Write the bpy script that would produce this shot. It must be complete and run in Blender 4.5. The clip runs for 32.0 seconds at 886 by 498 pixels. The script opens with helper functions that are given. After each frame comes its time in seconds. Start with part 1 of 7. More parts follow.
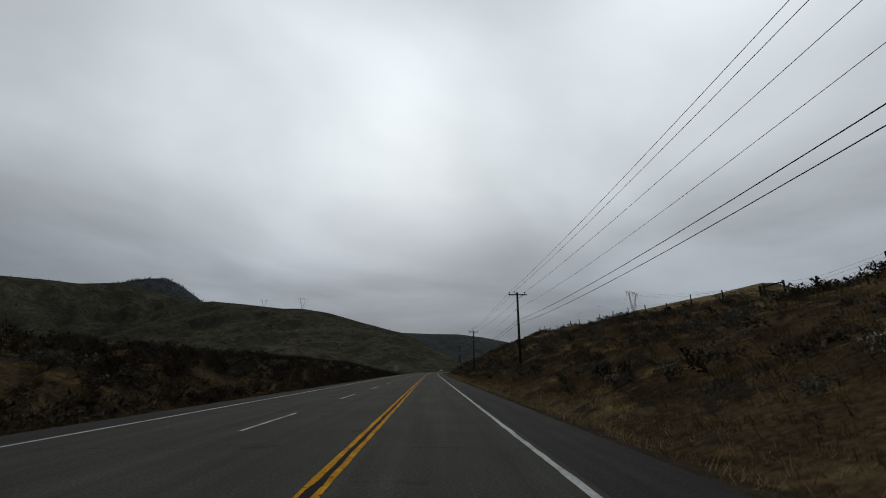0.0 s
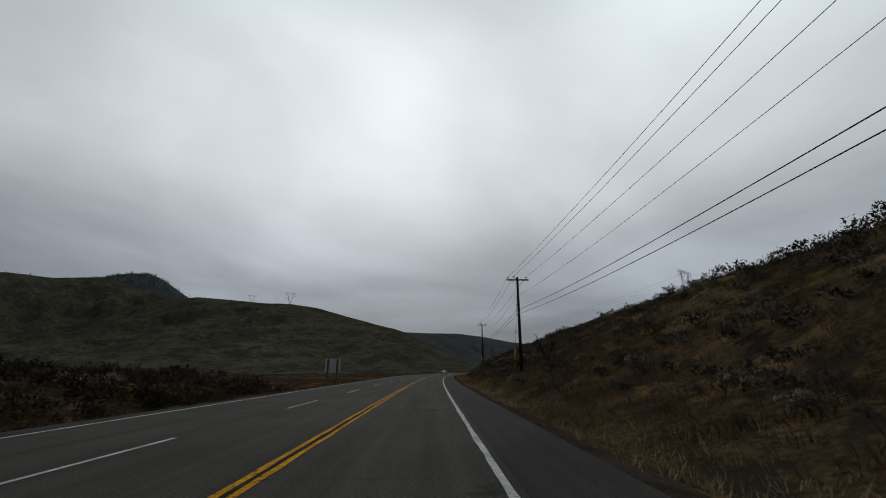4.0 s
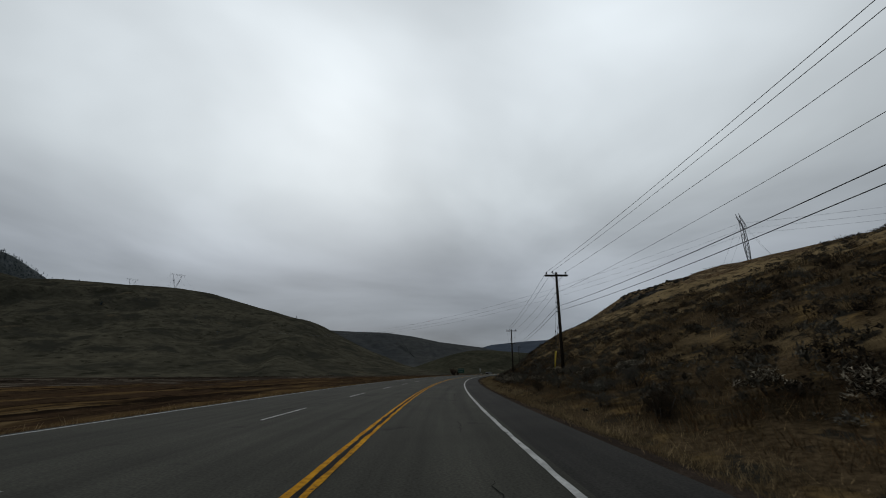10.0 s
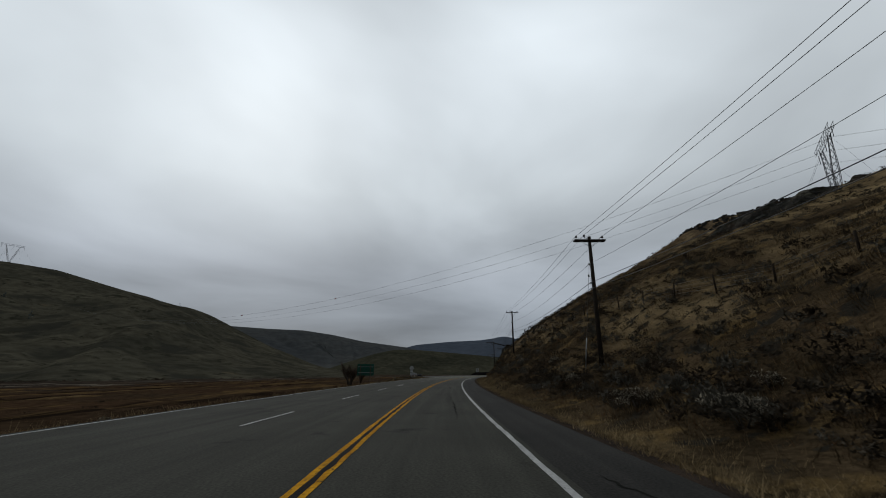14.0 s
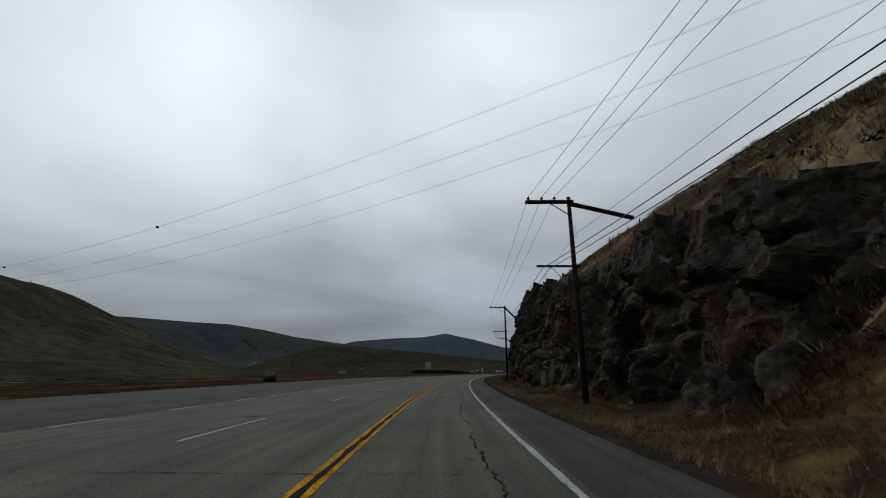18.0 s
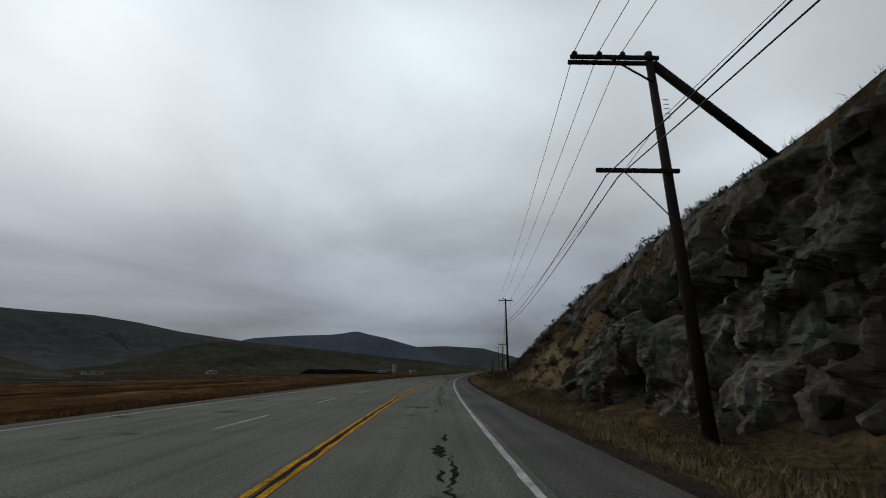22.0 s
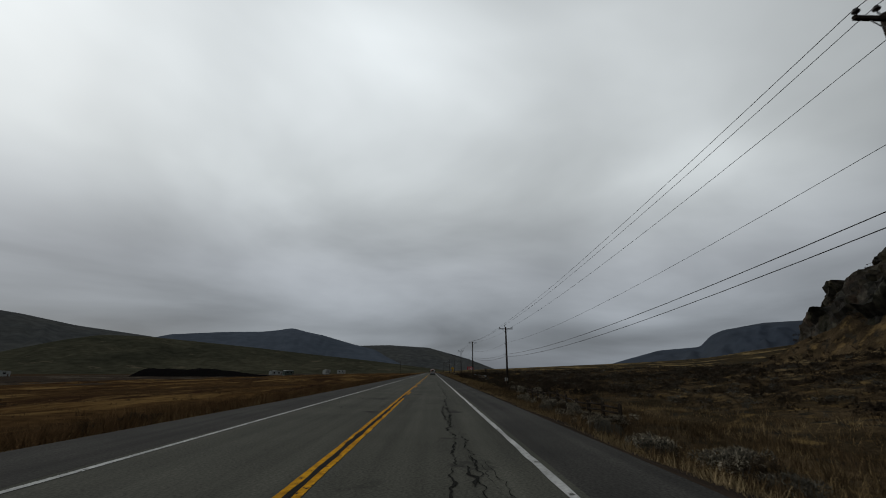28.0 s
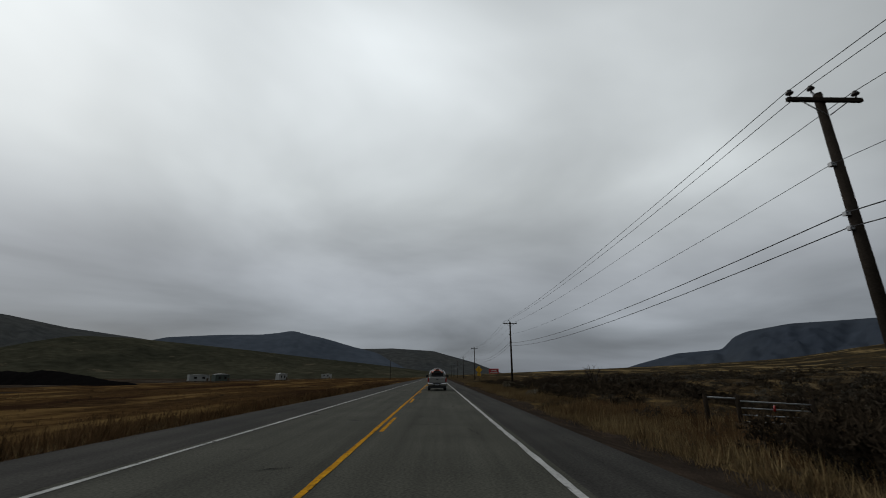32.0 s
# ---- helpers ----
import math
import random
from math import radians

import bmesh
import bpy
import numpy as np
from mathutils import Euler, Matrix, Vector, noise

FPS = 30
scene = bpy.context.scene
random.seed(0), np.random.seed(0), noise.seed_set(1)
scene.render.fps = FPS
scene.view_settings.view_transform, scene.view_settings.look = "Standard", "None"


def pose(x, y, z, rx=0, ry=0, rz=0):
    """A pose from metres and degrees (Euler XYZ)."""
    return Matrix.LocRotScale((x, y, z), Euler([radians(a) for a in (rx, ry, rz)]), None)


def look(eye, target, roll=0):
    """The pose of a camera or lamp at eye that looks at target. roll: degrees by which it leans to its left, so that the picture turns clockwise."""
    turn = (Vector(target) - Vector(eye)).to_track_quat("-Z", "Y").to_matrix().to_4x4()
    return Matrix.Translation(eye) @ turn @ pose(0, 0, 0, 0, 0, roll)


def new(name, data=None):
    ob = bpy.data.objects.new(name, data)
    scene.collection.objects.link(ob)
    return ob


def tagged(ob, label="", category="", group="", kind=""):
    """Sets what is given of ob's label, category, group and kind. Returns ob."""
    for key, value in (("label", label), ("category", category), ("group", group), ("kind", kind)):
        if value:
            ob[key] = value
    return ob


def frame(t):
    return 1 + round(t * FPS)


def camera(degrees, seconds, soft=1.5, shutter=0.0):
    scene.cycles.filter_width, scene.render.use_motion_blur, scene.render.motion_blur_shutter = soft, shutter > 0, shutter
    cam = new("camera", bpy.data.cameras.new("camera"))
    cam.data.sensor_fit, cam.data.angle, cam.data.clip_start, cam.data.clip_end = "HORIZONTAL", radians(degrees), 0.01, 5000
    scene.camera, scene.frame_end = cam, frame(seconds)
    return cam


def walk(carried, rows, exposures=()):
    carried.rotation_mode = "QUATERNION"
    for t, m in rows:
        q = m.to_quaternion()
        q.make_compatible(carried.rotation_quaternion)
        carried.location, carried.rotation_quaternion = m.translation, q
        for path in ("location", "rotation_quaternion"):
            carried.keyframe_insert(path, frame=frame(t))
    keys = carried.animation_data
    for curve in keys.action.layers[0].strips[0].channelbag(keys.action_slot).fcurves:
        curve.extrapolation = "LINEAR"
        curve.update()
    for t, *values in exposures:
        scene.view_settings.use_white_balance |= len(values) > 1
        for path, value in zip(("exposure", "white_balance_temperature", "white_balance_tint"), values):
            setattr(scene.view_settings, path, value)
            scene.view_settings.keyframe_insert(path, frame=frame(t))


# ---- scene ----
# ---------------- camera: time, x, y, heading, tilt ----------------
ROWS = [
    (0.0, 0.00, 0.00, 2.10, 16.22), (0.5, -0.79, 13.93, 2.05, 16.08), (1.0, -1.56, 27.94, 1.95, 15.99), (1.5, -2.31, 42.01, 1.84, 16.02),
    (2.0, -3.03, 56.16, 1.77, 16.12), (2.5, -3.76, 70.37, 1.81, 16.14), (3.0, -4.51, 84.66, 1.91, 16.18), (3.5, -5.28, 99.01, 1.95, 16.19),
    (4.0, -6.06, 113.43, 1.93, 16.26), (4.5, -6.83, 127.94, 1.83, 16.33), (5.0, -7.57, 142.53, 1.67, 16.38), (5.5, -8.27, 157.21, 1.46, 16.38),
    (6.0, -8.91, 171.99, 1.19, 16.34), (6.5, -9.47, 186.86, 0.80, 16.32), (7.0, -9.90, 201.82, 0.19, 16.35), (7.5, -10.14, 216.87, -0.74, 16.45),
    (8.0, -10.09, 232.02, -1.96, 16.50), (8.5, -9.69, 247.24, -3.39, 16.58), (9.0, -8.89, 262.53, -4.90, 16.50), (9.5, -7.68, 277.88, -6.40, 16.38),
    (10.0, -6.07, 293.27, -7.79, 16.43), (10.5, -4.10, 308.69, -9.10, 16.53), (11.0, -1.76, 324.15, -10.37, 16.63), (11.5, 0.92, 339.64, -11.57, 16.56),
    (12.0, 3.93, 355.15, -12.72, 16.35), (12.5, 7.27, 370.65, -13.89, 16.22), (13.0, 10.95, 386.10, -15.17, 16.29), (13.5, 14.99, 401.49, -16.58, 16.37),
    (14.0, 19.42, 416.81, -18.00, 16.57), (14.5, 24.23, 432.05, -19.32, 16.61), (15.0, 29.39, 447.20, -20.51, 16.58), (15.5, 34.84, 462.28, -21.54, 16.54),
    (16.0, 40.56, 477.30, -22.44, 16.51), (16.5, 46.51, 492.24, -23.25, 16.49), (17.0, 52.66, 507.09, -24.03, 16.47), (17.5, 59.02, 521.85, -24.91, 16.40),
    (18.0, 65.62, 536.48, -26.00, 16.33), (18.5, 72.54, 550.97, -27.38, 16.28), (19.0, 79.83, 565.26, -29.01, 16.31), (19.5, 87.54, 579.32, -30.79, 16.40),
    (20.0, 95.68, 593.13, -32.51, 16.41), (20.5, 104.20, 606.67, -34.08, 16.40), (21.0, 113.04, 619.96, -35.51, 16.43), (21.5, 122.17, 633.00, -36.76, 16.38),
    (22.0, 131.54, 645.81, -37.85, 16.34), (22.5, 141.11, 658.43, -38.77, 16.38), (23.0, 150.83, 670.87, -39.50, 16.48), (23.5, 160.67, 683.16, -40.14, 16.56),
    (24.0, 170.62, 695.31, -40.84, 16.66), (24.5, 180.70, 707.27, -41.67, 16.60), (25.0, 190.91, 719.03, -42.62, 16.45), (25.5, 201.27, 730.56, -43.52, 16.36),
    (26.0, 211.75, 741.88, -44.26, 16.34), (26.5, 222.29, 753.04, -44.78, 16.36), (27.0, 232.87, 764.07, -45.08, 16.39), (27.5, 243.44, 775.01, -45.20, 16.41),
    (28.0, 253.96, 785.88, -45.22, 16.41), (28.5, 264.44, 796.71, -45.22, 16.47), (29.0, 274.88, 807.49, -45.22, 16.50), (29.5, 285.27, 818.22, -45.21, 16.52),
    (30.0, 295.61, 828.91, -45.16, 16.60), (30.5, 305.89, 839.57, -45.06, 16.68), (31.0, 316.10, 850.20, -44.91, 16.75), (31.5, 326.24, 860.82, -44.75, 16.87),
    (32.0, 336.31, 871.42, -44.59, 16.93),
]

cam = camera(93.7, 32.0, 1.0, 0.035)
walk(cam, [(t, pose(x, y, 1.5, 90 + up, 0, turn) @ pose(0, 0, 0, 0, 0, 0.27)) for t, x, y, turn, up in ROWS],
     [(0.0, -0.04, 6500, 10), (12.0, -0.06, 6450, 10), (18.0, -0.02, 6350, 10), (21.0, 0.0, 6350, 10), (23.5, -0.03, 6500, 10), (26.0, -0.05, 6660, 10), (32.0, -0.05, 6660, 10)])

# ---------------- sky and light ----------------
SUN_AZ, SUN_EL = 8.0, 32.0   # degrees left of +y, above the horizon
world = bpy.data.worlds.new("overcast_sky")
scene.world = world
world.use_nodes = True
wn, wl = world.node_tree.nodes, world.node_tree.links
wn.clear()


def wnode(kind, **sets):
    n = wn.new(kind)
    for k, v in sets.items():
        n.inputs[k].default_value = v
    return n


w_out = wnode("ShaderNodeOutputWorld")
w_bg = wnode("ShaderNodeBackground", Strength=1.0)
w_sky = wn.new("ShaderNodeTexSky")
w_sky.sky_type = "NISHITA"
w_sky.sun_disc = False
w_sky.sun_elevation = radians(SUN_EL)
w_sky.sun_rotation = radians(-SUN_AZ)
w_tc = wn.new("ShaderNodeTexCoord")
w_sep = wn.new("ShaderNodeSeparateXYZ")
wl.new(w_tc.outputs["Generated"], w_sep.inputs[0])
# flatten the direction onto a cloud deck so that clouds crowd towards the horizon
w_add = wn.new("ShaderNodeMath")
w_add.operation = "ADD"
w_add.inputs[1].default_value = 0.15
wl.new(w_sep.outputs["Z"], w_add.inputs[0])
w_max = wn.new("ShaderNodeMath")
w_max.operation = "MAXIMUM"
w_max.inputs[1].default_value = 0.10
wl.new(w_add.outputs[0], w_max.inputs[0])
w_div = wn.new("ShaderNodeVectorMath")
w_div.operation = "DIVIDE"
wl.new(w_tc.outputs["Generated"], w_div.inputs[0])
wl.new(w_max.outputs[0], w_div.inputs[1])
w_map = wn.new("ShaderNodeMapping")
w_map.inputs["Scale"].default_value = (1.0, 1.0, 0.0)
w_map.inputs["Location"].default_value = (0.35, 0.9, 0.0)
wl.new(w_div.outputs[0], w_map.inputs[0])
w_noise = wnode("ShaderNodeTexNoise", Scale=0.62, Detail=5.0, Roughness=0.47, Distortion=0.35)
wl.new(w_map.outputs[0], w_noise.inputs["Vector"])
# height: dark underside near the horizon, paler overhead
w_ramp = wn.new("ShaderNodeValToRGB")
els = w_ramp.color_ramp.elements
els[0].position, els[0].color = 0.0, (0.175, 0.200, 0.235, 1)
els[1].position, els[1].color = 0.95, (0.42, 0.46, 0.485, 1)
for pos, col in ((0.09, (0.205, 0.228, 0.258, 1)), (0.22, (0.335, 0.365, 0.40, 1)), (0.40, (0.53, 0.575, 0.60, 1)), (0.68, (0.62, 0.67, 0.70, 1))):
    e = els.new(pos)
    e.color = col
wl.new(w_sep.outputs["Z"], w_ramp.inputs[0])
w_cl = wn.new("ShaderNodeMapRange")
w_cl.inputs["From Min"].default_value, w_cl.inputs["From Max"].default_value = 0.28, 0.74
w_cl.inputs["To Min"].default_value, w_cl.inputs["To Max"].default_value = 0.65, 1.43
wl.new(w_noise.outputs["Fac"], w_cl.inputs["Value"])
w_mul = wn.new("ShaderNodeVectorMath")
w_mul.operation = "SCALE"
wl.new(w_ramp.outputs["Color"], w_mul.inputs[0])
wl.new(w_cl.outputs[0], w_mul.inputs["Scale"])
# the brighter side of the deck, where the sun stands behind it, and its two thinnest places


def deck_glow(az, el, lo, hi, a, b):
    """Brightness that grows towards a direction, between two cosines."""
    dot, rise = wn.new("ShaderNodeVectorMath"), wn.new("ShaderNodeMapRange")
    dot.operation, rise.interpolation_type = "DOT_PRODUCT", "SMOOTHERSTEP"
    az, el = radians(az), radians(el)
    dot.inputs[1].default_value = (-math.sin(az) * math.cos(el), math.cos(az) * math.cos(el), math.sin(el))
    wl.new(w_tc.outputs["Generated"], dot.inputs[0])
    for k, v in (("From Min", lo), ("From Max", hi), ("To Min", a), ("To Max", b)):
        rise.inputs[k].default_value = v
    wl.new(dot.outputs["Value"], rise.inputs["Value"])
    return rise.outputs[0]


w_glow = deck_glow(-3, 36, -0.9, 1.0, 0.26, 1.00)
for lobe in ((20, 29, 0.84, 1.0, 0.0, 0.25), (-33, 27, 0.85, 1.0, 0.0, 0.31), (-80, 9, 0.93, 1.0, 0.0, 0.42)):
    w_sum = wn.new("ShaderNodeMath")
    w_sum.operation = "ADD"
    wl.new(w_glow, w_sum.inputs[0])
    wl.new(deck_glow(*lobe), w_sum.inputs[1])
    w_glow = w_sum.outputs[0]
w_mul2 = wn.new("ShaderNodeVectorMath")
w_mul2.operation = "SCALE"
wl.new(w_mul.outputs[0], w_mul2.inputs[0])
wl.new(w_glow, w_mul2.inputs["Scale"])
w_skys = wn.new("ShaderNodeVectorMath")
w_skys.operation = "SCALE"
w_skys.inputs["Scale"].default_value = 0.05
wl.new(w_sky.outputs[0], w_skys.inputs[0])
w_mix = wn.new("ShaderNodeMix")
w_mix.data_type = "RGBA"
w_mix.inputs["Factor"].default_value = 0.93
wl.new(w_skys.outputs[0], w_mix.inputs["A"])
wl.new(w_mul2.outputs[0], w_mix.inputs["B"])
wl.new(w_mix.outputs["Result"], w_bg.inputs["Color"])
wl.new(w_bg.outputs[0], w_out.inputs[0])

sun = new("sun", bpy.data.lights.new("sun", "SUN"))
sun.data.energy, sun.data.angle, sun.data.color = 0.5, radians(25), (1.0, 0.97, 0.93)
sun_dir = Vector((-math.sin(radians(SUN_AZ)) * math.cos(radians(SUN_EL)), math.cos(radians(SUN_AZ)) * math.cos(radians(SUN_EL)), math.sin(radians(SUN_EL))))
sun.matrix_world = look(sun_dir * 100, (0, 0, 0))

# ---------------- materials ----------------


def mat(name, base, rough=0.85, metal=0.0, vary=0.25, scale=3.0, fine=40.0, bump=0.3, tint=None, spec=0.3, island=0.0, dist=0.02, soft=0.0):
    """A surface with variation at two scales: base colour, patches towards tint, fine grain and relief, in metres of the object's own space."""
    m = bpy.data.materials.new(name)
    m.use_nodes = True
    n, l = m.node_tree.nodes, m.node_tree.links
    b = n["Principled BSDF"]
    b.inputs["Roughness"].default_value, b.inputs["Metallic"].default_value = rough, metal
    b.inputs["Specular IOR Level"].default_value = spec
    tc = n.new("ShaderNodeTexCoord")
    big, small = n.new("ShaderNodeTexNoise"), n.new("ShaderNodeTexNoise")
    big.inputs["Scale"].default_value, big.inputs["Detail"].default_value = scale, 5
    small.inputs["Scale"].default_value, small.inputs["Detail"].default_value = fine, 3
    l.new(tc.outputs["Object"], big.inputs["Vector"])
    l.new(tc.outputs["Object"], small.inputs["Vector"])
    ramp = n.new("ShaderNodeMapRange")
    ramp.inputs["From Min"].default_value, ramp.inputs["From Max"].default_value = 0.35, 0.65
    l.new(big.outputs["Fac"], ramp.inputs["Value"])
    mix = n.new("ShaderNodeMix")
    mix.data_type = "RGBA"
    mix.inputs["A"].default_value = (*base, 1)
    mix.inputs["B"].default_value = (*(tint or [c * (1 + vary) for c in base]), 1)
    l.new(ramp.outputs[0], mix.inputs["Factor"])
    hv = n.new("ShaderNodeHueSaturation")
    l.new(mix.outputs["Result"], hv.inputs["Color"])
    val = n.new("ShaderNodeMapRange")
    val.inputs["To Min"].default_value, val.inputs["To Max"].default_value = 1 - vary, 1 + vary
    val.inputs["From Min"].default_value, val.inputs["From Max"].default_value = 0.3, 0.7
    l.new(small.outputs["Fac"], val.inputs["Value"])
    last = val.outputs[0]
    if island:
        geo = n.new("ShaderNodeNewGeometry")
        iv = n.new("ShaderNodeMapRange")
        iv.inputs["To Min"].default_value, iv.inputs["To Max"].default_value = 1 - island, 1 + island
        l.new(geo.outputs["Random Per Island"], iv.inputs["Value"])
        mu = n.new("ShaderNodeMath")
        mu.operation = "MULTIPLY"
        l.new(last, mu.inputs[0])
        l.new(iv.outputs[0], mu.inputs[1])
        last = mu.outputs[0]
    l.new(last, hv.inputs["Value"])
    l.new(hv.outputs["Color"], b.inputs["Base Color"])
    if soft:
        # leaves and blades scatter the sky's light like a soft mat: lean their normals upwards
        geo2, ms, ad, nm = n.new("ShaderNodeNewGeometry"), n.new("ShaderNodeVectorMath"), n.new("ShaderNodeVectorMath"), n.new("ShaderNodeVectorMath")
        ms.operation, ad.operation, nm.operation = "SCALE", "ADD", "NORMALIZE"
        ms.inputs["Scale"].default_value = 1 - soft
        ad.inputs[1].default_value = (0, 0, soft)
        l.new(geo2.outputs["Normal"], ms.inputs[0])
        l.new(ms.outputs[0], ad.inputs[0])
        l.new(ad.outputs[0], nm.inputs[0])
        l.new(nm.outputs[0], b.inputs["Normal"])
    if bump:
        bp = n.new("ShaderNodeBump")
        bp.inputs["Strength"].default_value, bp.inputs["Distance"].default_value = bump, dist
        l.new(small.outputs["Fac"], bp.inputs["Height"])
        l.new(bp.outputs[0], b.inputs["Normal"])
    return m


def asphalt(name, base, worn, grain=0.35, streak=0.22):
    """Worn asphalt: streaks drawn out along the lane, blotches, and coarse aggregate. Its UV holds metres along and across the road."""
    m = mat(name, base, 0.92, vary=grain, scale=0.35, fine=22, bump=0.5, tint=worn, spec=0.05, dist=0.006)
    n, l = m.node_tree.nodes, m.node_tree.links
    b = n["Principled BSDF"]
    col = b.inputs["Base Color"].links[0].from_socket
    uv, mp, ns, mr, hs = n.new("ShaderNodeUVMap"), n.new("ShaderNodeMapping"), n.new("ShaderNodeTexNoise"), n.new("ShaderNodeMapRange"), n.new("ShaderNodeHueSaturation")
    mp.inputs["Scale"].default_value = (0.06, 1.9, 1)
    ns.inputs["Scale"].default_value, ns.inputs["Detail"].default_value = 1.0, 5
    mr.inputs["From Min"].default_value, mr.inputs["From Max"].default_value = 0.3, 0.7
    mr.inputs["To Min"].default_value, mr.inputs["To Max"].default_value = 1 - streak, 1 + streak
    l.new(uv.outputs[0], mp.inputs[0])
    l.new(mp.outputs[0], ns.inputs["Vector"])
    l.new(ns.outputs["Fac"], mr.inputs["Value"])
    # the stretch through the rock cut is paler, and fades partly back past it
    sep = n.new("ShaderNodeSeparateXYZ")
    l.new(uv.outputs[0], sep.inputs[0])
    fac = mr.outputs[0]
    for a0, a1, b0, b1 in ((430.0, 555.0, 1.0, 2.7), (670.0, 750.0, 1.0, 0.51)):
        st, mu = n.new("ShaderNodeMapRange"), n.new("ShaderNodeMath")
        st.interpolation_type = "SMOOTHSTEP"
        st.inputs["From Min"].default_value, st.inputs["From Max"].default_value, st.inputs["To Min"].default_value, st.inputs["To Max"].default_value = a0, a1, b0, b1
        mu.operation = "MULTIPLY"
        l.new(sep.outputs["X"], st.inputs["Value"])
        l.new(fac, mu.inputs[0])
        l.new(st.outputs[0], mu.inputs[1])
        fac = mu.outputs[0]
    l.new(col, hs.inputs["Color"])
    l.new(fac, hs.inputs["Value"])
    l.new(hs.outputs["Color"], b.inputs["Base Color"])
    return m


M_ASPHALT = asphalt("asphalt", (0.0455, 0.0447, 0.0363), (0.0370, 0.0365, 0.0297))
M_SHOULDER = asphalt("shoulder_asphalt", (0.030, 0.0285, 0.0255), (0.0225, 0.0215, 0.0195), 0.4, 0.25)
M_PATCH = mat("patched_asphalt", (0.012, 0.011, 0.010), 0.9, vary=0.3, scale=1, fine=30, bump=0.3, spec=0.04)
M_WHITE = mat("white_road_paint", (0.44, 0.44, 0.425), 0.85, vary=0.22, scale=1.2, fine=14, bump=0.2, tint=(0.28, 0.28, 0.27), dist=0.004, spec=0.06)
M_YELLOW = mat("yellow_road_paint", (0.52, 0.255, 0.010), 0.9, vary=0.3, scale=1.0, fine=9, bump=0.2, tint=(0.33, 0.150, 0.008), dist=0.004, spec=0.03)
M_CRACK = mat("crack_tar", (0.013, 0.013, 0.0115), 1.0, vary=0.3, scale=3, fine=30, bump=0.2, spec=0.02)
M_SOIL = mat("dry_grass_soil", (0.066, 0.046, 0.026), 0.95, vary=0.45, scale=0.3, fine=5, bump=0.9, tint=(0.023, 0.017, 0.010), dist=0.08, spec=0.0)
M_GRAVEL = mat("verge_gravel", (0.046, 0.034, 0.026), 0.95, vary=0.4, scale=0.8, fine=18, bump=0.8, tint=(0.027, 0.021, 0.017), dist=0.03, spec=0.0)
M_HILL = mat("hill_grass", (0.068, 0.062, 0.044), 0.95, vary=0.28, scale=0.012, fine=0.10, bump=0.7, tint=(0.040, 0.038, 0.028), dist=4.0, spec=0.0)
M_HILLD = mat("green_hill_grass", (0.046, 0.044, 0.030), 0.95, vary=0.28, scale=0.006, fine=0.05, bump=0.9, tint=(0.029, 0.029, 0.020), dist=3.0, spec=0.0)
# far grass is greyed and blued in its colour to stand for haze
M_HILLB = mat("hazy_far_hill_grass", (0.060, 0.061, 0.058), 0.95, vary=0.2, scale=0.003, fine=0.02, bump=0.6, tint=(0.045, 0.048, 0.049), dist=5.0, spec=0.0)
# blue-grey of the far mountain and mesa is distance haze put into their colour
M_MOUNT = mat("haze_blue_far_mountain", (0.066, 0.078, 0.097), 0.95, vary=0.12, scale=0.003, fine=0.015, bump=0.3, tint=(0.054, 0.065, 0.082), dist=5.0, spec=0.0)
M_MESA = mat("haze_blue_far_mesa", (0.042, 0.051, 0.067), 0.95, vary=0.1, scale=0.002, fine=0.01, bump=0.25, tint=(0.048, 0.056, 0.068), dist=5.0, spec=0.0)
M_FLAT = mat("flood_plain_grass", (0.043, 0.026, 0.015), 0.95, vary=0.35, scale=0.05, fine=0.9, bump=0.7, tint=(0.034, 0.023, 0.014), dist=0.25, spec=0.0)
M_FIELD = mat("golden_field_grass", (0.066, 0.037, 0.015), 0.95, vary=0.4, scale=0.05, fine=0.9, bump=0.7, tint=(0.037, 0.022, 0.011), dist=0.25, spec=0.0)
M_ROCK = mat("dark_basalt", (0.064, 0.053, 0.039), 0.92, vary=0.45, scale=0.35, fine=4.0, bump=0.8, tint=(0.029, 0.024, 0.018), dist=0.08, spec=0.05)


def stained(m, name, col, scale, lo, hi, seed, stretch=(1, 1, 1), plan=False):
    """Adds blotches of another colour where a noise is high. plan: measured along and across the road."""
    n, l = m.node_tree.nodes, m.node_tree.links
    b = n["Principled BSDF"]
    col0 = b.inputs["Base Color"].links[0].from_socket
    tc, mp, ns, mr, mx = n.new("ShaderNodeTexCoord"), n.new("ShaderNodeMapping"), n.new("ShaderNodeTexNoise"), n.new("ShaderNodeMapRange"), n.new("ShaderNodeMix")
    mx.data_type = "RGBA"
    mp.inputs["Location"].default_value = (seed, seed * 2, 0)
    mp.inputs["Scale"].default_value = stretch
    ns.inputs["Scale"].default_value, ns.inputs["Detail"].default_value, ns.inputs["Roughness"].default_value = scale, 6, 0.62
    mr.inputs["From Min"].default_value, mr.inputs["From Max"].default_value = lo, hi
    l.new(tc.outputs["UV" if plan else "Object"], mp.inputs[0])
    l.new(mp.outputs[0], ns.inputs["Vector"])
    l.new(ns.outputs["Fac"], mr.inputs["Value"])
    l.new(mr.outputs[0], mx.inputs["Factor"])
    l.new(col0, mx.inputs["A"])
    mx.inputs["B"].default_value = (*col, 1)
    l.new(mx.outputs["Result"], b.inputs["Base Color"])




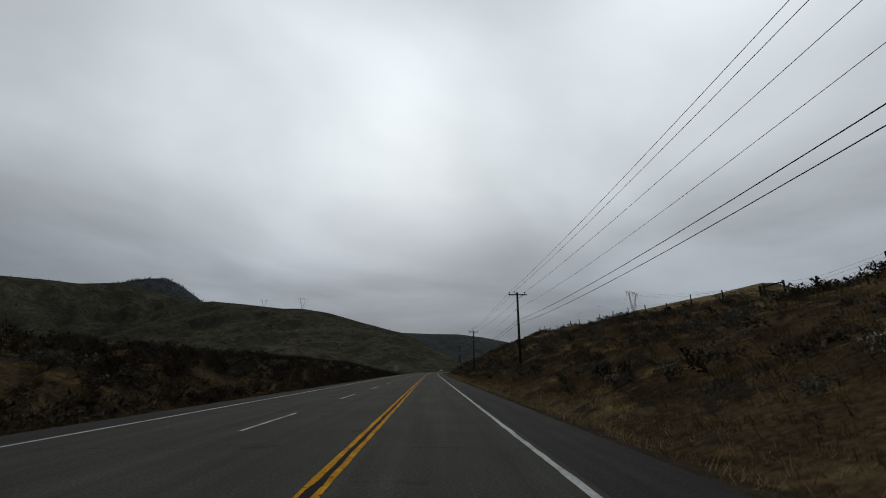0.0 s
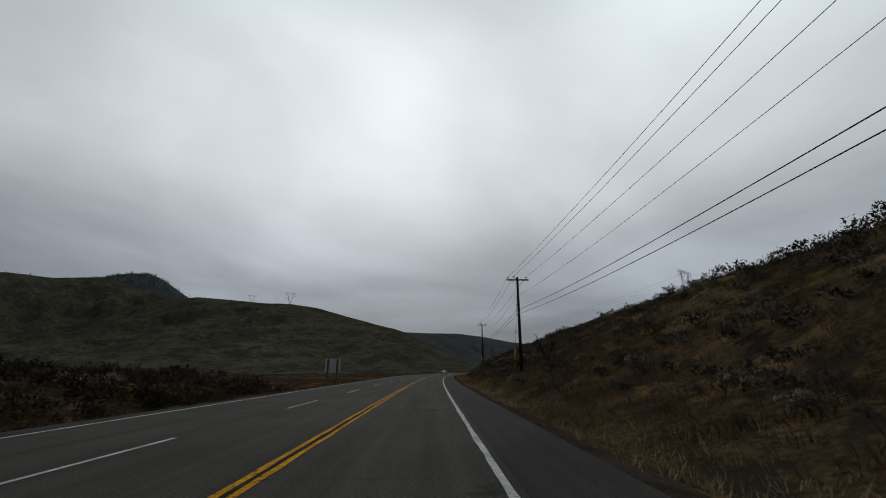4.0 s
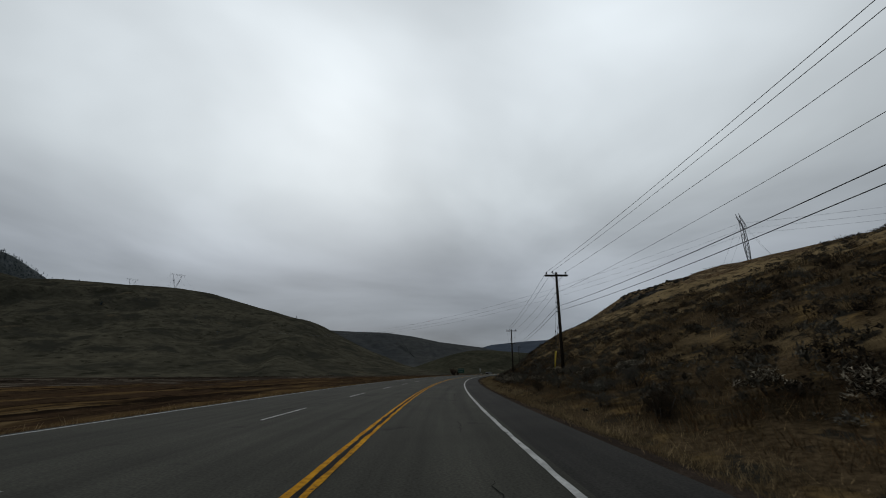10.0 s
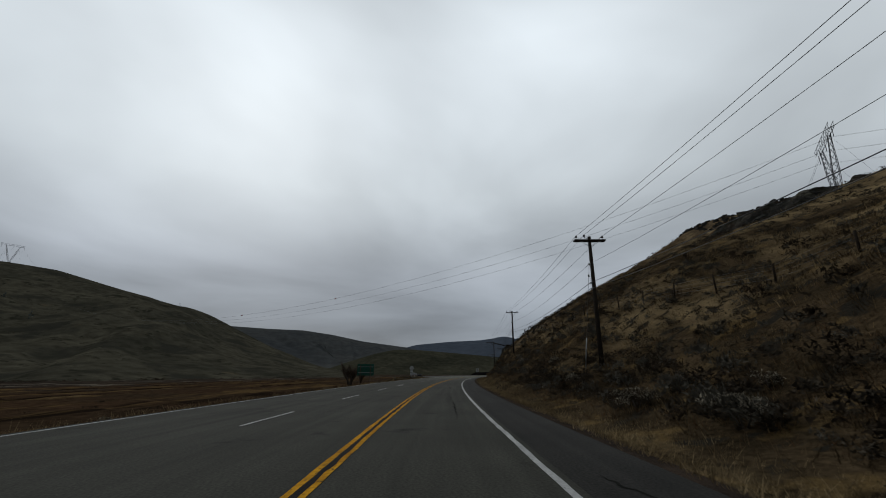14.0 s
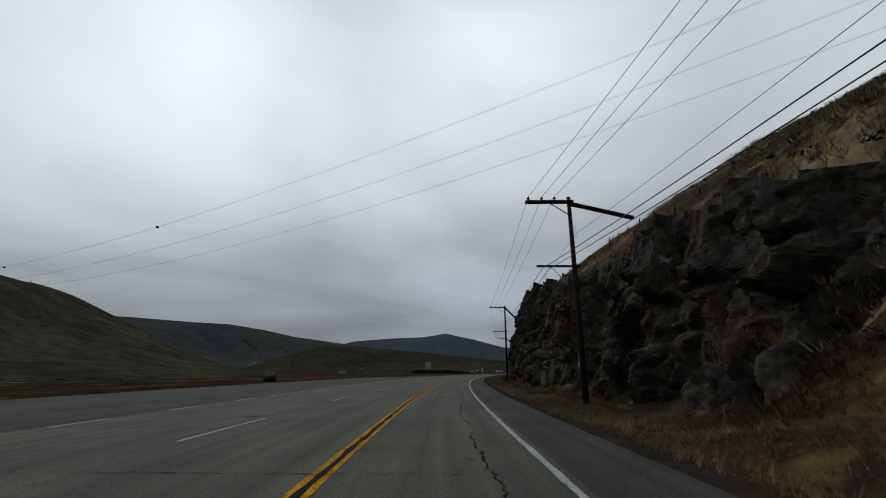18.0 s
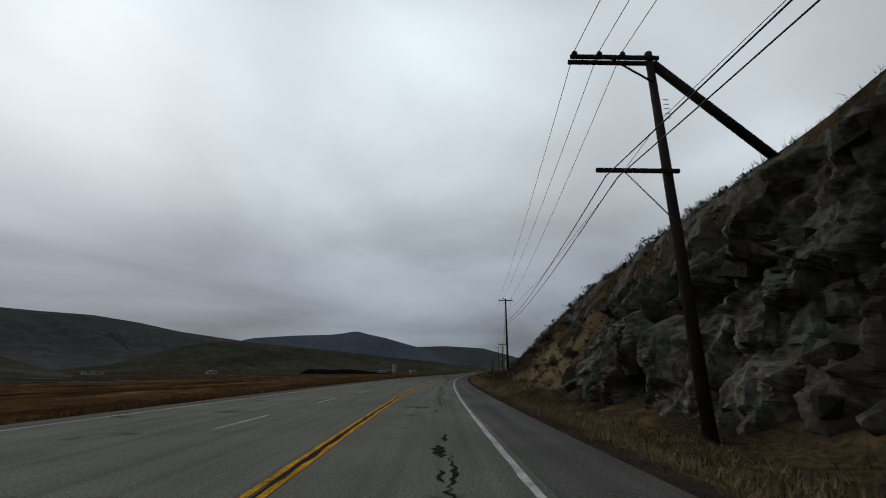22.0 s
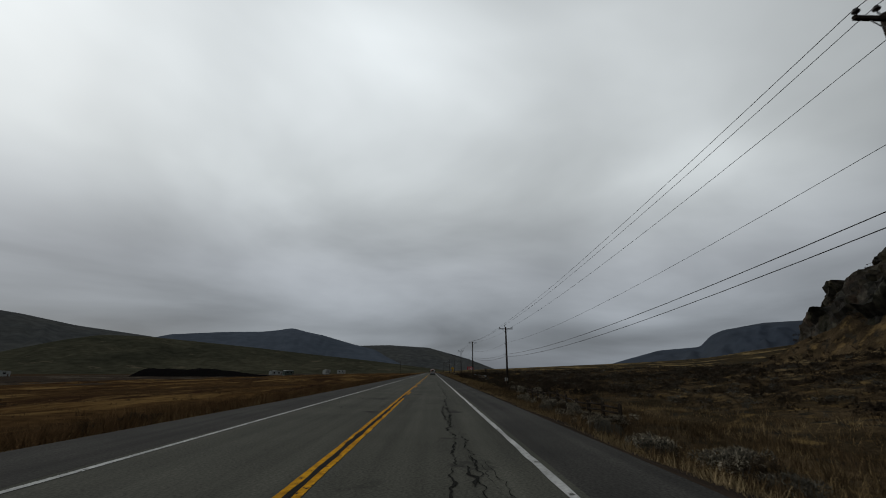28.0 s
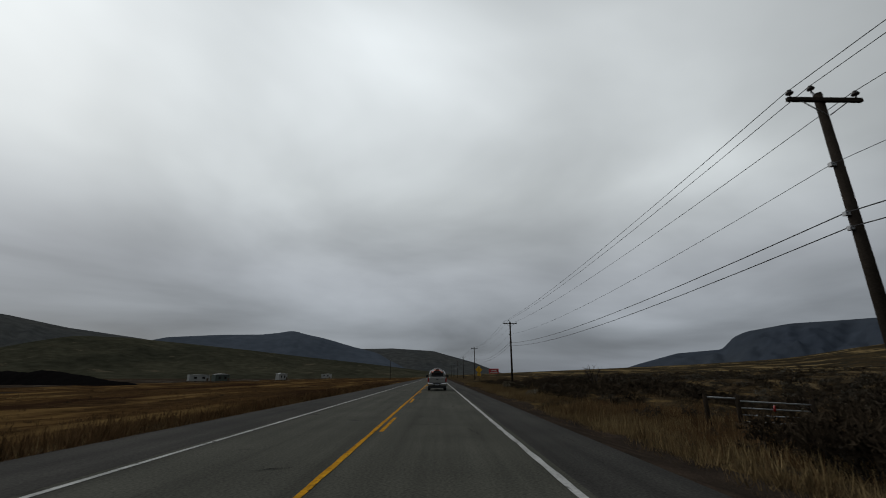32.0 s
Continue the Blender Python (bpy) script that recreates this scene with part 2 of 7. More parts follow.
def fractured(m, scale, amount, depth):
    """Splits a rock surface into sharp-edged facets: each with its own tone, and a step between them."""
    n, l = m.node_tree.nodes, m.node_tree.links
    b = n["Principled BSDF"]
    col0 = b.inputs["Base Color"].links[0].from_socket
    nrm0 = b.inputs["Normal"].links[0].from_socket
    tc, mp, vo, mr, hs, bp = n.new("ShaderNodeTexCoord"), n.new("ShaderNodeMapping"), n.new("ShaderNodeTexVoronoi"), n.new("ShaderNodeMapRange"), n.new("ShaderNodeHueSaturation"), n.new("ShaderNodeBump")
    ns, ad = n.new("ShaderNodeTexNoise"), n.new("ShaderNodeMix")
    ad.data_type = "RGBA"
    ad.inputs["Factor"].default_value = 0.12
    ns.inputs["Scale"].default_value, ns.inputs["Detail"].default_value = scale * 0.6, 3
    mp.inputs["Scale"].default_value = (1, 1, 0.75)
    vo.inputs["Scale"].default_value = scale
    l.new(tc.outputs["Object"], ns.inputs["Vector"])
    l.new(tc.outputs["Object"], ad.inputs["A"])
    l.new(ns.outputs["Color"], ad.inputs["B"])
    l.new(ad.outputs["Result"], mp.inputs[0])
    l.new(mp.outputs[0], vo.inputs["Vector"])
    sp = n.new("ShaderNodeSeparateColor")
    l.new(vo.outputs["Color"], sp.inputs[0])
    mr.inputs["To Min"].default_value, mr.inputs["To Max"].default_value = 1 - amount, 1 + amount
    l.new(sp.outputs[0], mr.inputs["Value"])
    l.new(col0, hs.inputs["Color"])
    l.new(mr.outputs[0], hs.inputs["Value"])
    for ch, key, lo, hi in ((2, "Saturation", 0.70, 1.30), (1, "Hue", 0.482, 0.516)):
        sh = n.new("ShaderNodeMapRange")
        sh.inputs["To Min"].default_value, sh.inputs["To Max"].default_value = lo, hi
        l.new(sp.outputs[ch], sh.inputs["Value"])
        l.new(sh.outputs[0], hs.inputs[key])
    l.new(hs.outputs["Color"], b.inputs["Base Color"])
    bp.inputs["Strength"].default_value, bp.inputs["Distance"].default_value = 1.0, depth
    l.new(sp.outputs[1], bp.inputs["Height"])
    l.new(nrm0, bp.inputs["Normal"])
    l.new(bp.outputs[0], b.inputs["Normal"])


fractured(M_ROCK, 0.8, 0.30, 0.05)
fractured(M_ROCK, 2.6, 0.42, 0.05)
stained(M_ROCK, "grey-green faces", (0.066, 0.068, 0.057), 0.26, 0.54, 0.66, 27.0)
stained(M_ROCK, "ochre", (0.080, 0.056, 0.028), 0.22, 0.65, 0.73, 3.0, (1, 1, 0.4))
stained(M_ROCK, "lichen", (0.17, 0.165, 0.14), 0.5, 0.665, 0.71, 9.0)
stained(M_ROCK, "rust", (0.062, 0.039, 0.028), 0.16, 0.54, 0.66, 14.0)
# the far end of the cut is a paler, grey-green rock
_n, _l = M_ROCK.node_tree.nodes, M_ROCK.node_tree.links
_uv, _sep, _hs, _mx = (_n.new("ShaderNode" + k) for k in ("UVMap", "SeparateXYZ", "HueSaturation", "Mix"))
_l.new(_uv.outputs[0], _sep.inputs[0])
_l.new(_n["Principled BSDF"].inputs["Base Color"].links[0].from_socket, _hs.inputs["Color"])
_mx.data_type, _mx.blend_type = "RGBA", "MULTIPLY"
_mx.inputs["B"].default_value = (0.92, 1.0, 0.96, 1)
for sock, lo, hi in ((_hs.inputs["Saturation"], 1.0, 0.65), (_hs.inputs["Value"], 1.0, 1.6), (_mx.inputs["Factor"], 0.0, 1.0)):
    _mr = _n.new("ShaderNodeMapRange")
    _mr.interpolation_type = "SMOOTHSTEP"
    _mr.inputs["From Min"].default_value, _mr.inputs["From Max"].default_value, _mr.inputs["To Min"].default_value, _mr.inputs["To Max"].default_value = 610, 655, lo, hi
    _l.new(_sep.outputs["X"], _mr.inputs["Value"])
    _l.new(_mr.outputs[0], sock)
_l.new(_hs.outputs["Color"], _mx.inputs["A"])
_l.new(_mx.outputs["Result"], _n["Principled BSDF"].inputs["Base Color"])
stained(M_YELLOW, "worn through", (0.030, 0.026, 0.019), 9.0, 0.585, 0.63, 2.0)
stained(M_YELLOW, "scuffed", (0.20, 0.105, 0.012), 2.0, 0.56, 0.72, 12.0)
stained(M_WHITE, "worn through", (0.060, 0.058, 0.052), 5.0, 0.61, 0.67, 7.0)
stained(M_ASPHALT, "oil and scuffs", (0.014, 0.014, 0.012), 0.45, 0.62, 0.72, 3.0)
stained(M_HILL, "dark rills", (0.026, 0.025, 0.018), 0.022, 0.57, 0.66, 3.0)
stained(M_HILL, "shrub dots", (0.026, 0.025, 0.018), 0.085, 0.575, 0.64, 9.0)
stained(M_HILL, "dark sage runs", (0.032, 0.031, 0.024), 0.02, 0.52, 0.62, 31.0, (1, 1, 0.12))
stained(M_HILL, "pale scars", (0.075, 0.062, 0.040), 0.02, 0.645, 0.70, 12.0)
stained(M_HILLD, "pale tracks", (0.075, 0.064, 0.044), 0.016, 0.625, 0.67, 5.0, (1, 1, 5))
stained(M_FLAT, "dark wet grass", (0.013, 0.009, 0.006), 0.16, 0.52, 0.60, 5.0, (0.10, 1, 1), True)
stained(M_FLAT, "golden grass", (0.088, 0.056, 0.025), 0.13, 0.53, 0.60, 33.0, (0.12, 1, 1), True)
stained(M_FLAT, "pale dry grass", (0.110, 0.075, 0.038), 0.20, 0.63, 0.67, 21.0, (0.08, 1, 1), True)
stained(M_FIELD, "dark rusty grass", (0.026, 0.014, 0.008), 0.09, 0.50, 0.60, 5.0, (0.22, 1, 1), True)
stained(M_FIELD, "pale golden grass", (0.135, 0.082, 0.032), 0.10, 0.55, 0.64, 2.0, (0.2, 1, 1), True)
M_FARSAGE = mat("far_sagebrush_flat", (0.050, 0.036, 0.019), 0.95, vary=0.4, scale=0.03, fine=0.4, bump=0.8, tint=(0.028, 0.021, 0.013), dist=0.4, spec=0.0)
stained(M_FARSAGE, "golden grass", (0.170, 0.120, 0.056), 0.045, 0.52, 0.58, 8.0, (1, 0.35, 1))
stained(M_FARSAGE, "sage clumps", (0.026, 0.023, 0.017), 0.14, 0.50, 0.56, 21.0, (1, 0.5, 1))
M_STONES = mat("pale_river_stones", (0.105, 0.088, 0.066), 0.95, vary=0.4, scale=0.08, fine=0.8, bump=0.8, tint=(0.045, 0.038, 0.030), dist=0.2, spec=0.0)
M_RIVER = mat("dark_river_bank", (0.026, 0.021, 0.017), 0.9, vary=0.4, scale=0.06, fine=0.7, bump=0.6, tint=(0.040, 0.030, 0.022), dist=0.3, spec=0.0)
M_SCREE = mat("grey_scree", (0.046, 0.043, 0.037), 0.95, vary=0.5, scale=1.2, fine=9.0, bump=1.0, tint=(0.026, 0.024, 0.020), dist=0.12, spec=0.0)
M_STONY = mat("stony_brown_slope", (0.064, 0.049, 0.036), 0.95, vary=0.5, scale=1.0, fine=8.0, bump=1.0, tint=(0.034, 0.026, 0.019), dist=0.12, spec=0.0)
M_ROCKP = mat("loose_basalt", (0.050, 0.044, 0.036), 0.9, vary=0.35, scale=0.6, fine=6.0, bump=0.7, tint=(0.030, 0.029, 0.025), dist=0.05, spec=0.06, island=0.3)
M_WOOD = mat("weathered_pole_wood", (0.026, 0.021, 0.017), 0.95, vary=0.35, scale=1.5, fine=30, bump=0.4, dist=0.01, spec=0.04)
M_WIRE = mat("wire", (0.03, 0.03, 0.032), 0.6, vary=0.05, bump=0)

# ---------------- the road's line: heading every 40 m ----------------
HEADS = [3.76, 3.69, 3.62, 3.53, 3.27, 2.38, 0.59, -2.16, -5.54, -8.87, -12.01, -15.26, -18.3, -20.98, -23.49, -26.41, -29.96, -33.54, -36.44, -39.05, -41.5, -43.22, -43.96, -43.97, -43.95, -43.97, -43.97, -43.97, -43.97]
S0, S1 = -400.0, 2400.0
LINE_S = np.arange(S0, S1, 2.0)
_u = np.clip((LINE_S + 80) / 40, 0, 27.999)
_i = _u.astype(int)
_u = _u - _i
_h = np.array(HEADS)
_a, _b, _c, _d = (_h[np.clip(_i + k, 0, 28)] for k in (-1, 0, 1, 2))
LINE_H = np.radians(_b + 0.5 * _u * (_c - _a + _u * (2 * _a - 5 * _b + 4 * _c - _d + _u * (3 * (_b - _c) + _d - _a))))
LINE_X = np.cumsum(-np.sin(LINE_H) * 2.0)
LINE_Y = np.cumsum(np.cos(LINE_H) * 2.0)
LINE_X += -4.25 - np.interp(0, LINE_S, LINE_X)
LINE_Y += 43.05 - np.interp(0, LINE_S, LINE_Y)


def road_xy(s, d):
    """World x, y of the point s metres along the yellow line and d metres to its right; numbers or arrays."""
    x, y, h = np.interp(s, LINE_S, LINE_X), np.interp(s, LINE_S, LINE_Y), np.interp(s, LINE_S, LINE_H)
    return x + np.cos(h) * d, y + np.sin(h) * d


def heading(s):
    return float(np.interp(s, LINE_S, LINE_H))


# ---------------- shape of the land beside the road ----------------
DR = [5.4, 7.5, 10, 13, 17, 22, 30, 45, 70, 120, 200]
RIGHT = {
    -100: [0, -.4, .6, 2.0, 3.5, 5.1, 7.2, 7.4, 7.6, 8, 9], -20: [0, -.4, .6, 2.0, 3.7, 5.7, 8.0, 8.2, 8.4, 8.6, 9],
    20: [0, -.4, .5, 1.8, 3.9, 6.4, 9.2, 9.5, 9.8, 10.3, 12], 50: [0, -.4, .4, 1.5, 4.0, 6.9, 10.2, 10.6, 11, 12, 14],
    80: [0, -.4, .4, 1.5, 4.5, 7.8, 11, 12.2, 14.2, 18, 22], 130: [0, -.4, .6, 2.2, 4.2, 6.6, 9.6, 13.5, 19.5, 28, 33],
}
RIGHT.update({
    180: [0, -.4, .9, 3.0, 4.6, 6.6, 9.6, 14.2, 21, 33, 42], 240: [0, -.4, 0, .5, 2.4, 5.2, 9.0, 14, 21.6, 37, 54],
    300: [0, -.4, .3, 1.2, 3, 5.8, 9.8, 14.8, 22.6, 38, 55], 318: [0, -.4, .2, .9, 2.9, 5.9, 10.2, 15.6, 23.6, 38.6, 55.5], 352: [0, -.5, -.6, -.5, 1.6, 3.9, 7.2, 12.6, 20.5, 36.5, 55],
    400: [0, -.4, .2, 1.3, 4, 7.2, 11.6, 17.2, 26.2, 41, 58], 440: [0, -.3, 1.6, 3.4, 6.5, 10.5, 15.5, 22, 32, 45.5, 60],
    475: [0, -.2, 2, 6, 9.5, 13.2, 18, 25, 36.5, 51, 64], 500: [0, -.2, 2.2, 6.2, 9.6, 13, 18, 26, 43, 55, 68],
    512: [0, -.2, 1.8, 6.6, 10, 13.4, 18.4, 26.5, 43, 57, 70],
})
RIGHT.update({
    520: [0, -.2, 1, 8.2, 11, 14.2, 19, 27.5, 43, 59, 73], 540: [0, -.3, 0, 9, 11.3, 14.5, 19.5, 28.5, 44, 61, 75],
    565: [0, -.3, 0, 12, 14.2, 17.8, 23.4, 33, 46, 62, 76], 585: [0, -.3, .3, 10.8, 15, 19, 25, 35, 47, 62, 74],
    610: [0, -.3, 1, 10, 13.4, 17, 23, 32, 44, 58, 70], 640: [0, -.3, 1.5, 8.5, 11.5, 14.5, 20, 28, 38, 50, 60],
    660: [0, -.3, 1.2, 6.5, 10.5, 13.5, 19, 27, 36, 45, 52], 674: [0, -.3, .8, 4.6, 9.2, 12.4, 17.8, 24.6, 32.5, 41, 47], 690: [0, -.3, .5, 3.2, 7.5, 11, 16.5, 22, 28, 36, 42],
})
RIGHT.update({
    706: [0, -.3, .2, 1.2, 5.6, 10, 16.2, 19, 23, 28, 32], 725: [0, -.3, 0, .6, 4.2, 8.0, 12.8, 16.5, 19.5, 22, 24],
    745: [0, -.4, -.8, -.5, 1.6, 4.8, 9.2, 12, 14, 15, 17], 755: [0, -.5, -1.2, -1.1, .4, 3.4, 7.6, 10.4, 12.5, 13.5, 14.5], 766: [0, -.6, -1.4, -1.6, -1, .8, 4, 7.4, 10.5, 12, 13],
    785: [0, -.7, -1.6, -1.8, -1.5, -.3, 2.2, 6.5, 11.5, 13, 13],
    820: [0, -.7, -1.5, -1.7, -1.7, -1.6, -1.0, 1.6, 7.2, 9, 9], 870: [0, -.7, -1.2, -1.4, -1.4, -1.3, -1.0, 0.2, 5.4, 7, 8], 912: [0, -.6, -1, -1.2, -1.2, -1.1, -.8, -.2, 2.4, 4, 6],
    960: [0, -.5, -.7, -.8, -.8, -.7, -.4, .2, 1.1, 3, 6.5], 990: [0, -.4, -.3, -.2, 0, 0, .2, .6, 1.3, 3, 6.5], 2400: [0, -.4, -.3, -.2, 0, 0, .2, .6, 1.3, 3, 6.5],
})
R_S = np.array(sorted(RIGHT))
R_Z = np.array([RIGHT[k] for k in sorted(RIGHT)], float)
R_Z = np.concatenate([R_Z, np.full((len(R_Z), 1), -8.0)], 1)
R_D = np.array(DR + [430], float)
CLIFF_S = np.array([508, 514, 522, 540, 556, 565, 574, 585, 598, 610, 622, 640, 652, 662, 672, 694.0])
CLIFF_H = np.array([3.6, 6.2, 8.9, 9.5, 11.6, 13.2, 13.5, 12.4, 10.9, 10.9, 9.6, 8.3, 6.9, 4.8, 2.0, 1.0])
for _k, _s in enumerate(R_S):
    if 515 < _s < 664:
        R_Z[_k, 2], R_Z[_k, 3] = -0.2, 0.15 * R_Z[_k, 3]
L_S = np.array([-100, 60, 100, 130, 180, 440, 506, 526, 600, 628, 760, 845, 2400.0])
L_EDGE = np.array([8.3, 8.2, 7.5, 7.35, 8.5, 8.85, 9.0, 20.0, 20.0, 10.0, 7.6, 5.95, 6.1])
L_D = np.array([0, 2.5, 6, 12, 30, 80, 200, 420.0])
L_Z = np.array([[0, -.5, 1.5, 2.9, 2.6, 1.5, -2, -5], [0, -.5, 1.4, 2.6, 2.0, 0.5, -2, -5], [0, -.6, .3, 1.0, 0, -1, -3, -5], [0, -.6, -1.2, -1.6, -2, -2.2, -3, -5],
                [0, -.6, -1.3, -1.8, -2.2, -2.6, -3.5, -5], [0, -.6, -1.2, -1.6, -2, -2.6, -3.5, -5], [0, .12, .30, -.9, -2, -2.6, -3.5, -5], [0, -.3, -.8, -1.4, -2, -2.6, -3.5, -5], [0, -.3, -.8, -1.4, -2, -2.6, -3.5, -5],
                [0, -.6, -1.2, -1.5, -1.8, -2.2, -3.5, -5], [0, -.5, -1, -1.2, -1.5, -2, -3, -5], [0, -.4, -.9, -1.1, -1.4, -1.9, -3, -5], [0, -.4, -.8, -1, -1.2, -1.6, -3, -5]])


def rough(x, y, size, seed=0.0):
    """Cheap smooth noise in about -1..1 from crossed sines; arrays."""
    x, y = np.asarray(x) / size + seed, np.asarray(y) / size - seed * 1.7
    return (np.sin(x * 1.7 + 1.3 * np.sin(y * 1.1)) + np.sin(y * 2.1 + 1.7 * np.sin(x * 0.9 + 2)) + 0.6 * np.sin(x * 3.9 - y * 3.1 + np.sin(y * 2.7)) + 0.4 * np.sin(x * 6.1 + y * 5.3)) / 3.0


def _table(s, d, ss, dd, zz):
    s, d = np.broadcast_arrays(np.asarray(s, float), np.asarray(d, float))
    i = np.clip(np.searchsorted(ss, s) - 1, 0, len(ss) - 2)
    u = np.clip((s - ss[i]) / (ss[i + 1] - ss[i]), 0, 1)
    u = u * u * (3 - 2 * u)
    j = np.clip(np.searchsorted(dd, d) - 1, 0, len(dd) - 2)
    v = np.clip((d - dd[j]) / (dd[j + 1] - dd[j]), 0, 1)
    return (zz[i, j] * (1 - v) + zz[i, j + 1] * v) * (1 - u) + (zz[i + 1, j] * (1 - v) + zz[i + 1, j + 1] * v) * u


def land_z(s, d):
    """Height of the ground s along and d beside the yellow line; arrays."""
    s, d = np.broadcast_arrays(np.asarray(s, float), np.asarray(d, float))
    e = np.interp(s, L_S, L_EDGE)
    right = _table(s, d, R_S, R_D, R_Z)
    right = right + rough(s, d, 3.5) * np.clip((d - 6) * 0.05, 0, 0.32) + rough(s, d, 14, 3.1) * np.clip((d - 9) * 0.05, 0, 0.9)
    knoll = (19.8 + 0.05 * np.clip(s - 858, -60, 60)) * np.exp(-(np.abs((s - 851) / 60) ** 8 + np.abs((d - 107) / 29) ** 6))
    right = right + knoll * (1 + 0.12 * rough(s, d, 7, 5))
    left = _table(s, -d - e, L_S, L_D, L_Z) + rough(s, d, 4, 1.0) * np.clip((-d - e - 1) * 0.06, 0, 0.22)
    return np.where(d > 5.4, right, np.where(d < -e, left, 0.0)) - np.where((d <= 5.4) & (d >= -e), 0.06, 0.0)


# ---------------- mesh helpers ----------------


def grid_mesh(name, P, smooth=True):
    """A sheet from an array of points [rows, columns, 3]."""
    r, c, _ = P.shape
    k = np.arange(r * c).reshape(r, c)
    q = np.stack([k[:-1, :-1], k[:-1, 1:], k[1:, 1:], k[1:, :-1]], -1).reshape(-1, 4)
    me = bpy.data.meshes.new(name)
    me.vertices.add(r * c)
    me.vertices.foreach_set("co", P.reshape(-1).astype(np.float32))
    me.loops.add(q.size)
    me.loops.foreach_set("vertex_index", q.reshape(-1).astype(np.int32))
    me.polygons.add(len(q))
    me.polygons.foreach_set("loop_start", np.arange(0, q.size, 4, dtype=np.int32))
    me.polygons.foreach_set("use_smooth", np.full(len(q), smooth))
    me.update(calc_edges=True)
    return me


def tri_mesh(name, V, F):
    """A mesh from arrays of points and triangles."""
    me = bpy.data.meshes.new(name)
    me.vertices.add(len(V))
    me.vertices.foreach_set("co", np.asarray(V, np.float32).reshape(-1))
    F = np.asarray(F, np.int32)
    me.loops.add(F.size)
    me.loops.foreach_set("vertex_index", F.reshape(-1))
    me.polygons.add(len(F))
    me.polygons.foreach_set("loop_start", np.arange(0, F.size, 3, dtype=np.int32))
    me.update(calc_edges=True)
    me.shade_flat()
    return me


def put(name, me, material, parent=None, label="", category="", group="", kind=""):
    ob = new(name, me)
    if material:
        me.materials.append(material)
    if parent:
        ob.parent = parent
    return tagged(ob, label, category, group, kind)


def part(name, bm, material, parent, label=""):
    me = bpy.data.meshes.new(name)
    bm.to_mesh(me)
    bm.free()
    return put(name, me, material, parent, label)


def sheet(name, ss, dd, z, material, **tags):
    """A strip of the road's plan; z is a number or land_z."""
    S, D = np.meshgrid(ss, dd, indexing="ij")
    x, y = road_xy(S, D)
    Z = land_z(S, D) if z is None else np.full(S.shape, float(z))
    me = grid_mesh(name, np.stack([x, y, Z], -1))
    vi = np.empty(len(me.loops), np.int32)
    me.loops.foreach_get("vertex_index", vi)
    me.uv_layers.new(name="plan").data.foreach_set("uv", np.stack([S, D], -1).reshape(-1, 2)[vi].reshape(-1).astype(np.float32))
    return put(name, me, material, **tags)


# ---------------- ground ----------------
M_TANR = mat("golden_rocky_slope_grass", (0.120, 0.084, 0.049), 0.95, vary=0.45, scale=0.2, fine=2.5, bump=0.9, tint=(0.060, 0.043, 0.027), dist=0.2, spec=0.0)
stained(M_TANR, "straw", (0.26, 0.195, 0.110), 0.30, 0.50, 0.66, 3.0)
stained(M_TANR, "rusty grass", (0.075, 0.044, 0.023), 0.25, 0.52, 0.62, 13.0)
stained(M_TANR, "rubble", (0.034, 0.031, 0.026), 0.6, 0.58, 0.64, 8.0)
stained(M_SOIL, "straw", (0.130, 0.086, 0.036), 0.40, 0.56, 0.68, 7.0)
stained(M_FIELD, "straw", (0.125, 0.078, 0.032), 0.11, 0.58, 0.66, 5.0, (0.2, 1, 1), True)
ss = np.concatenate([[-330, -280, -230, -190, -150, -120, -98], np.arange(-78, 1000, 2.0), np.arange(1000, 1400, 10.0)])
dd = np.concatenate([-np.array([420, 360, 300, 260, 220, 195, 180, 170, 162, 154, 146, 139, 132, 125, 119, 113, 107, 101, 95, 89, 83, 77, 71, 65, 60, 55, 50, 46, 42, 38, 35, 32, 30, 28]), -np.arange(25, 5, -1.0), [-3, 0, 3, 5.0, 5.4, 5.9, 6.5], np.arange(7.5, 34, 1.0), [36, 39, 42, 46, 50, 55, 60, 66, 72, 78, 84, 90, 96, 104, 112, 122, 135, 150, 170, 200, 240, 290, 350, 430]])

# the slope: golden grass in bands along the contour, thicker higher up, over brown soil
_n, _l = M_SOIL.node_tree.nodes, M_SOIL.node_tree.links
_tc, _sep, _up, _mp, _ns, _mr, _ad, _mx = (_n.new("ShaderNode" + k) for k in ("TexCoord", "SeparateXYZ", "MapRange", "Mapping", "TexNoise", "MapRange", "Math", "Mix"))
_l.new(_tc.outputs["UV"], _sep.inputs[0])
_l.new(_tc.outputs["UV"], _mp.inputs[0])
_mp.inputs["Scale"].default_value, _mp.inputs["Rotation"].default_value = (0.35, 1, 1), (0, 0, radians(8))
_ns.inputs["Scale"].default_value, _ns.inputs["Detail"].default_value, _ns.inputs["Roughness"].default_value = 0.11, 7, 0.66
_l.new(_mp.outputs[0], _ns.inputs["Vector"])
_up.inputs["From Min"].default_value, _up.inputs["From Max"].default_value, _up.inputs["To Min"].default_value, _up.inputs["To Max"].default_value = 6, 46, -0.13, 0.11
_l.new(_sep.outputs["Y"], _up.inputs["Value"])
_ad.operation = "ADD"
_east, _sub = _n.new("ShaderNodeMapRange"), _n.new("ShaderNodeMath")
_east.inputs["From Min"].default_value, _east.inputs["From Max"].default_value, _east.inputs["To Max"].default_value = 730, 770, 0.17
_l.new(_sep.outputs["X"], _east.inputs["Value"])
_sub.operation = "SUBTRACT"
_l.new(_ns.outputs["Fac"], _ad.inputs[0])
_l.new(_up.outputs[0], _ad.inputs[1])
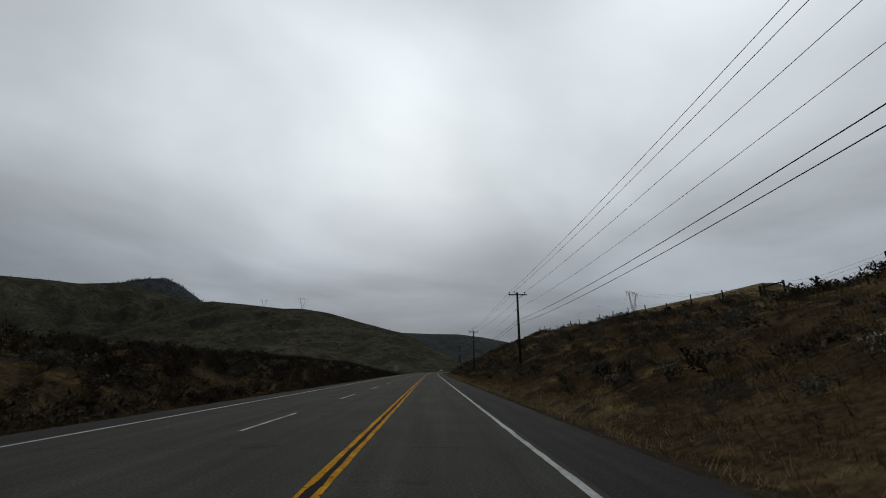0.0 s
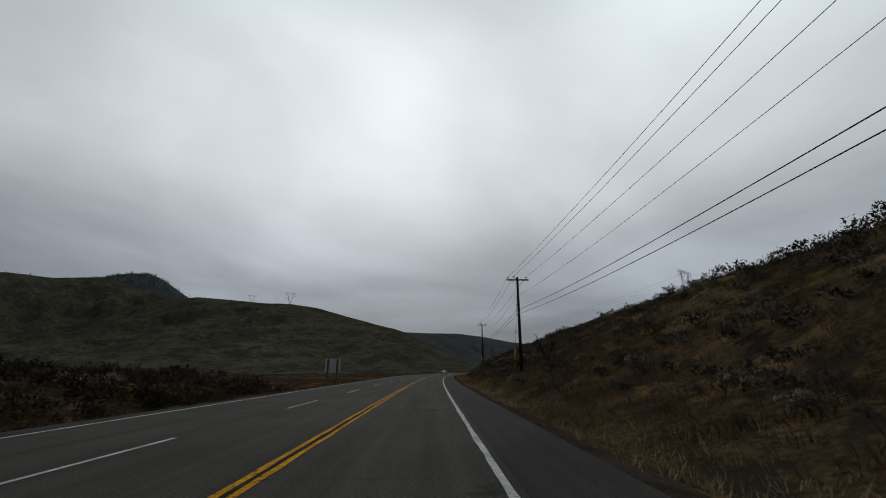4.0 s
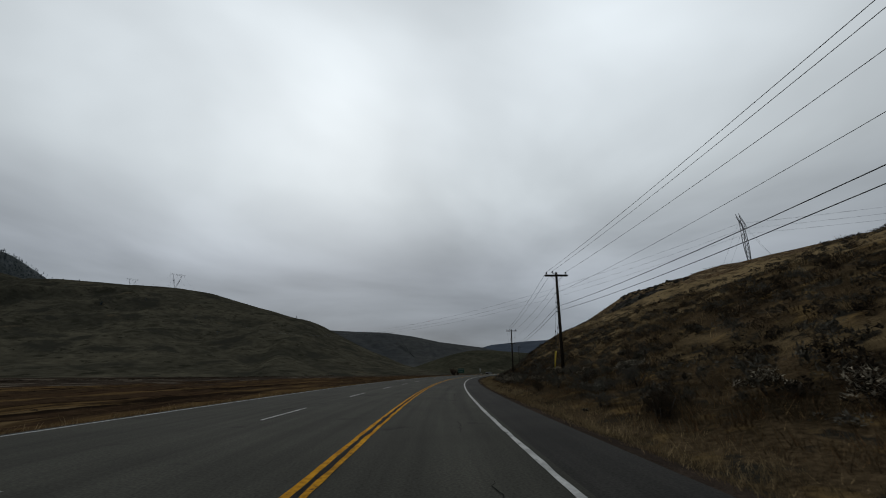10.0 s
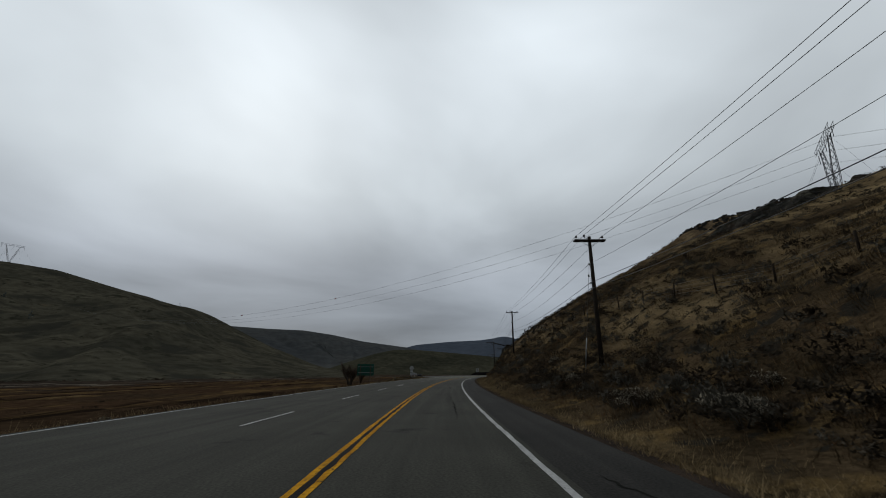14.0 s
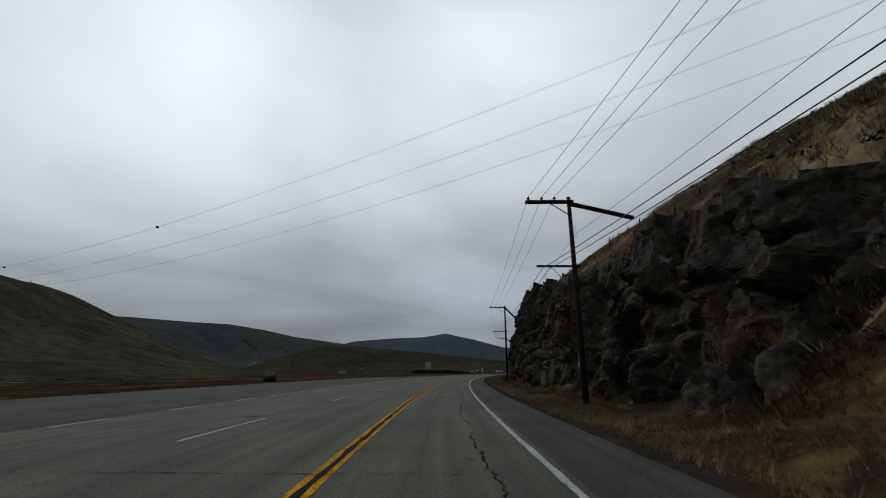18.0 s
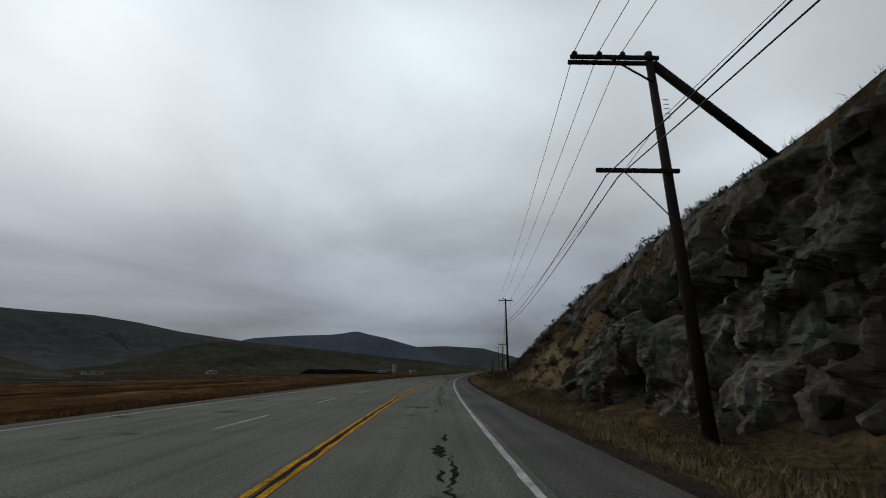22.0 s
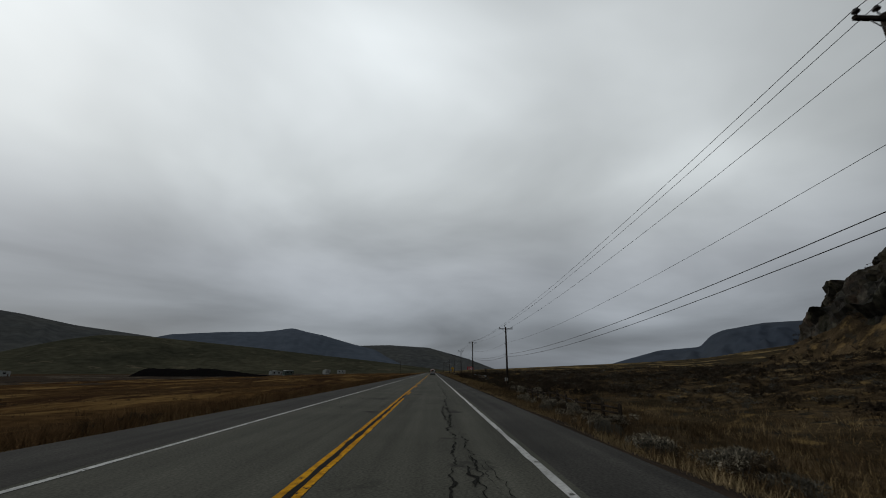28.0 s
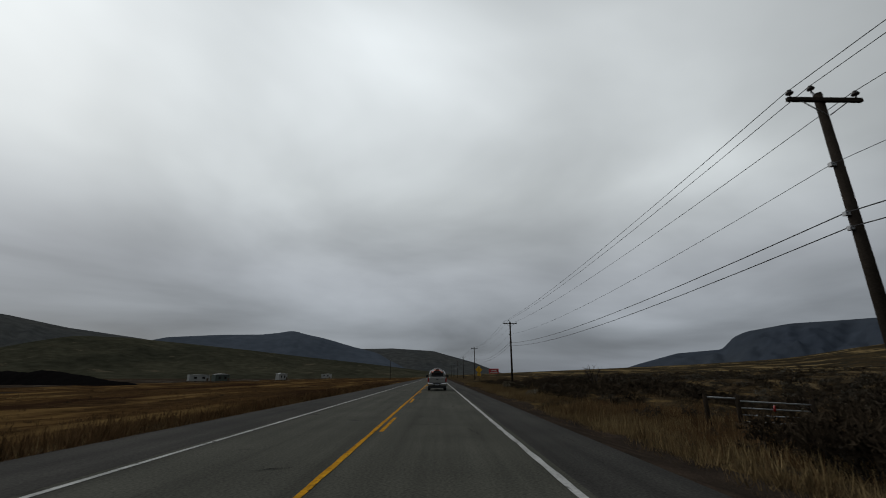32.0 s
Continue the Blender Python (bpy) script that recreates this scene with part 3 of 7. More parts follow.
_mr.inputs["From Min"].default_value, _mr.inputs["From Max"].default_value = 0.46, 0.64
_l.new(_ad.outputs[0], _sub.inputs[0])
_l.new(_east.outputs[0], _sub.inputs[1])
_l.new(_sub.outputs[0], _mr.inputs["Value"])
_mx.data_type = "RGBA"
_l.new(_mr.outputs[0], _mx.inputs["Factor"])
_l.new(M_SOIL.node_tree.nodes["Principled BSDF"].inputs["Base Color"].links[0].from_socket, _mx.inputs["A"])
_mx.inputs["B"].default_value = (0.205, 0.148, 0.078, 1)
_l.new(_mx.outputs["Result"], _n["Principled BSDF"].inputs["Base Color"])
stained(M_SOIL, "sage scrub", (0.024, 0.021, 0.016), 0.55, 0.56, 0.62, 17.0)
ground = sheet("ground", ss, dd, None, M_SOIL, label="dry brown grass and soil beside the highway", category="ground", kind="structure")
for m_ in (M_GRAVEL, M_FLAT, M_FIELD, M_SCREE, M_FARSAGE, M_STONES, M_RIVER, M_TANR, M_STONY):
    ground.data.materials.append(m_)
_sc, _dc = np.meshgrid((ss[1:] + ss[:-1]) / 2, (dd[1:] + dd[:-1]) / 2, indexing="ij")
_edge = np.interp(_sc, L_S, L_EDGE)
_idx = np.zeros(_sc.shape, int)
_wob = 6 * rough(_sc, _dc, 9, 4.0)
_idx[(_dc > np.where(_sc < 506, 10.6, 13.4) + 0.35 * _wob + 1.6 * rough(_sc, _dc, 2.4, 9)) & (_sc > 462 + _wob) & (_sc < 590 + _wob)] = 8
_idx[(_dc > 110 + _wob) & (_sc > 735)] = 5
_idx[(_dc < -_edge - 9 + _wob * 0.4) & (_sc > 95)] = 2
_idx[(_dc < -_edge - 5 + _wob * 0.4) & (_sc > 640)] = 3
_idx[(_dc < np.where(_sc > 790 + _wob, 8.3, 6.6)) & (_dc > -_edge - np.where((_sc > 95) & (_sc < 505), 0.2, 1.2))] = 1
_idx[(_dc < -_edge - 0.5) & (_dc > -46) & (_sc > 522) & (_sc < 618)] = 1
_idx[(_dc < -112 + _wob) & (_sc > 60)] = 7
_idx[(_dc < -92) & (rough(_sc / 5, _dc, 3.5, 2.0) > 0.42) & (_sc > 60)] = 6
_idx[(_dc < -70) & (rough(_sc / 6, _dc, 5.0, 7.0) > 0.55) & (_sc > 200)] = 7
_idx[(_sc > 474 + _wob * 0.3) & (_sc < 486 + _wob * 0.5) & (_dc > 8.0 + 0.6 * rough(_sc, _dc, 1.5, 3)) & (_dc < 10.2 + _wob * 0.3)] = 4
_idx[(rough(_sc, _dc, 5.5, 12.0) + 0.5 * rough(_sc, _dc, 2.0, 2.0) > 0.15 + np.abs(_dc - 13) / 22) & (_sc > 652) & (_sc < 742) & (_dc > 8.5)] = 9
ground.data.polygons.foreach_set("material_index", _idx.reshape(-1).astype(np.int32))
plainP = np.array([[[r * math.cos(a), 600 + r * math.sin(a), -7.0] for r in (0, 100, 250, 500, 900, 1500, 2500, 4500)] for a in np.linspace(0, 2 * math.pi, 49)])
put("plain", grid_mesh("plain", plainP[:, ::-1]), M_FLAT, label="wide reddish-brown flood plain of the valley", category="ground", kind="structure")

# ---------------- road ----------------
rs = np.concatenate([np.arange(-330, 1000, 4.0), np.arange(1000, 1400, 10.0)])


def strip(name, s, d0, d1, z, material, **tags):
    """A long band between two offsets, which may change along the road."""
    d0, d1 = np.broadcast_to(d0, s.shape), np.broadcast_to(d1, s.shape)
    pts, uvs = [], []
    for dcol in (d0, d0 * 2 / 3 + d1 / 3, d0 / 3 + d1 * 2 / 3, d1):
        x, y = road_xy(s, dcol)
        pts.append(np.stack([x, y, np.full(s.shape, z)], -1))
        uvs.append(np.stack([s, dcol], -1))
    me = grid_mesh(name, np.stack(pts, 1))
    vi = np.empty(len(me.loops), np.int32)
    me.loops.foreach_get("vertex_index", vi)
    me.uv_layers.new(name="plan").data.foreach_set("uv", np.stack(uvs, 1).reshape(-1, 2)[vi].reshape(-1).astype(np.float32))
    return put(name, me, material, **tags)


LE = np.array([[-100, 60, 130, 200, 640, 680, 722, 780, 827, 945, 2400], [6.9, 6.95, 7.15, 8.3, 8.85, 7.25, 6.15, 4.9, 3.65, 3.53, 3.53]])


def left_edge(s):
    return -np.interp(s, LE[0], LE[1])


road = strip("road", rs, -np.interp(rs, L_S, L_EDGE), 5.45, 0.0, M_ASPHALT, label="worn dark grey asphalt highway with fine cracks", category="road", kind="structure")

shoulder = strip("shoulder", rs, 3.75, 5.5, 0.004, M_SHOULDER, label="dark paved shoulder of the highway", category="road", kind="structure")
strip("shoulder", rs, -np.interp(rs, L_S, L_EDGE) - 0.05, left_edge(rs) - 0.2, 0.004, M_SHOULDER, label="dark paved shoulder of the highway", category="road", kind="structure")


def ragged(name, s, d0, d1, z, material, wear=0.025, seed=0, **tags):
    """A painted line with worn, uneven edges and small gaps in its margin."""
    rng = np.random.default_rng(seed)
    j0 = np.convolve(rng.normal(0, wear, len(s) + 2), [0.25, 0.5, 0.25], "valid")
    j1 = np.convolve(rng.normal(0, wear, len(s) + 2), [0.25, 0.5, 0.25], "valid")
    return strip(name, s, d0 + j0, d1 + j1, z, material, **tags)


fs = np.concatenate([np.arange(-78, 1000, 0.3), np.arange(1000, 1400, 10.0)])
ragged("edge_line", fs, 3.49, 3.62, 0.008, M_WHITE, 0.014, 1, label="worn solid white painted edge line", category="road marking", kind="structure")


def left_line(a, b):
    s_ = np.arange(a, b + 0.1, 2.0)
    ragged("edge_line", s_, left_edge(s_) - 0.06, left_edge(s_) + 0.06, 0.008, M_WHITE, 0.01, int(a + 100), label="solid white painted edge line", category="road marking", kind="structure")


left_line(-78, 512)
left_line(532, 612)
left_line(642, 1400)
for a in list(np.arange(513, 532, 5.0)) + list(np.arange(613.5, 642, 4.0)):
    left_line(a, a + 2.0)
ragged("centre_line", fs, -0.165, -0.05, 0.008, M_YELLOW, 0.011, 2, label="worn solid yellow painted centre line", category="road marking", kind="structure")
near_s = fs[fs < 846]
ragged("centre_line", near_s, 0.05, 0.165, 0.008, M_YELLOW, 0.011, 3, label="worn solid yellow painted centre line", category="road marking", kind="structure")
for k in range(22):
    a = 850.0 + 12.75 * k
    ragged("centre_dash", np.arange(a, a + 4.4, 0.5), 0.055, 0.17, 0.008, M_YELLOW, 0.012, 10 + k, label="yellow painted centre dash", category="road marking", group="yellow centre dashes", kind="structure")
# dark seam between the two yellow lines
ragged("centre_seam", fs[fs < 850], -0.05, 0.05, 0.010, M_PATCH, 0.028, 4, label="dark sealed seam along the road's middle", category="road seam", kind="structure")
DASH = [(-67.8 + 12.0 * k, 4.8) for k in range(17)] + [(139.4 + 12.55 * k, 4.8) for k in range(36)] + [(590.5, 4.2), (600.2, 3.8)] + [(609.9 + 9.1 * k, 3.6) for k in range(19)]
DLAT = np.array([[-100, 60, 140, 220, 560, 620, 673, 722, 748, 800], [3.25, 3.25, 3.25, 3.8, 3.95, 4.0, 3.1, 2.35, 1.75, 1.1]])
for k, (a, n_) in enumerate(DASH):
    s_ = np.arange(a, a + n_ + 0.1, 0.5)
    d_ = -np.interp(s_, DLAT[0], DLAT[1])
    if a > 760:
        break
    ragged("lane_dash", s_, d_ - 0.05, d_ + 0.05, 0.008, M_WHITE, 0.008, 50 + k, label="white painted lane dash", category="road marking", group="white lane dashes", kind="structure")


def crack(name, pts, width, seed, material=None, z=0.012):
    """A jagged tar-dark crack along points (s, d)."""
    rng = np.random.default_rng(seed)
    pts = np.array(pts, float)
    L = np.concatenate([[0], np.cumsum(np.hypot(*np.diff(pts, axis=0).T))])
    n = max(4, int(L[-1] / 0.13))
    u = np.linspace(0, L[-1], n)
    s_, d_ = np.interp(u, L, pts[:, 0]), np.interp(u, L, pts[:, 1])
    jit = np.cumsum(rng.normal(0, 0.013, n)) + rng.normal(0, 0.032, n)
    jit -= np.linspace(jit[0], jit[-1], n)
    w = width * rng.uniform(0.25, 1.0, n) * (0.5 + 0.8 * np.abs(np.sin(u * 1.3 + rng.uniform(0, 6)) * np.sin(u * 0.37 + rng.uniform(0, 6)))) * np.minimum(1, 4 * np.minimum(u, L[-1] - u) / max(L[-1], 0.1) + 0.15)
    t_s, t_d = np.gradient(s_), np.gradient(d_)
    tl = np.hypot(t_s, t_d) + 1e-9
    ns, nd = -t_d / tl, t_s / tl
    rows = []
    for side in (-0.5, 0, 0.5):
        off = jit + side * w * rng.uniform(0.3, 1.5, n)
        x, y = road_xy(s_ + ns * off, d_ + nd * off)
        rows.append(np.stack([x, y, np.full(n, z)], -1))
    return put(name, grid_mesh(name, np.stack(rows, 1)), material or M_CRACK, label="dark jagged crack in the asphalt", category="crack", group="road cracks", kind="structure")


crng = random.Random(5)
# one long crack in the lane, in pieces, some wide and broken
for a in range(284, 842, 9):
    if crng.random() < 0.8:
        b = a + crng.uniform(5, 10)
        crack("crack", [(a, 2.45 + crng.uniform(-.18, .18)), ((a + b) / 2, 2.45 + crng.uniform(-.22, .22)), (b, 2.45 + crng.uniform(-.18, .18))], crng.choice([0.035, 0.05, 0.08, 0.12 if a > 530 else 0.06]), a)
    if crng.random() < 0.3:
        crack("crack", [(a + 2, 2.4), (a + 2.6, 2.4 + crng.uniform(-1.2, 0.9))], 0.05, a + 3000)
for s_ in [-62, -47, -34.3, -22, -3, 21, 38, 55, 77, 98, 118, 136.6, 150, 171, 196.9, 214, 233, 256, 277, 300, 322, 351.9, 372, 395, 420, 441, 464.2, 488, 513, 547.8, 578.8, 604, 640, 668, 702, 740.2, 772, 806, 845, 889, 918, 951, 969, 990]:
    a, b = crng.choice([(-7, 5.3), (-6.5, 0), (-0.3, 3.4), (0.2, 5.2), (-3.4, 5.0)])
    a = max(a, -float(np.interp(s_, L_S, L_EDGE)) + 0.8)
    crack("crack", [(s_ + crng.uniform(-.3, .3), a), (s_, (a + b) / 2), (s_ + crng.uniform(-.3, .3), b)], crng.choice([0.02, 0.03, 0.04]), int(s_ * 7) + 9000)
for k in range(46):
    s_, d_ = crng.uniform(-60, 990), crng.choice([crng.uniform(0.6, 3.2), crng.uniform(-8, -0.8), crng.uniform(3.8, 5.2)])
    if d_ < left_edge(s_):
        d_ += 4
    crack("crack", [(s_, d_), (s_ + crng.uniform(1, 4), d_ + crng.uniform(-.5, .5))], crng.choice([0.02, 0.03, 0.06]), k + 7000)

for a in range(150, 284, 8):
    crack("crack", [(a, 2.5 + crng.uniform(-.15, .15)), (a + crng.uniform(3, 8), 2.5 + crng.uniform(-.2, .2))], crng.choice([0.03, 0.05, 0.08]), a + 13000)
for k in range(70):
    s_, d_ = crng.uniform(835, 995), crng.choice([crng.uniform(0.4, 3.2), crng.uniform(-3, -0.4), crng.uniform(3.8, 5.2)])
    crack("crack", [(s_, d_), (s_ + crng.uniform(-.6, 2.5), d_ + crng.uniform(-1.1, 1.1))], crng.choice([0.02, 0.03, 0.05]), k + 15000)
# broad broken tar blotches along the lane's crack
for k, a in enumerate(list(np.arange(600, 735, 1.7)) + list(np.arange(735, 850, 4.0))):
    if crng.random() < 0.62:
        d_ = 2.42 + crng.uniform(-0.14, 0.14)
        crack("crack", [(a, d_), (a + crng.uniform(0.5, 1.6), d_ + crng.uniform(-.1, .1))], crng.uniform(0.10, 0.24), 11000 + k)

# ---------------- hills ----------------


def hill(name, crest, front, back, material, foot=-9.0, rows=44, gully=1.0, label="", soft=2.0):
    """A long hill under a crest line of (x, y, z); front and back are the widths of its two faces, seen from the road."""
    c = np.array(crest, float)
    t = np.concatenate([[0], np.cumsum(np.hypot(*np.diff(c[:, :2], axis=0).T))])
    n = max(60, int(t[-1] / 9))
    u = np.linspace(0, t[-1], n)
    x, y, z = (np.interp(u, t, c[:, k]) for k in range(3))
    k = np.exp(-np.linspace(-2, 2, 7) ** 2 / soft)
    k /= k.sum()
    k2 = np.ones(31) / 31
    x, y, z = (np.convolve(np.pad(a, 3, mode="edge"), k, "valid") for a in (x, y, z))
    bx, by = (np.convolve(np.pad(a, 15, mode="edge"), k2, "valid") for a in (x, y))
    tx, ty = np.gradient(bx), np.gradient(by)
    L = np.hypot(tx, ty)
    nx, ny = ty / L, -tx / L
    sgn = np.sign(nx * (150 - x) + ny * (500 - y))
    nx, ny = nx * sgn, ny * sgn
    out = []
    for v in np.concatenate([np.linspace(1, 0.02, rows), [0], -np.linspace(0.1, 1, 6)]):
        w = front if v > 0 else back
        f = 1 - abs(v)
        f = f * f * (3 - 2 * f) * 0.55 + f * 0.45
        px, py = x + nx * v * w, y + ny * v * w
        g = rough(px, py, 60, 2.0) * 0.07 + np.sin(u / 70 + 2.6 * rough(u, u * 0 + v * 200, 110)) * 0.075 + rough(px, py, 17, 1.0) * 0.03 - np.abs(np.sin(u / 41 + 1.8 * rough(u, u * 0 + v * 160, 70, 3.0))) ** 0.6 * 0.036 - np.abs(np.sin(u / 17 + 1.5 * rough(u, u * 0 + v * 90, 40, 6.0))) ** 0.5 * 0.010
        pz = foot + (z - foot) * (f + gully * g * np.sin(math.pi * min(1, abs(v))))
        out.append(np.stack([px, py, pz], -1))
    return put(name, grid_mesh(name, np.stack(out, 0)), material, label=label, category="hill", kind="structure")


hill("hill", [(-2500, 500, -9), (-2350, 800, 230), (-1900, 1330, 330), (-1760, 1480, 340), (-1625, 1590, 340), (-1576, 1644, 339), (-1524, 1698, 352), (-1465, 1754, 366), (-1423, 1791, 349), (-1334, 1865, 324), (-1251, 1905, 301), (-1160, 1850, 294), (-1076, 1780, 286), (-801, 1556, 237), (-592, 1378, 197), (-532, 1403, 200), (-412, 1317, 174), (-296, 1348, 143), (-173, 1369, 113), (-59, 1379, 56), (30, 1390, 15), (100, 1400, -9)], 760, 250, M_HILL, label="long treeless olive-brown grass hill", soft=0.8, gully=0.7)
HILL_A = bpy.data.objects["hill"]
M_KNOB = mat("forested_slope", (0.074, 0.083, 0.086), 0.95, vary=0.3, scale=0.02, fine=0.12, bump=0.7, tint=(0.060, 0.068, 0.068), dist=4.0, spec=0.03)
KNOB = hill("hill", [(-1700, 1800, 300), (-1640, 1862, 372), (-1613, 1889, 393), (-1574, 1925, 413), (-1531, 1962, 429), (-1477, 2007, 439), (-1432, 2042, 419), (-1372, 2086, 371), (-1320, 2122, 328), (-1253, 2166, 260), (-1150, 2230, 100)], 420, 300, M_KNOB, label="dark forested rocky knob behind the grass hill", soft=0.6, gully=0.5)
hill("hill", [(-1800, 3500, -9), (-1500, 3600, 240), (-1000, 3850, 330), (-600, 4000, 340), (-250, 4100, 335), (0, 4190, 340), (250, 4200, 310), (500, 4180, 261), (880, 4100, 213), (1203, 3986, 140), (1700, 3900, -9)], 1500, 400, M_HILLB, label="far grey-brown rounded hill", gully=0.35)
hill("hill", [(300, 4750, -9), (880, 4680, 207), (1110, 4650, 272), (1450, 4550, 306), (1740, 4450, 322), (1860, 4390, 340), (1925, 4365, 356), (1960, 4350, 360), (1995, 4332, 355), (2060, 4290, 334), (2200, 4220, 305), (2410, 4080, 236), (2596, 3980, 188), (3000, 3700, -9)], 1300, 200, M_MOUNT, label="far mountain coloured haze blue-grey under low cloud", gully=0.15)
hill("hill", [(1900, 4600, -9), (2271, 4470, 147), (2557, 4298, 233), (2843, 4093, 245), (3136, 3841, 224), (3405, 3562, 120), (3577, 3354, 20), (3650, 3250, -9)], 1200, 150, M_HILLB, label="far rounded hill coloured haze grey-blue", gully=0.2)
hill("hill", [(-60, 2560, -9), (130, 2560, 14), (263, 2560, 60), (359, 2550, 90), (450, 2530, 110), (560, 2500, 110), (723, 2450, 97), (892, 2390, 82), (1063, 2300, 62), (1271, 2190, 40), (1444, 2063, 15), (1600, 1950, -9)], 700, 400, M_HILLD, label="low green-brown grass hill across the valley", gully=0.6)
hill("hill", [(2560, 2100, -9), (2637, 1850, 34), (2669, 1770, 62), (2731, 1588, 115), (2780, 1397, 130), (2792, 1342, 187), (2801, 1289, 210), (2824, 1120, 237), (2835, 966, 238), (2836, 816, 240), (2840, 400, 240), (2700, -200, -9)], 800, 300, M_MESA, label="far flat-topped mountain coloured dark haze blue, its top in cloud", soft=0.8)
hill("hill", [(770, 1400, -9), (800, 1250, 4), (850, 1120, 10), (890, 1015, 15), (910, 938, 20), (915, 880, 30), (915, 800, 40), (900, 640, 50), (880, 500, -9)], 330, 300, M_FARSAGE, foot=-4.0, gully=0.4, label="gentle brown and golden slope beyond the sagebrush flat")
# the lane's crack opens into a broad, broken band past the rock cut
_d = 2.2
for a in range(702, 903, 3):
    broad = a < 778
    e_ = 2.2 + crng.uniform(-.08, .08) if broad else min(2.6, max(2.0, _d + crng.uniform(-.22, .22)))
    crack("crack", [(a, _d), (a + 1.5, (_d + e_) / 2 + crng.uniform(-.08, .08)), (a + 3.1, e_)], crng.uniform(0.17, 0.28) if broad else crng.uniform(0.07, 0.15), 21000 + a)
    if crng.random() < 0.6:
        crack("crack", [(a + 1, _d), (a + crng.uniform(1.2, 2.4), _d + crng.choice([-1, 1]) * crng.uniform(0.2, 0.5))], 0.06, 22000 + a, z=0.013)
    _d = e_
for s_ in (741.5, 888.0):
    crack("crack", [(s_, -0.3), (s_ + 0.2, 2.2), (s_, 4.6)], 0.05, int(s_) + 23000, z=0.014)

# ---------------- small shape helpers ----------------


def bm_box(bm, x0, y0, z0, x1, y1, z1, bevel=0.0):
    r = bmesh.ops.create_cube(bm, size=1.0)
    vs = r["verts"]
    bmesh.ops.scale(bm, vec=(x1 - x0, y1 - y0, z1 - z0), verts=vs)
    bmesh.ops.translate(bm, vec=((x0 + x1) / 2, (y0 + y1) / 2, (z0 + z1) / 2), verts=vs)
    if bevel:
        es = {e for v in vs for e in v.link_edges}
        bmesh.ops.bevel(bm, geom=list(es), offset=bevel, segments=1, affect="EDGES")


def box(name, x0, y0, z0, x1, y1, z1, material, parent, label="", bevel=0.0):
    bm = bmesh.new()
    bm_box(bm, x0, y0, z0, x1, y1, z1, bevel)
    return part(name, bm, material, parent, label)


def bm_rod(bm, a, b, r0, r1=None, n=8):
    """A tapered round bar from a to b."""
    a, b = Vector(a), Vector(b)
    r1 = r0 if r1 is None else r1
    q = (b - a).to_track_quat("Z", "Y").to_matrix()
    rings = []
    for c, r in ((a, r0), (b, r1)):
        rings.append([bm.verts.new(c + q @ Vector((r * math.cos(2 * math.pi * k / n), r * math.sin(2 * math.pi * k / n), 0))) for k in range(n)])
    for k in range(n):
        f = bm.faces.new((rings[0][k], rings[0][(k + 1) % n], rings[1][(k + 1) % n], rings[1][k]))
        f.smooth = True
    bm.faces.new(rings[0][::-1])
    bm.faces.new(rings[1])


def rod(name, a, b, r0, material, parent, label="", r1=None, n=8):
    bm = bmesh.new()
    bm_rod(bm, a, b, r0, r1, n)
    return part(name, bm, material, parent, label)


def lathe(bm, prof, n=12, at=(0, 0, 0)):
    """A turned shape from (radius, height) pairs."""
    rings = []
    for r, z in prof:
        rings.append([bm.verts.new((at[0] + r * math.cos(2 * math.pi * k / n), at[1] + r * math.sin(2 * math.pi * k / n), at[2] + z)) for k in range(n)])
    for a, b in zip(rings, rings[1:]):
        for k in range(n):
            f = bm.faces.new((a[k], a[(k + 1) % n], b[(k + 1) % n], b[k]))
            f.smooth = True
    bm.faces.new(rings[0][::-1])
    bm.faces.new(rings[-1])


def thing(name, m, label, category, group=""):
    ob = new(name)
    ob.matrix_world = m
    ob.empty_display_size = 0.3
    return tagged(ob, label, category, group)


def beside(s, d, z=None, turn=0.0):
    """The pose of a thing beside the road: x to the right across it, y along it."""
    x, y = road_xy(s, d)
    z = float(land_z(s, d)) if z is None else z
    return pose(float(x), float(y), z, 0, 0, math.degrees(heading(s)) + turn)


M_GLASSINS = mat("dark_porcelain", (0.035, 0.028, 0.026), 0.3, vary=0.1, bump=0)
M_STEEL = mat("galvanised_steel", (0.30, 0.31, 0.32), 0.55, 0.6, vary=0.15, scale=2, fine=20, bump=0.1)
M_DSTEEL = mat("weathered_lattice_steel", (0.11, 0.115, 0.12), 0.6, 0.3, vary=0.15, scale=2, fine=20, bump=0.1)
M_YPOST = mat("yellow_guy_guard", (0.50, 0.36, 0.03), 0.5, vary=0.12, scale=2, fine=20, bump=0.1)

# ---------------- utility poles ----------------
# s, d, base height, top height, kind: plain, double arm, or offset arm with a strut; guy guards
POLES = [(-52, 12.2, 3.0, 12.0, "plain", 0), (9.9, 12.6, 1.9, 11.1, "plain", 0), (66.4, 12.4, 1.3, 11.2, "plain", 0), (115.3, 11.6, 1.7, 11.3, "plain", 1), (179.1, 12.6, 2.9, 12.9, "plain", 1), (236.5, 13.6, 1.2, 10.95, "plain", 2), (294.2, 13.3, 1.1, 11.5, "double", 2), (351.4, 13.0, -0.7, 10.9, "plain", 0), (408.4, 13.2, 1.4, 11.6, "double", 1), (460.6, 13.1, 3.7, 13.1, "plain", 0)]
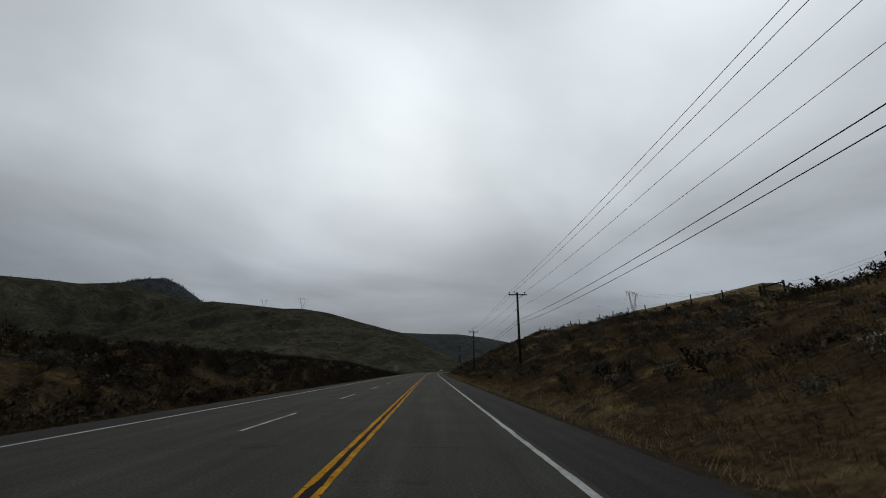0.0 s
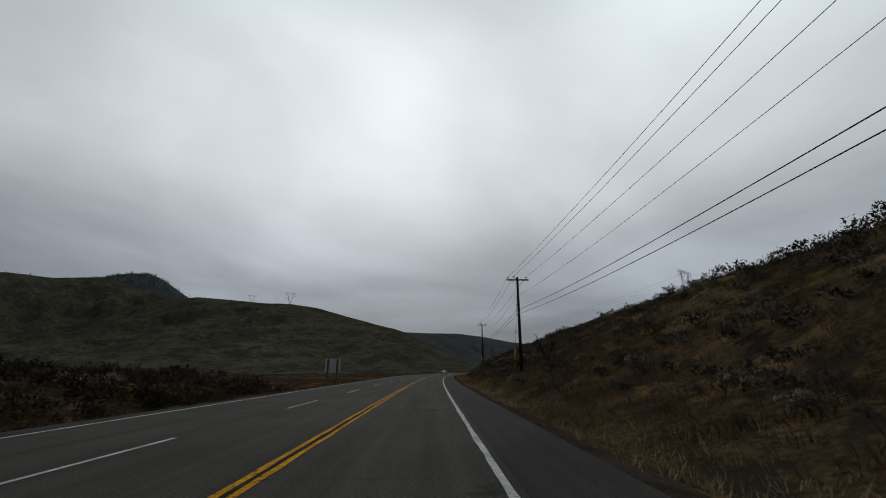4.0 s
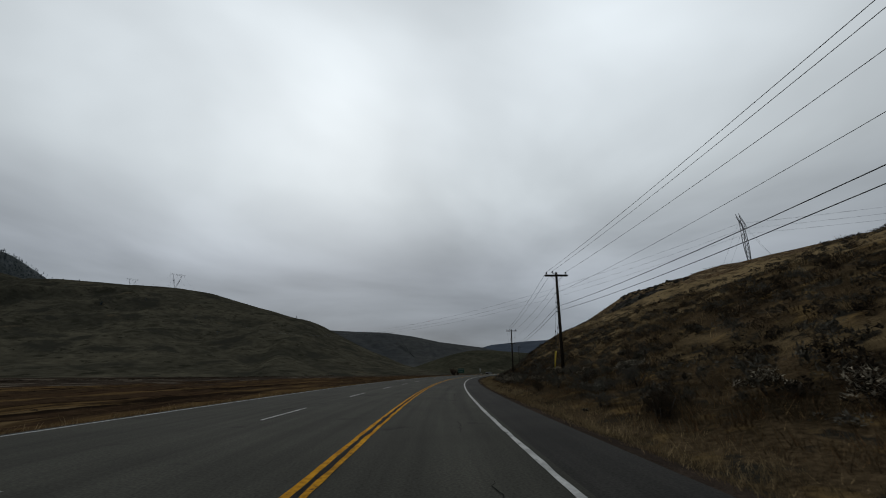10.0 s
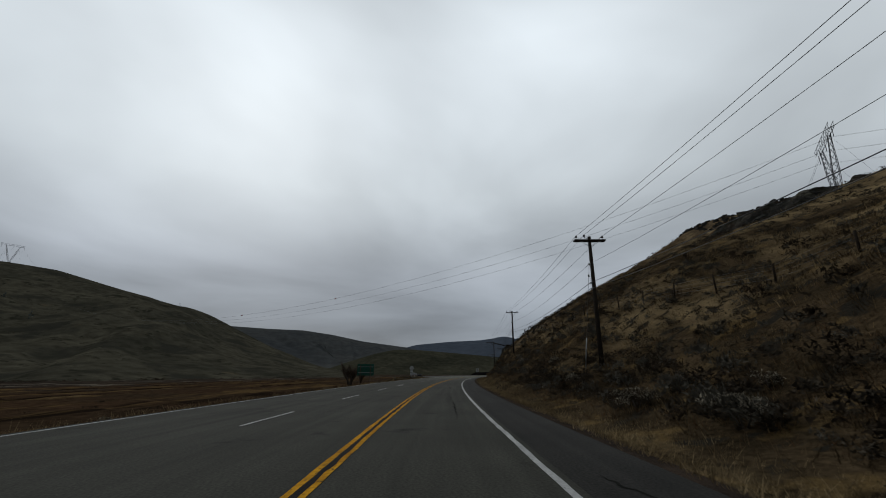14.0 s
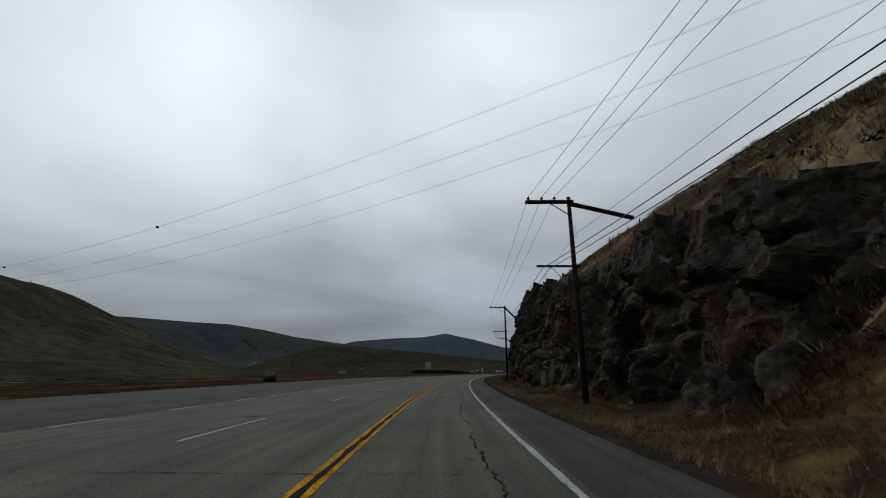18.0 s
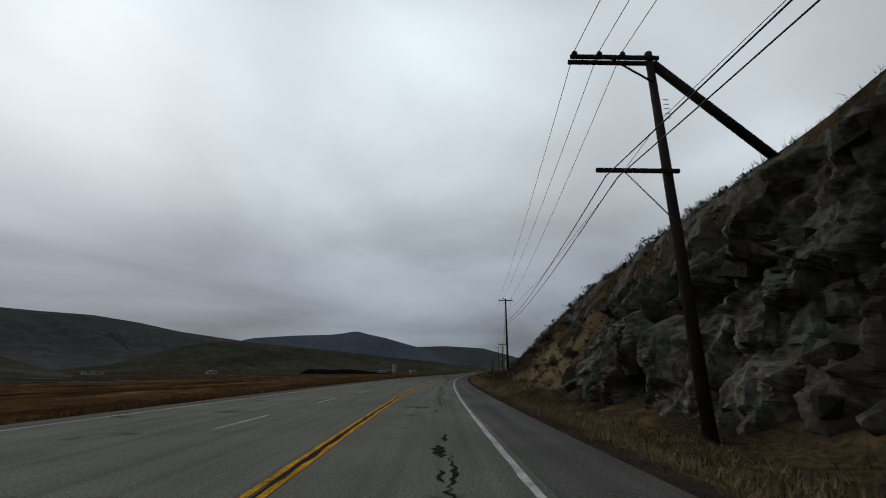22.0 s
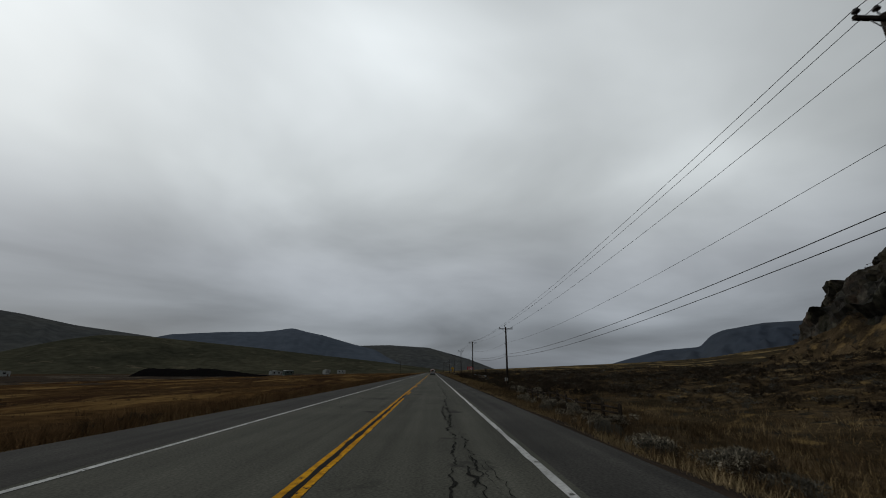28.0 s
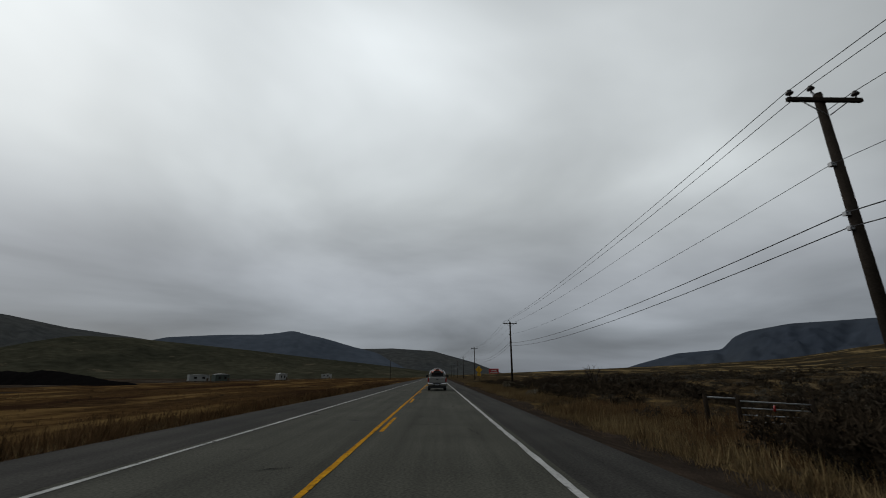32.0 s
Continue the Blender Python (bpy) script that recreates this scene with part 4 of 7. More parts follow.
POLES += [(530.7, 9.55, -0.4, 12.0, "offset", 0), (582.1, 9.5, -0.4, 12.7, "offset", 0), (646.0, 9.45, -0.3, 11.9, "offset", 0), (705.2, 12.1, 0.9, 13.2, "plain", 1), (770.4, 15.2, -1.8, 9.75, "plain", 0), (830.6, 15.4, -1.7, 11.9, "plain", 0), (892.3, 14.1, -1.2, 8.7, "plain", 0), (950.7, 13.8, -0.2, 10.1, "plain", 0), (1013.0, 14.3, 0.0, 10.5, "plain", 0), (1102, 15.6, 0.0, 11.6, "double", 0), (1165, 15, 0, 11, "plain", 0), (1228, 15, 0, 11, "plain", 0), (1295, 15, 0, 11, "plain", 0), (1362, 15, 0, 11, "plain", 0)]


def insulator(parent, x, y, z):
    bm = bmesh.new()
    lathe(bm, [(0.02, 0), (0.02, 0.12), (0.10, 0.13), (0.11, 0.17), (0.06, 0.19), (0.085, 0.22), (0.05, 0.27), (0.02, 0.28)], 8, (x, y, z))
    return part("insulator", bm, M_GLASSINS, parent, "dark porcelain insulator")


# the lower cables hang further down where the poles stand in the hollow
LOWER = {66: (2.1, 4.1, 4.55), 705: (2.1, 3.85, 4.25), 770: (4.5, 6.3, 6.8), 830: (3.8, 5.7, 6.15), 892: (2.6, 4.4, 4.8), 950: (2.4, 4.0, 4.45)}
ATTACH = []
for s_, d_, z0, z1, kind_, guards in POLES:
    zg = float(land_z(s_, d_))
    z0 = min(z0, zg)
    h_ = z1 - z0
    p_ = thing("utility_pole", beside(s_, d_, z0), "weathered dark wooden utility pole carrying wires" if kind_ == "plain" else "dark wooden utility pole with doubled crossarm" if kind_ == "double" else "dark wooden pole with offset arms and a rock strut", "utility pole", "poles along the highway")
    rod("shaft", (0, 0, -0.8), (0, 0, h_ + 0.1), 0.19, M_WOOD, p_, r1=0.12, n=12)
    at = []
    if kind_ == "offset":
        for yy in (-0.13, 0.13):
            box("crossarm", -2.75, yy - 0.05, h_ - 0.28, 0.25, yy + 0.05, h_ - 0.14, M_WOOD, p_, bevel=0.01)
        box("lower_crossarm", -2.3, -0.19, h_ - 4.5, 0.3, -0.09, h_ - 4.37, M_WOOD, p_, bevel=0.01)
        rod("brace", (-1.3, -0.1, h_ - 0.28), (-0.05, -0.1, h_ - 1.15), 0.035, M_WOOD, p_, "diagonal timber brace")
        rod("brace", (-1.4, -0.14, h_ - 4.5), (0.1, -0.14, h_ - 6.3), 0.02, M_STEEL, p_, "thin steel brace")
        rod("strut", (0.1, 0, h_ - 0.35), (3.9, 0, h_ - (4.2 if s_ > 540 else 1.3)), 0.15, M_WOOD, p_, "heavy timber strut set into the rock")
        for x in (-2.55, -1.7, -0.9):
            insulator(p_, x, 0, h_ - 0.14)
            at.append((x, h_ + 0.13))
        at += [(0.18, h_ - 2.4), (-1.95, h_ - 4.55), (-1.6, h_ - 4.6)]
        for k in range(5):
            rod("pole_step", (0.12, -0.2, h_ - 1.9 - 0.17 * k), (0.28, -0.2, h_ - 1.9 - 0.17 * k), 0.015, M_STEEL, p_)
    else:
        arms = (-0.14, 0.14) if kind_ == "double" else (-0.16,)
        for yy in arms:
            box("crossarm", -1.2, yy - 0.055, h_ - 0.30, 1.2, yy + 0.055, h_ - 0.16, M_WOOD, p_, bevel=0.012)
        for sx in (-1, 1):
            rod("brace", (sx * 0.72, arms[0], h_ - 0.3), (sx * 0.05, arms[0], h_ - 0.78), 0.018, M_STEEL, p_, "flat steel brace")
        pin_ = (-0.38, -0.02) if s_ < 740 else (-0.17, 0.14)
        rod("top_pin", (0, 0, h_ - 0.08), (pin_[0], 0, h_ + pin_[1] + 0.04), 0.03, M_STEEL, p_)
        for x, zz in ((-1.06, -0.16), pin_, (0.95 if s_ < 740 else 1.05, -0.16)):
            insulator(p_, x, arms[0] if abs(x) > 0.5 else 0, h_ + zz)
            at.append((x, h_ + zz + 0.27))
        low_ = LOWER.get(int(s_), (2.1, 3.55, 4.0))
        at += [(-0.2, h_ - low_[0]), (-0.24, h_ - low_[1]), (-0.26, h_ - low_[2])]
        for zz in low_:
            box("bracket", -0.28, -0.06, h_ - zz - 0.08, -0.1, 0.06, h_ - zz + 0.04, M_STEEL, p_, "small steel cable bracket")
        if kind_ == "double":
            for k in range(6):
                rod("pole_step", (-0.12, -0.1, h_ - 2.9 - 0.17 * k), (-0.3, -0.1, h_ - 2.9 - 0.17 * k), 0.014, M_STEEL, p_)
    ATTACH.append([(*(p_.matrix_world @ Vector((x, 0, z))),) for x, z in at])
    # guy wires with their yellow guards, anchored along the line
    for g in range(guards):
        ax, ay = -0.15, 3.3 if s_ < 600 else 2.7
        foot_z = float(land_z(s_ + ay, d_ + ax)) - z0
        top_z = h_ - (0.5 if g == 0 else 4.0)
        rod("guy_wire", (0, 0, top_z), (ax, ay, foot_z), 0.012, M_WIRE, p_, n=5)
        u = 2.4 / (top_z - foot_z)
        rod("guy_guard", (ax, ay, foot_z), (ax * (1 - u), ay * (1 - u), foot_z + 2.4), 0.045, M_YPOST if s_ < 400 or s_ > 500 else M_STEEL, p_, "bright yellow guy wire guard" if s_ < 400 or s_ > 500 else "pale grey guy wire guard")
        for w_ in (0.25, 0.55):
            c_ = Vector((0, 0, top_z)).lerp(Vector((ax, ay, foot_z)), w_)
            rod("strain_insulator", c_ + Vector((0, 0, 0.09)), c_ - Vector((0, 0, 0.09)), 0.06, M_GLASSINS, p_)


def wire_mesh(pts_lists, radius, n=5):
    """Round wire through lists of points, all in one bmesh."""
    bm = bmesh.new()
    for pts in pts_lists:
        prev = None
        for k, c in enumerate(pts):
            c = Vector(c)
            t = (Vector(pts[min(k + 1, len(pts) - 1)]) - Vector(pts[max(k - 1, 0)])).normalized()
            q = t.to_track_quat("Z", "Y").to_matrix()
            ring = [bm.verts.new(c + q @ Vector((radius * math.cos(2 * math.pi * j / n), radius * math.sin(2 * math.pi * j / n), 0))) for j in range(n)]
            if prev:
                for j in range(n):
                    bm.faces.new((prev[j], prev[(j + 1) % n], ring[(j + 1) % n], ring[j])).smooth = True
            prev = ring
    return bm


def sag(a, b, drop, n=14):
    a, b = Vector(a), Vector(b)
    return [a.lerp(b, k / n) - Vector((0, 0, 4 * drop * (k / n) * (1 - k / n))) for k in range(n + 1)]


line_ = thing("power_line", pose(0, 0, 0), "thin dark power and telephone wires between the poles", "power line")
for c in range(6):
    spans = [sag(ATTACH[k][c], ATTACH[k + 1][c], (0.55, 0.55, 0.55, 0.8, 0.75, 0.8)[c] * ((POLES[k + 1][0] - POLES[k][0]) / 58) ** 2) for k in range(len(POLES) - 1)]
    for sp in spans:
        part("wire", wire_mesh([sp], (0.0125, 0.0125, 0.0125, 0.010, 0.019, 0.018)[c]), M_WIRE, line_, "thin bare conductor" if c < 4 else "thick black telephone cable")

# ---------------- high-voltage line across the valley ----------------


def guyed_tower(x, y, z0, z1, turn):
    """A V-shaped lattice tower with a wide bridge on top."""
    t_ = thing("transmission_tower", pose(x, y, z0, 0, 0, turn), "grey lattice steel V-shaped transmission tower on a hill", "transmission tower", "transmission towers")
    h = z1 - z0
    for sx in (-1, 1):
        bm = bmesh.new()
        top = sx * h * 0.26
        n = 11
        for k in range(n):
            u0, u1 = k / n, (k + 1) / n
            w0, w1 = 0.5 + 0.5 * math.sin(math.pi * min(u0 * 1.15, 1)), 0.5 + 0.5 * math.sin(math.pi * min(u1 * 1.15, 1))
            for a, b in (((-w0, -w0), (-w1, -w1)), ((w0, -w0), (w1, -w1)), ((-w0, w0), (-w1, w1)), ((w0, w0), (w1, w1)), ((-w0, -w0), (w1, -w1)), ((w0, w0), (-w1, w1)), ((-w0, w0), (-w1, -w1)), ((w0, -w0), (w1, w1))):
                bm_rod(bm, (top * u0 + a[0], a[1], h * 0.93 * u0), (top * u1 + b[0], b[1], h * 0.93 * u1), 0.09, n=4)
        part("mast", bm, M_DSTEEL, t_, "leaning lattice mast")
    bm = bmesh.new()
    w, n = h * 0.46, 14
    for k in range(n):
        x0, x1 = -w + 2 * w * k / n, -w + 2 * w * (k + 1) / n
        for yy in (-0.8, 0.8):
            bm_rod(bm, (x0, yy, h * 0.93), (x1, yy, h * 0.93), 0.09, n=4)
            bm_rod(bm, (x0, yy, h), (x1, yy, h), 0.09, n=4)
            bm_rod(bm, (x0, yy, h * 0.93 if k % 2 else h), (x1, yy, h if k % 2 else h * 0.93), 0.07, n=4)
    part("bridge", bm, M_DSTEEL, t_, "lattice steel crossbeam")
    out = []
    for px in (-w * 0.93, 0, w * 0.93):
        rod("insulator_string", (px, 0, h * 0.93), (px, 0, h * 0.80), 0.12, M_GLASSINS, t_, n=6)
        out.append(t_.matrix_world @ Vector((px, 0, h * 0.80)))
    for sx in (-1, 1):
        for yy in (-1, 1):
            rod("guy_wire", (sx * h * 0.24, 0, h * 0.92), (sx * h * 0.30, yy * h * 0.45, -h * 0.03), 0.03, M_WIRE, t_, n=4)
    return out


tr_z = float(land_z(538, 140)) - 0.5
A_ = guyed_tower(213.0, 511.0, min(tr_z, 64.0), 94.0, 39.2)
B_ = guyed_tower(-535.0, 1409.0, 198.0, 236.0, 39.2)
C_ = guyed_tower(-846.0, 1779.0, 256.0, 292.0, 39.2)
Z_ = [p + (p - q).normalized() * 420 + Vector((0, 0, 46)) for p, q in zip(A_, B_)]
hv = thing("transmission_line", pose(0, 0, 0), "thin paired high-voltage conductors crossing above the highway", "power line")
M_HV = mat("aluminium_conductor", (0.09, 0.095, 0.10), 0.6, vary=0.05, bump=0)
for k in range(3):
    for side in (-0.23, 0.23):
        o_ = Vector((side * math.cos(radians(39.2)), side * math.sin(radians(39.2)), 0))
        for sp in (sag(A_[k], B_[k], 102, 60), sag(B_[k], C_[k], 22, 20), sag(Z_[k], A_[k], 10, 20)):
            part("conductor", wire_mesh([[p + o_ for p in sp]], 0.024, 4), M_HV, hv)
    for p in sag(A_[k], B_[k], 102, 24)[1:-1]:
        o_ = Vector((0.27 * math.cos(radians(39.2)), 0.27 * math.sin(radians(39.2)), 0))
        rod("spacer", p - o_, p + o_, 0.055, M_HV, hv, "small spacer clamp", n=5)
M_RED = mat("red_marker_paint", (0.30, 0.025, 0.02), 0.5, vary=0.1, scale=3, fine=20, bump=0.05)
for k, u in ((0, 0.222), (0, 0.31)):
    p = A_[k].lerp(B_[k], u) - Vector((0, 0, 4 * 102 * u * (1 - u)))
    b_ = thing("marker_ball", Matrix.Translation(p), "red aerial marker ball on a high-voltage conductor", "marker ball", "aerial marker balls")
    for nm, z_a, z_b in (("lower_shell", -1, 0), ("upper_shell", 0, 1)):
        bm = bmesh.new()
        lathe(bm, [(max(0.02, 0.48 * math.cos(math.pi / 2 * (z_a + (z_b - z_a) * j / 6))), 0.48 * math.sin(math.pi / 2 * (z_a + (z_b - z_a) * j / 6))) for j in range(7)], 16)
        part(nm, bm, M_RED, b_)

# ---------------- rock cliff ----------------


def cells(P, size, seed):
    """Voronoi cells of a jittered lattice in the plane. P: [n, 2], size: two widths. Gives the cell's four random numbers, the offset from its centre and the distance to its edge, in cell widths."""
    Q = P / np.array(size)
    g = np.floor(Q).astype(int)
    best, second = np.full(len(P), 1e9), np.full(len(P), 1e9)
    val, off = np.zeros((len(P), 4)), np.zeros((len(P), 2))
    for a in (-1, 0, 1):
        for b in (-1, 0, 1):
            q = g + np.array([a, b])
            hsh = (q[:, 0] * 73856093 ^ q[:, 1] * 19349663 ^ seed * 2654435) & 0xFFFFFF
            r = np.stack([(hsh * k % 10007) / 10007.0 for k in (7919, 104729, 1299709, 15485863)], -1)
            dv = Q - (q + 0.1 + 0.8 * r[:, :2])
            dist = np.abs(dv[:, 0]) ** 1.6 + np.abs(dv[:, 1]) ** 1.6
            m = dist < best
            second = np.where(m, best, np.minimum(second, dist))
            best = np.where(m, dist, best)
            val[m], off[m] = r[:, [3, 2, 0, 1]][m], dv[m]
    return val, off, second - best


def facets(P, size, seed, deep, tilt, side):
    """Depth of a face built of overlapping angular blocks, each turned its own way, with a tilted front and steep sides; the foremost block shows."""
    Q = P / np.array(size)
    g = np.floor(Q).astype(int)
    out = np.full(len(P), deep)
    for a in (-1, 0, 1):
        for b in (-1, 0, 1):
            q = g + np.array([a, b])
            hsh = (q[:, 0] * 73856093 ^ q[:, 1] * 19349663 ^ seed * 2654435) & 0xFFFFFF
            r = np.stack([(hsh * k % 10007) / 10007.0 for k in (7919, 104729, 1299709, 15485863, 32452843, 49979687, 67867967)], -1)
            dv = (Q - (q + 0.05 + 0.9 * r[:, :2])) * np.array(size)
            th = (r[:, 2] - 0.5) * 1.1
            u, v = dv[:, 0] * np.cos(th) + dv[:, 1] * np.sin(th), dv[:, 1] * np.cos(th) - dv[:, 0] * np.sin(th)
            wx, wz = size[0] * (0.22 + 0.30 * r[:, 3]), size[1] * (0.22 + 0.30 * r[:, 4])
            rim = np.maximum(np.maximum(np.abs(u) - wx, 0.5 * (np.abs(v) - wz)), 0)
            out = np.minimum(out, deep * r[:, 5] + tilt * ((r[:, 6] - 0.5) * 2 * u + (r[:, 0] - 0.5) * 1.6 * v) + side * rim)
    return out


def blocky(P, seed=1, bold=1.0, clefts=()):
    """Depth in metres that breaks a face into angular blocks of four sizes, some slabs smooth and some shattered, with deep clefts."""
    s_, z_ = P[:, 0], P[:, 1]
    w = np.stack([s_ + 0.4 * rough(s_, z_, 2.6, 1.0) + 0.15 * z_, z_ + 0.4 * rough(s_, z_, 3.0, 4.0)], -1)
    calm = np.clip(0.75 + 0.6 * rough(s_, z_, 3.5, 9.0), 0.25, 1.3)
    out = facets(w, (2.6, 4.6), seed, 1.5, 0.36, 4.5) - 0.75
    out += 0.8 * (facets(w, (1.3, 2.3), seed + 1, 0.85, 0.32, 4.0) - 0.38)
    out += calm * (facets(w, (0.70, 1.1), seed + 2, 0.40, 0.34, 3.4) - 0.18)
    out += calm * (facets(w, (0.36, 0.38), seed + 3, 0.14, 0.36, 2.2) - 0.06)
    for s0, lean, width, deep in clefts:
        out += deep * np.exp(-((s_ - s0 - lean * z_ - 0.4 * rough(z_, s_ * 0, 1.6, s0)) / width) ** 2)
    return out * bold


CLEFTS = [(518.5, 0.1, 0.3, 1.0), (526.0, -0.2, 0.4, 1.4), (533.0, 0.25, 0.3, 1.1), (541.5, -0.1, 0.35, 1.3), (557.0, 0.15, 0.4, 1.3), (566.0, -0.2, 0.35, 1.4), (577.5, 0.1, 0.45, 1.6), (589.0, -0.15, 0.35, 1.2), (598.5, 0.2, 0.6, 1.9), (607.0, 0.0, 0.35, 1.3), (616.0, 0.2, 0.5, 1.6), (625.0, -0.1, 0.3, 1.1), (634.0, 0.15, 0.45, 1.5), (644.0, -0.2, 0.3, 1.1), (652.0, 0.2, 0.4, 1.2)]
CSTEP, CROWS = 0.11, 108
cs = np.arange(508, 675, CSTEP)
cv = np.concatenate([np.linspace(-0.04, 1, CROWS), np.linspace(1.03, 1.5, 12)])
CS, CV = np.meshgrid(cs, cv, indexing="ij")
flat0 = np.stack([CS[:, 0], CS[:, 0] * 0], -1)
Hc = np.interp(CS, CLIFF_S, CLIFF_H) + 0.35 * rough(CS, CS * 0, 5, 2) + (cells(flat0, (2.6, 2.6), 31)[0][:, 0] - 0.5)[:, None] * 1.1
face = np.clip(CV, 0, 1)
cap = np.clip(CV - 1, 0, 1)
steep = np.interp(CS, [508, 514, 522, 650, 672, 694], [5.0, 3.6, 2.3, 2.4, 3.5, 5.0])
CD = 10.45 + steep * face ** 1.3 + cap * 10.5 + np.interp(CS, [508, 513, 518], [3.0, 1.2, 0])
CZ = -0.35 + (Hc + 0.35) * face
capz = land_z(CS, CD)
CZ = np.where(cap > 0, np.maximum(CZ * (1 - cap * 2) + (capz + 0.06) * cap * 2, capz - 0.05), CZ)
dep = blocky(np.stack([CS, CZ], -1).reshape(-1, 2), 3, 1.0, CLEFTS).reshape(CS.shape)
dep = np.clip(dep, -1.25, 2.6) * np.clip((CV + 0.1) * 6, 0.3, 1) * (1 - np.clip(cap * 1.8, 0, 0.9)) * (1 - 0.55 * np.clip((CV - 0.72) / 0.28, 0, 1))
CDd = np.maximum(CD + dep, 10.02 + 0.12 * rough(CS, CZ, 0.8, 6))
# the clay seam fills a shallow even groove
w_ = np.exp(-((CS - 554.3 + 0.34 * CZ) / 0.55) ** 2) * (CZ < 9)
CDd = CDd * (1 - w_) + w_ * (10.85 + 0.17 * CZ + 0.10 * dep)
# smooth slab faces, some of them painted on
for s0, z0, ws, wz, d0 in ((549.0, 0.9, 2.2, 0.75, 10.7), (558.3, 2.2, 0.7, 0.6, 11.0), (535.7, 2.2, 0.9, 0.7, 10.8), (551.2, 3.6, 0.9, 1.0, 11.2), (545.6, 1.6, 0.9, 0.9, 10.9)):
    w_ = np.clip(3.2 * (1.15 - np.maximum(np.abs(CS - s0 - 0.2 * (CZ - z0)) / ws, np.abs(CZ - z0) / wz)), 0, 1)
    CDd = CDd * (1 - w_) + w_ * (d0 + 0.12 * (CZ - z0) + 0.05 * (CS - s0) + 0.04 * dep)
CZd = CZ - np.where(face < 0.999, 0, np.clip(dep, -0.6, 0.6) * 0.4)
CX, CY = road_xy(CS, CDd)
cliff_me = grid_mesh("rock_cliff", np.stack([CX, CY, CZd], -1), smooth=False)
_vi = np.empty(len(cliff_me.loops), np.int32)
cliff_me.loops.foreach_get("vertex_index", _vi)
cliff_me.uv_layers.new(name="plan").data.foreach_set("uv", np.stack([CS, CZd], -1).reshape(-1, 2)[_vi].reshape(-1).astype(np.float32))
cliff = put("rock_cliff", cliff_me, M_ROCK, label="dark fractured basalt road cut with ledges", category="cliff", kind="structure")

M_CRAG = mat("dark_crag_rock", (0.040, 0.034, 0.026), 0.95, vary=0.5, scale=0.12, fine=1.0, bump=0.9, tint=(0.016, 0.016, 0.013), dist=0.4, spec=0.05)
fractured(M_CRAG, 0.3, 0.35, 0.3)
fractured(M_CRAG, 0.9, 0.40, 0.15)
stained(M_CRAG, "lichen", (0.085, 0.078, 0.058), 0.2, 0.62, 0.72, 4.0)
M_VEIN = mat("ochre_clay_vein", (0.120, 0.080, 0.030), 0.95, vary=0.4, scale=1.2, fine=7, bump=0.8, tint=(0.070, 0.048, 0.022), dist=0.06, spec=0.04)
stained(M_VEIN, "dark crumbs", (0.030, 0.024, 0.016), 3.0, 0.50, 0.56, 4.0)
stained(M_VEIN, "pale crumbs", (0.26, 0.21, 0.13), 4.0, 0.58, 0.63, 9.0)
M_CRUST = mat("pale_lichen_crust", (0.15, 0.145, 0.12), 0.95, vary=0.3, scale=2.5, fine=9, bump=0.6, tint=(0.10, 0.098, 0.084), dist=0.04, spec=0.04)


def skin(name, inside, material, label):
    """A ragged layer of another colour on the cliff, 4 cm proud, wherever inside(s, z) holds."""
    sm, zm = (CS[1:, 1:] + CS[:-1, :-1]) / 2, (CZd[1:, 1:] + CZd[:-1, :-1]) / 2
    keep_ = inside(sm, zm) & (CV[1:, 1:] <= 1.0)
    ii, jj = np.nonzero(keep_)
    x, y = road_xy(CS, CDd - 0.04)
    P = np.stack([x, y, CZd], -1).reshape(-1, 3)
    w = CS.shape[1]
    q = np.stack([ii * w + jj, (ii + 1) * w + jj, (ii + 1) * w + jj + 1, ii * w + jj + 1], -1)
    used, inv = np.unique(q, return_inverse=True)
    q = inv.reshape(-1, 4)
    return put(name, tri_mesh(name, P[used], np.concatenate([q[:, [0, 1, 2]], q[:, [0, 2, 3]]])), material, cliff, label)


for s0, lean, wide, top in ((554.3, -0.34, 0.32, 8.2), (547.4, -0.20, 0.10, 2.6)):
    skin("clay_vein", lambda s, z: (np.abs(s - s0 - lean * z - 0.5 * rough(s * 0, z, 1.5, 2)) < wide + 0.22 * rough(s, z, 0.9, 5) + 0.14 * rough(s, z, 0.22, 6)) & (z < top), M_VEIN, "ochre clay vein down the rock")
    for side in (-1, 1):
        skin("vein_edge", lambda s, z: (np.abs(s - s0 - lean * z - 0.5 * rough(s * 0, z, 1.5, 2) - side * (wide + 0.10 + 0.2 * rough(s * 0, z, 0.9, 5))) < 0.09 + 0.10 * rough(s, z, 0.4, 8)) & (z < top) & (rough(s * 0, z, 1.1, 3.0 + side) > -0.1), M_CRUST, "pale crust along the vein's edge")
skin("lichen_patch", lambda s, z: ((s - 547.8) / 0.6) ** 2 + ((z - 3.1) / 0.35) ** 2 < 0.8 + 1.2 * rough(s, z, 0.35, 3), M_CRUST, "pale lichen crust")
skin("lichen_patch", lambda s, z: ((s - 548.9) / 0.8) ** 2 + ((z - 4.0) / 0.16) ** 2 < 0.5 + 1.3 * rough(s, z, 0.4, 7), M_CRUST, "pale lichen crust")
skin("lichen_patch", lambda s, z: ((s - 561) / 0.7) ** 2 + ((z - 3.9) / 0.15) ** 2 < 0.4 + 1.2 * rough(s, z, 0.4, 9), M_CRUST, "pale lichen crust")

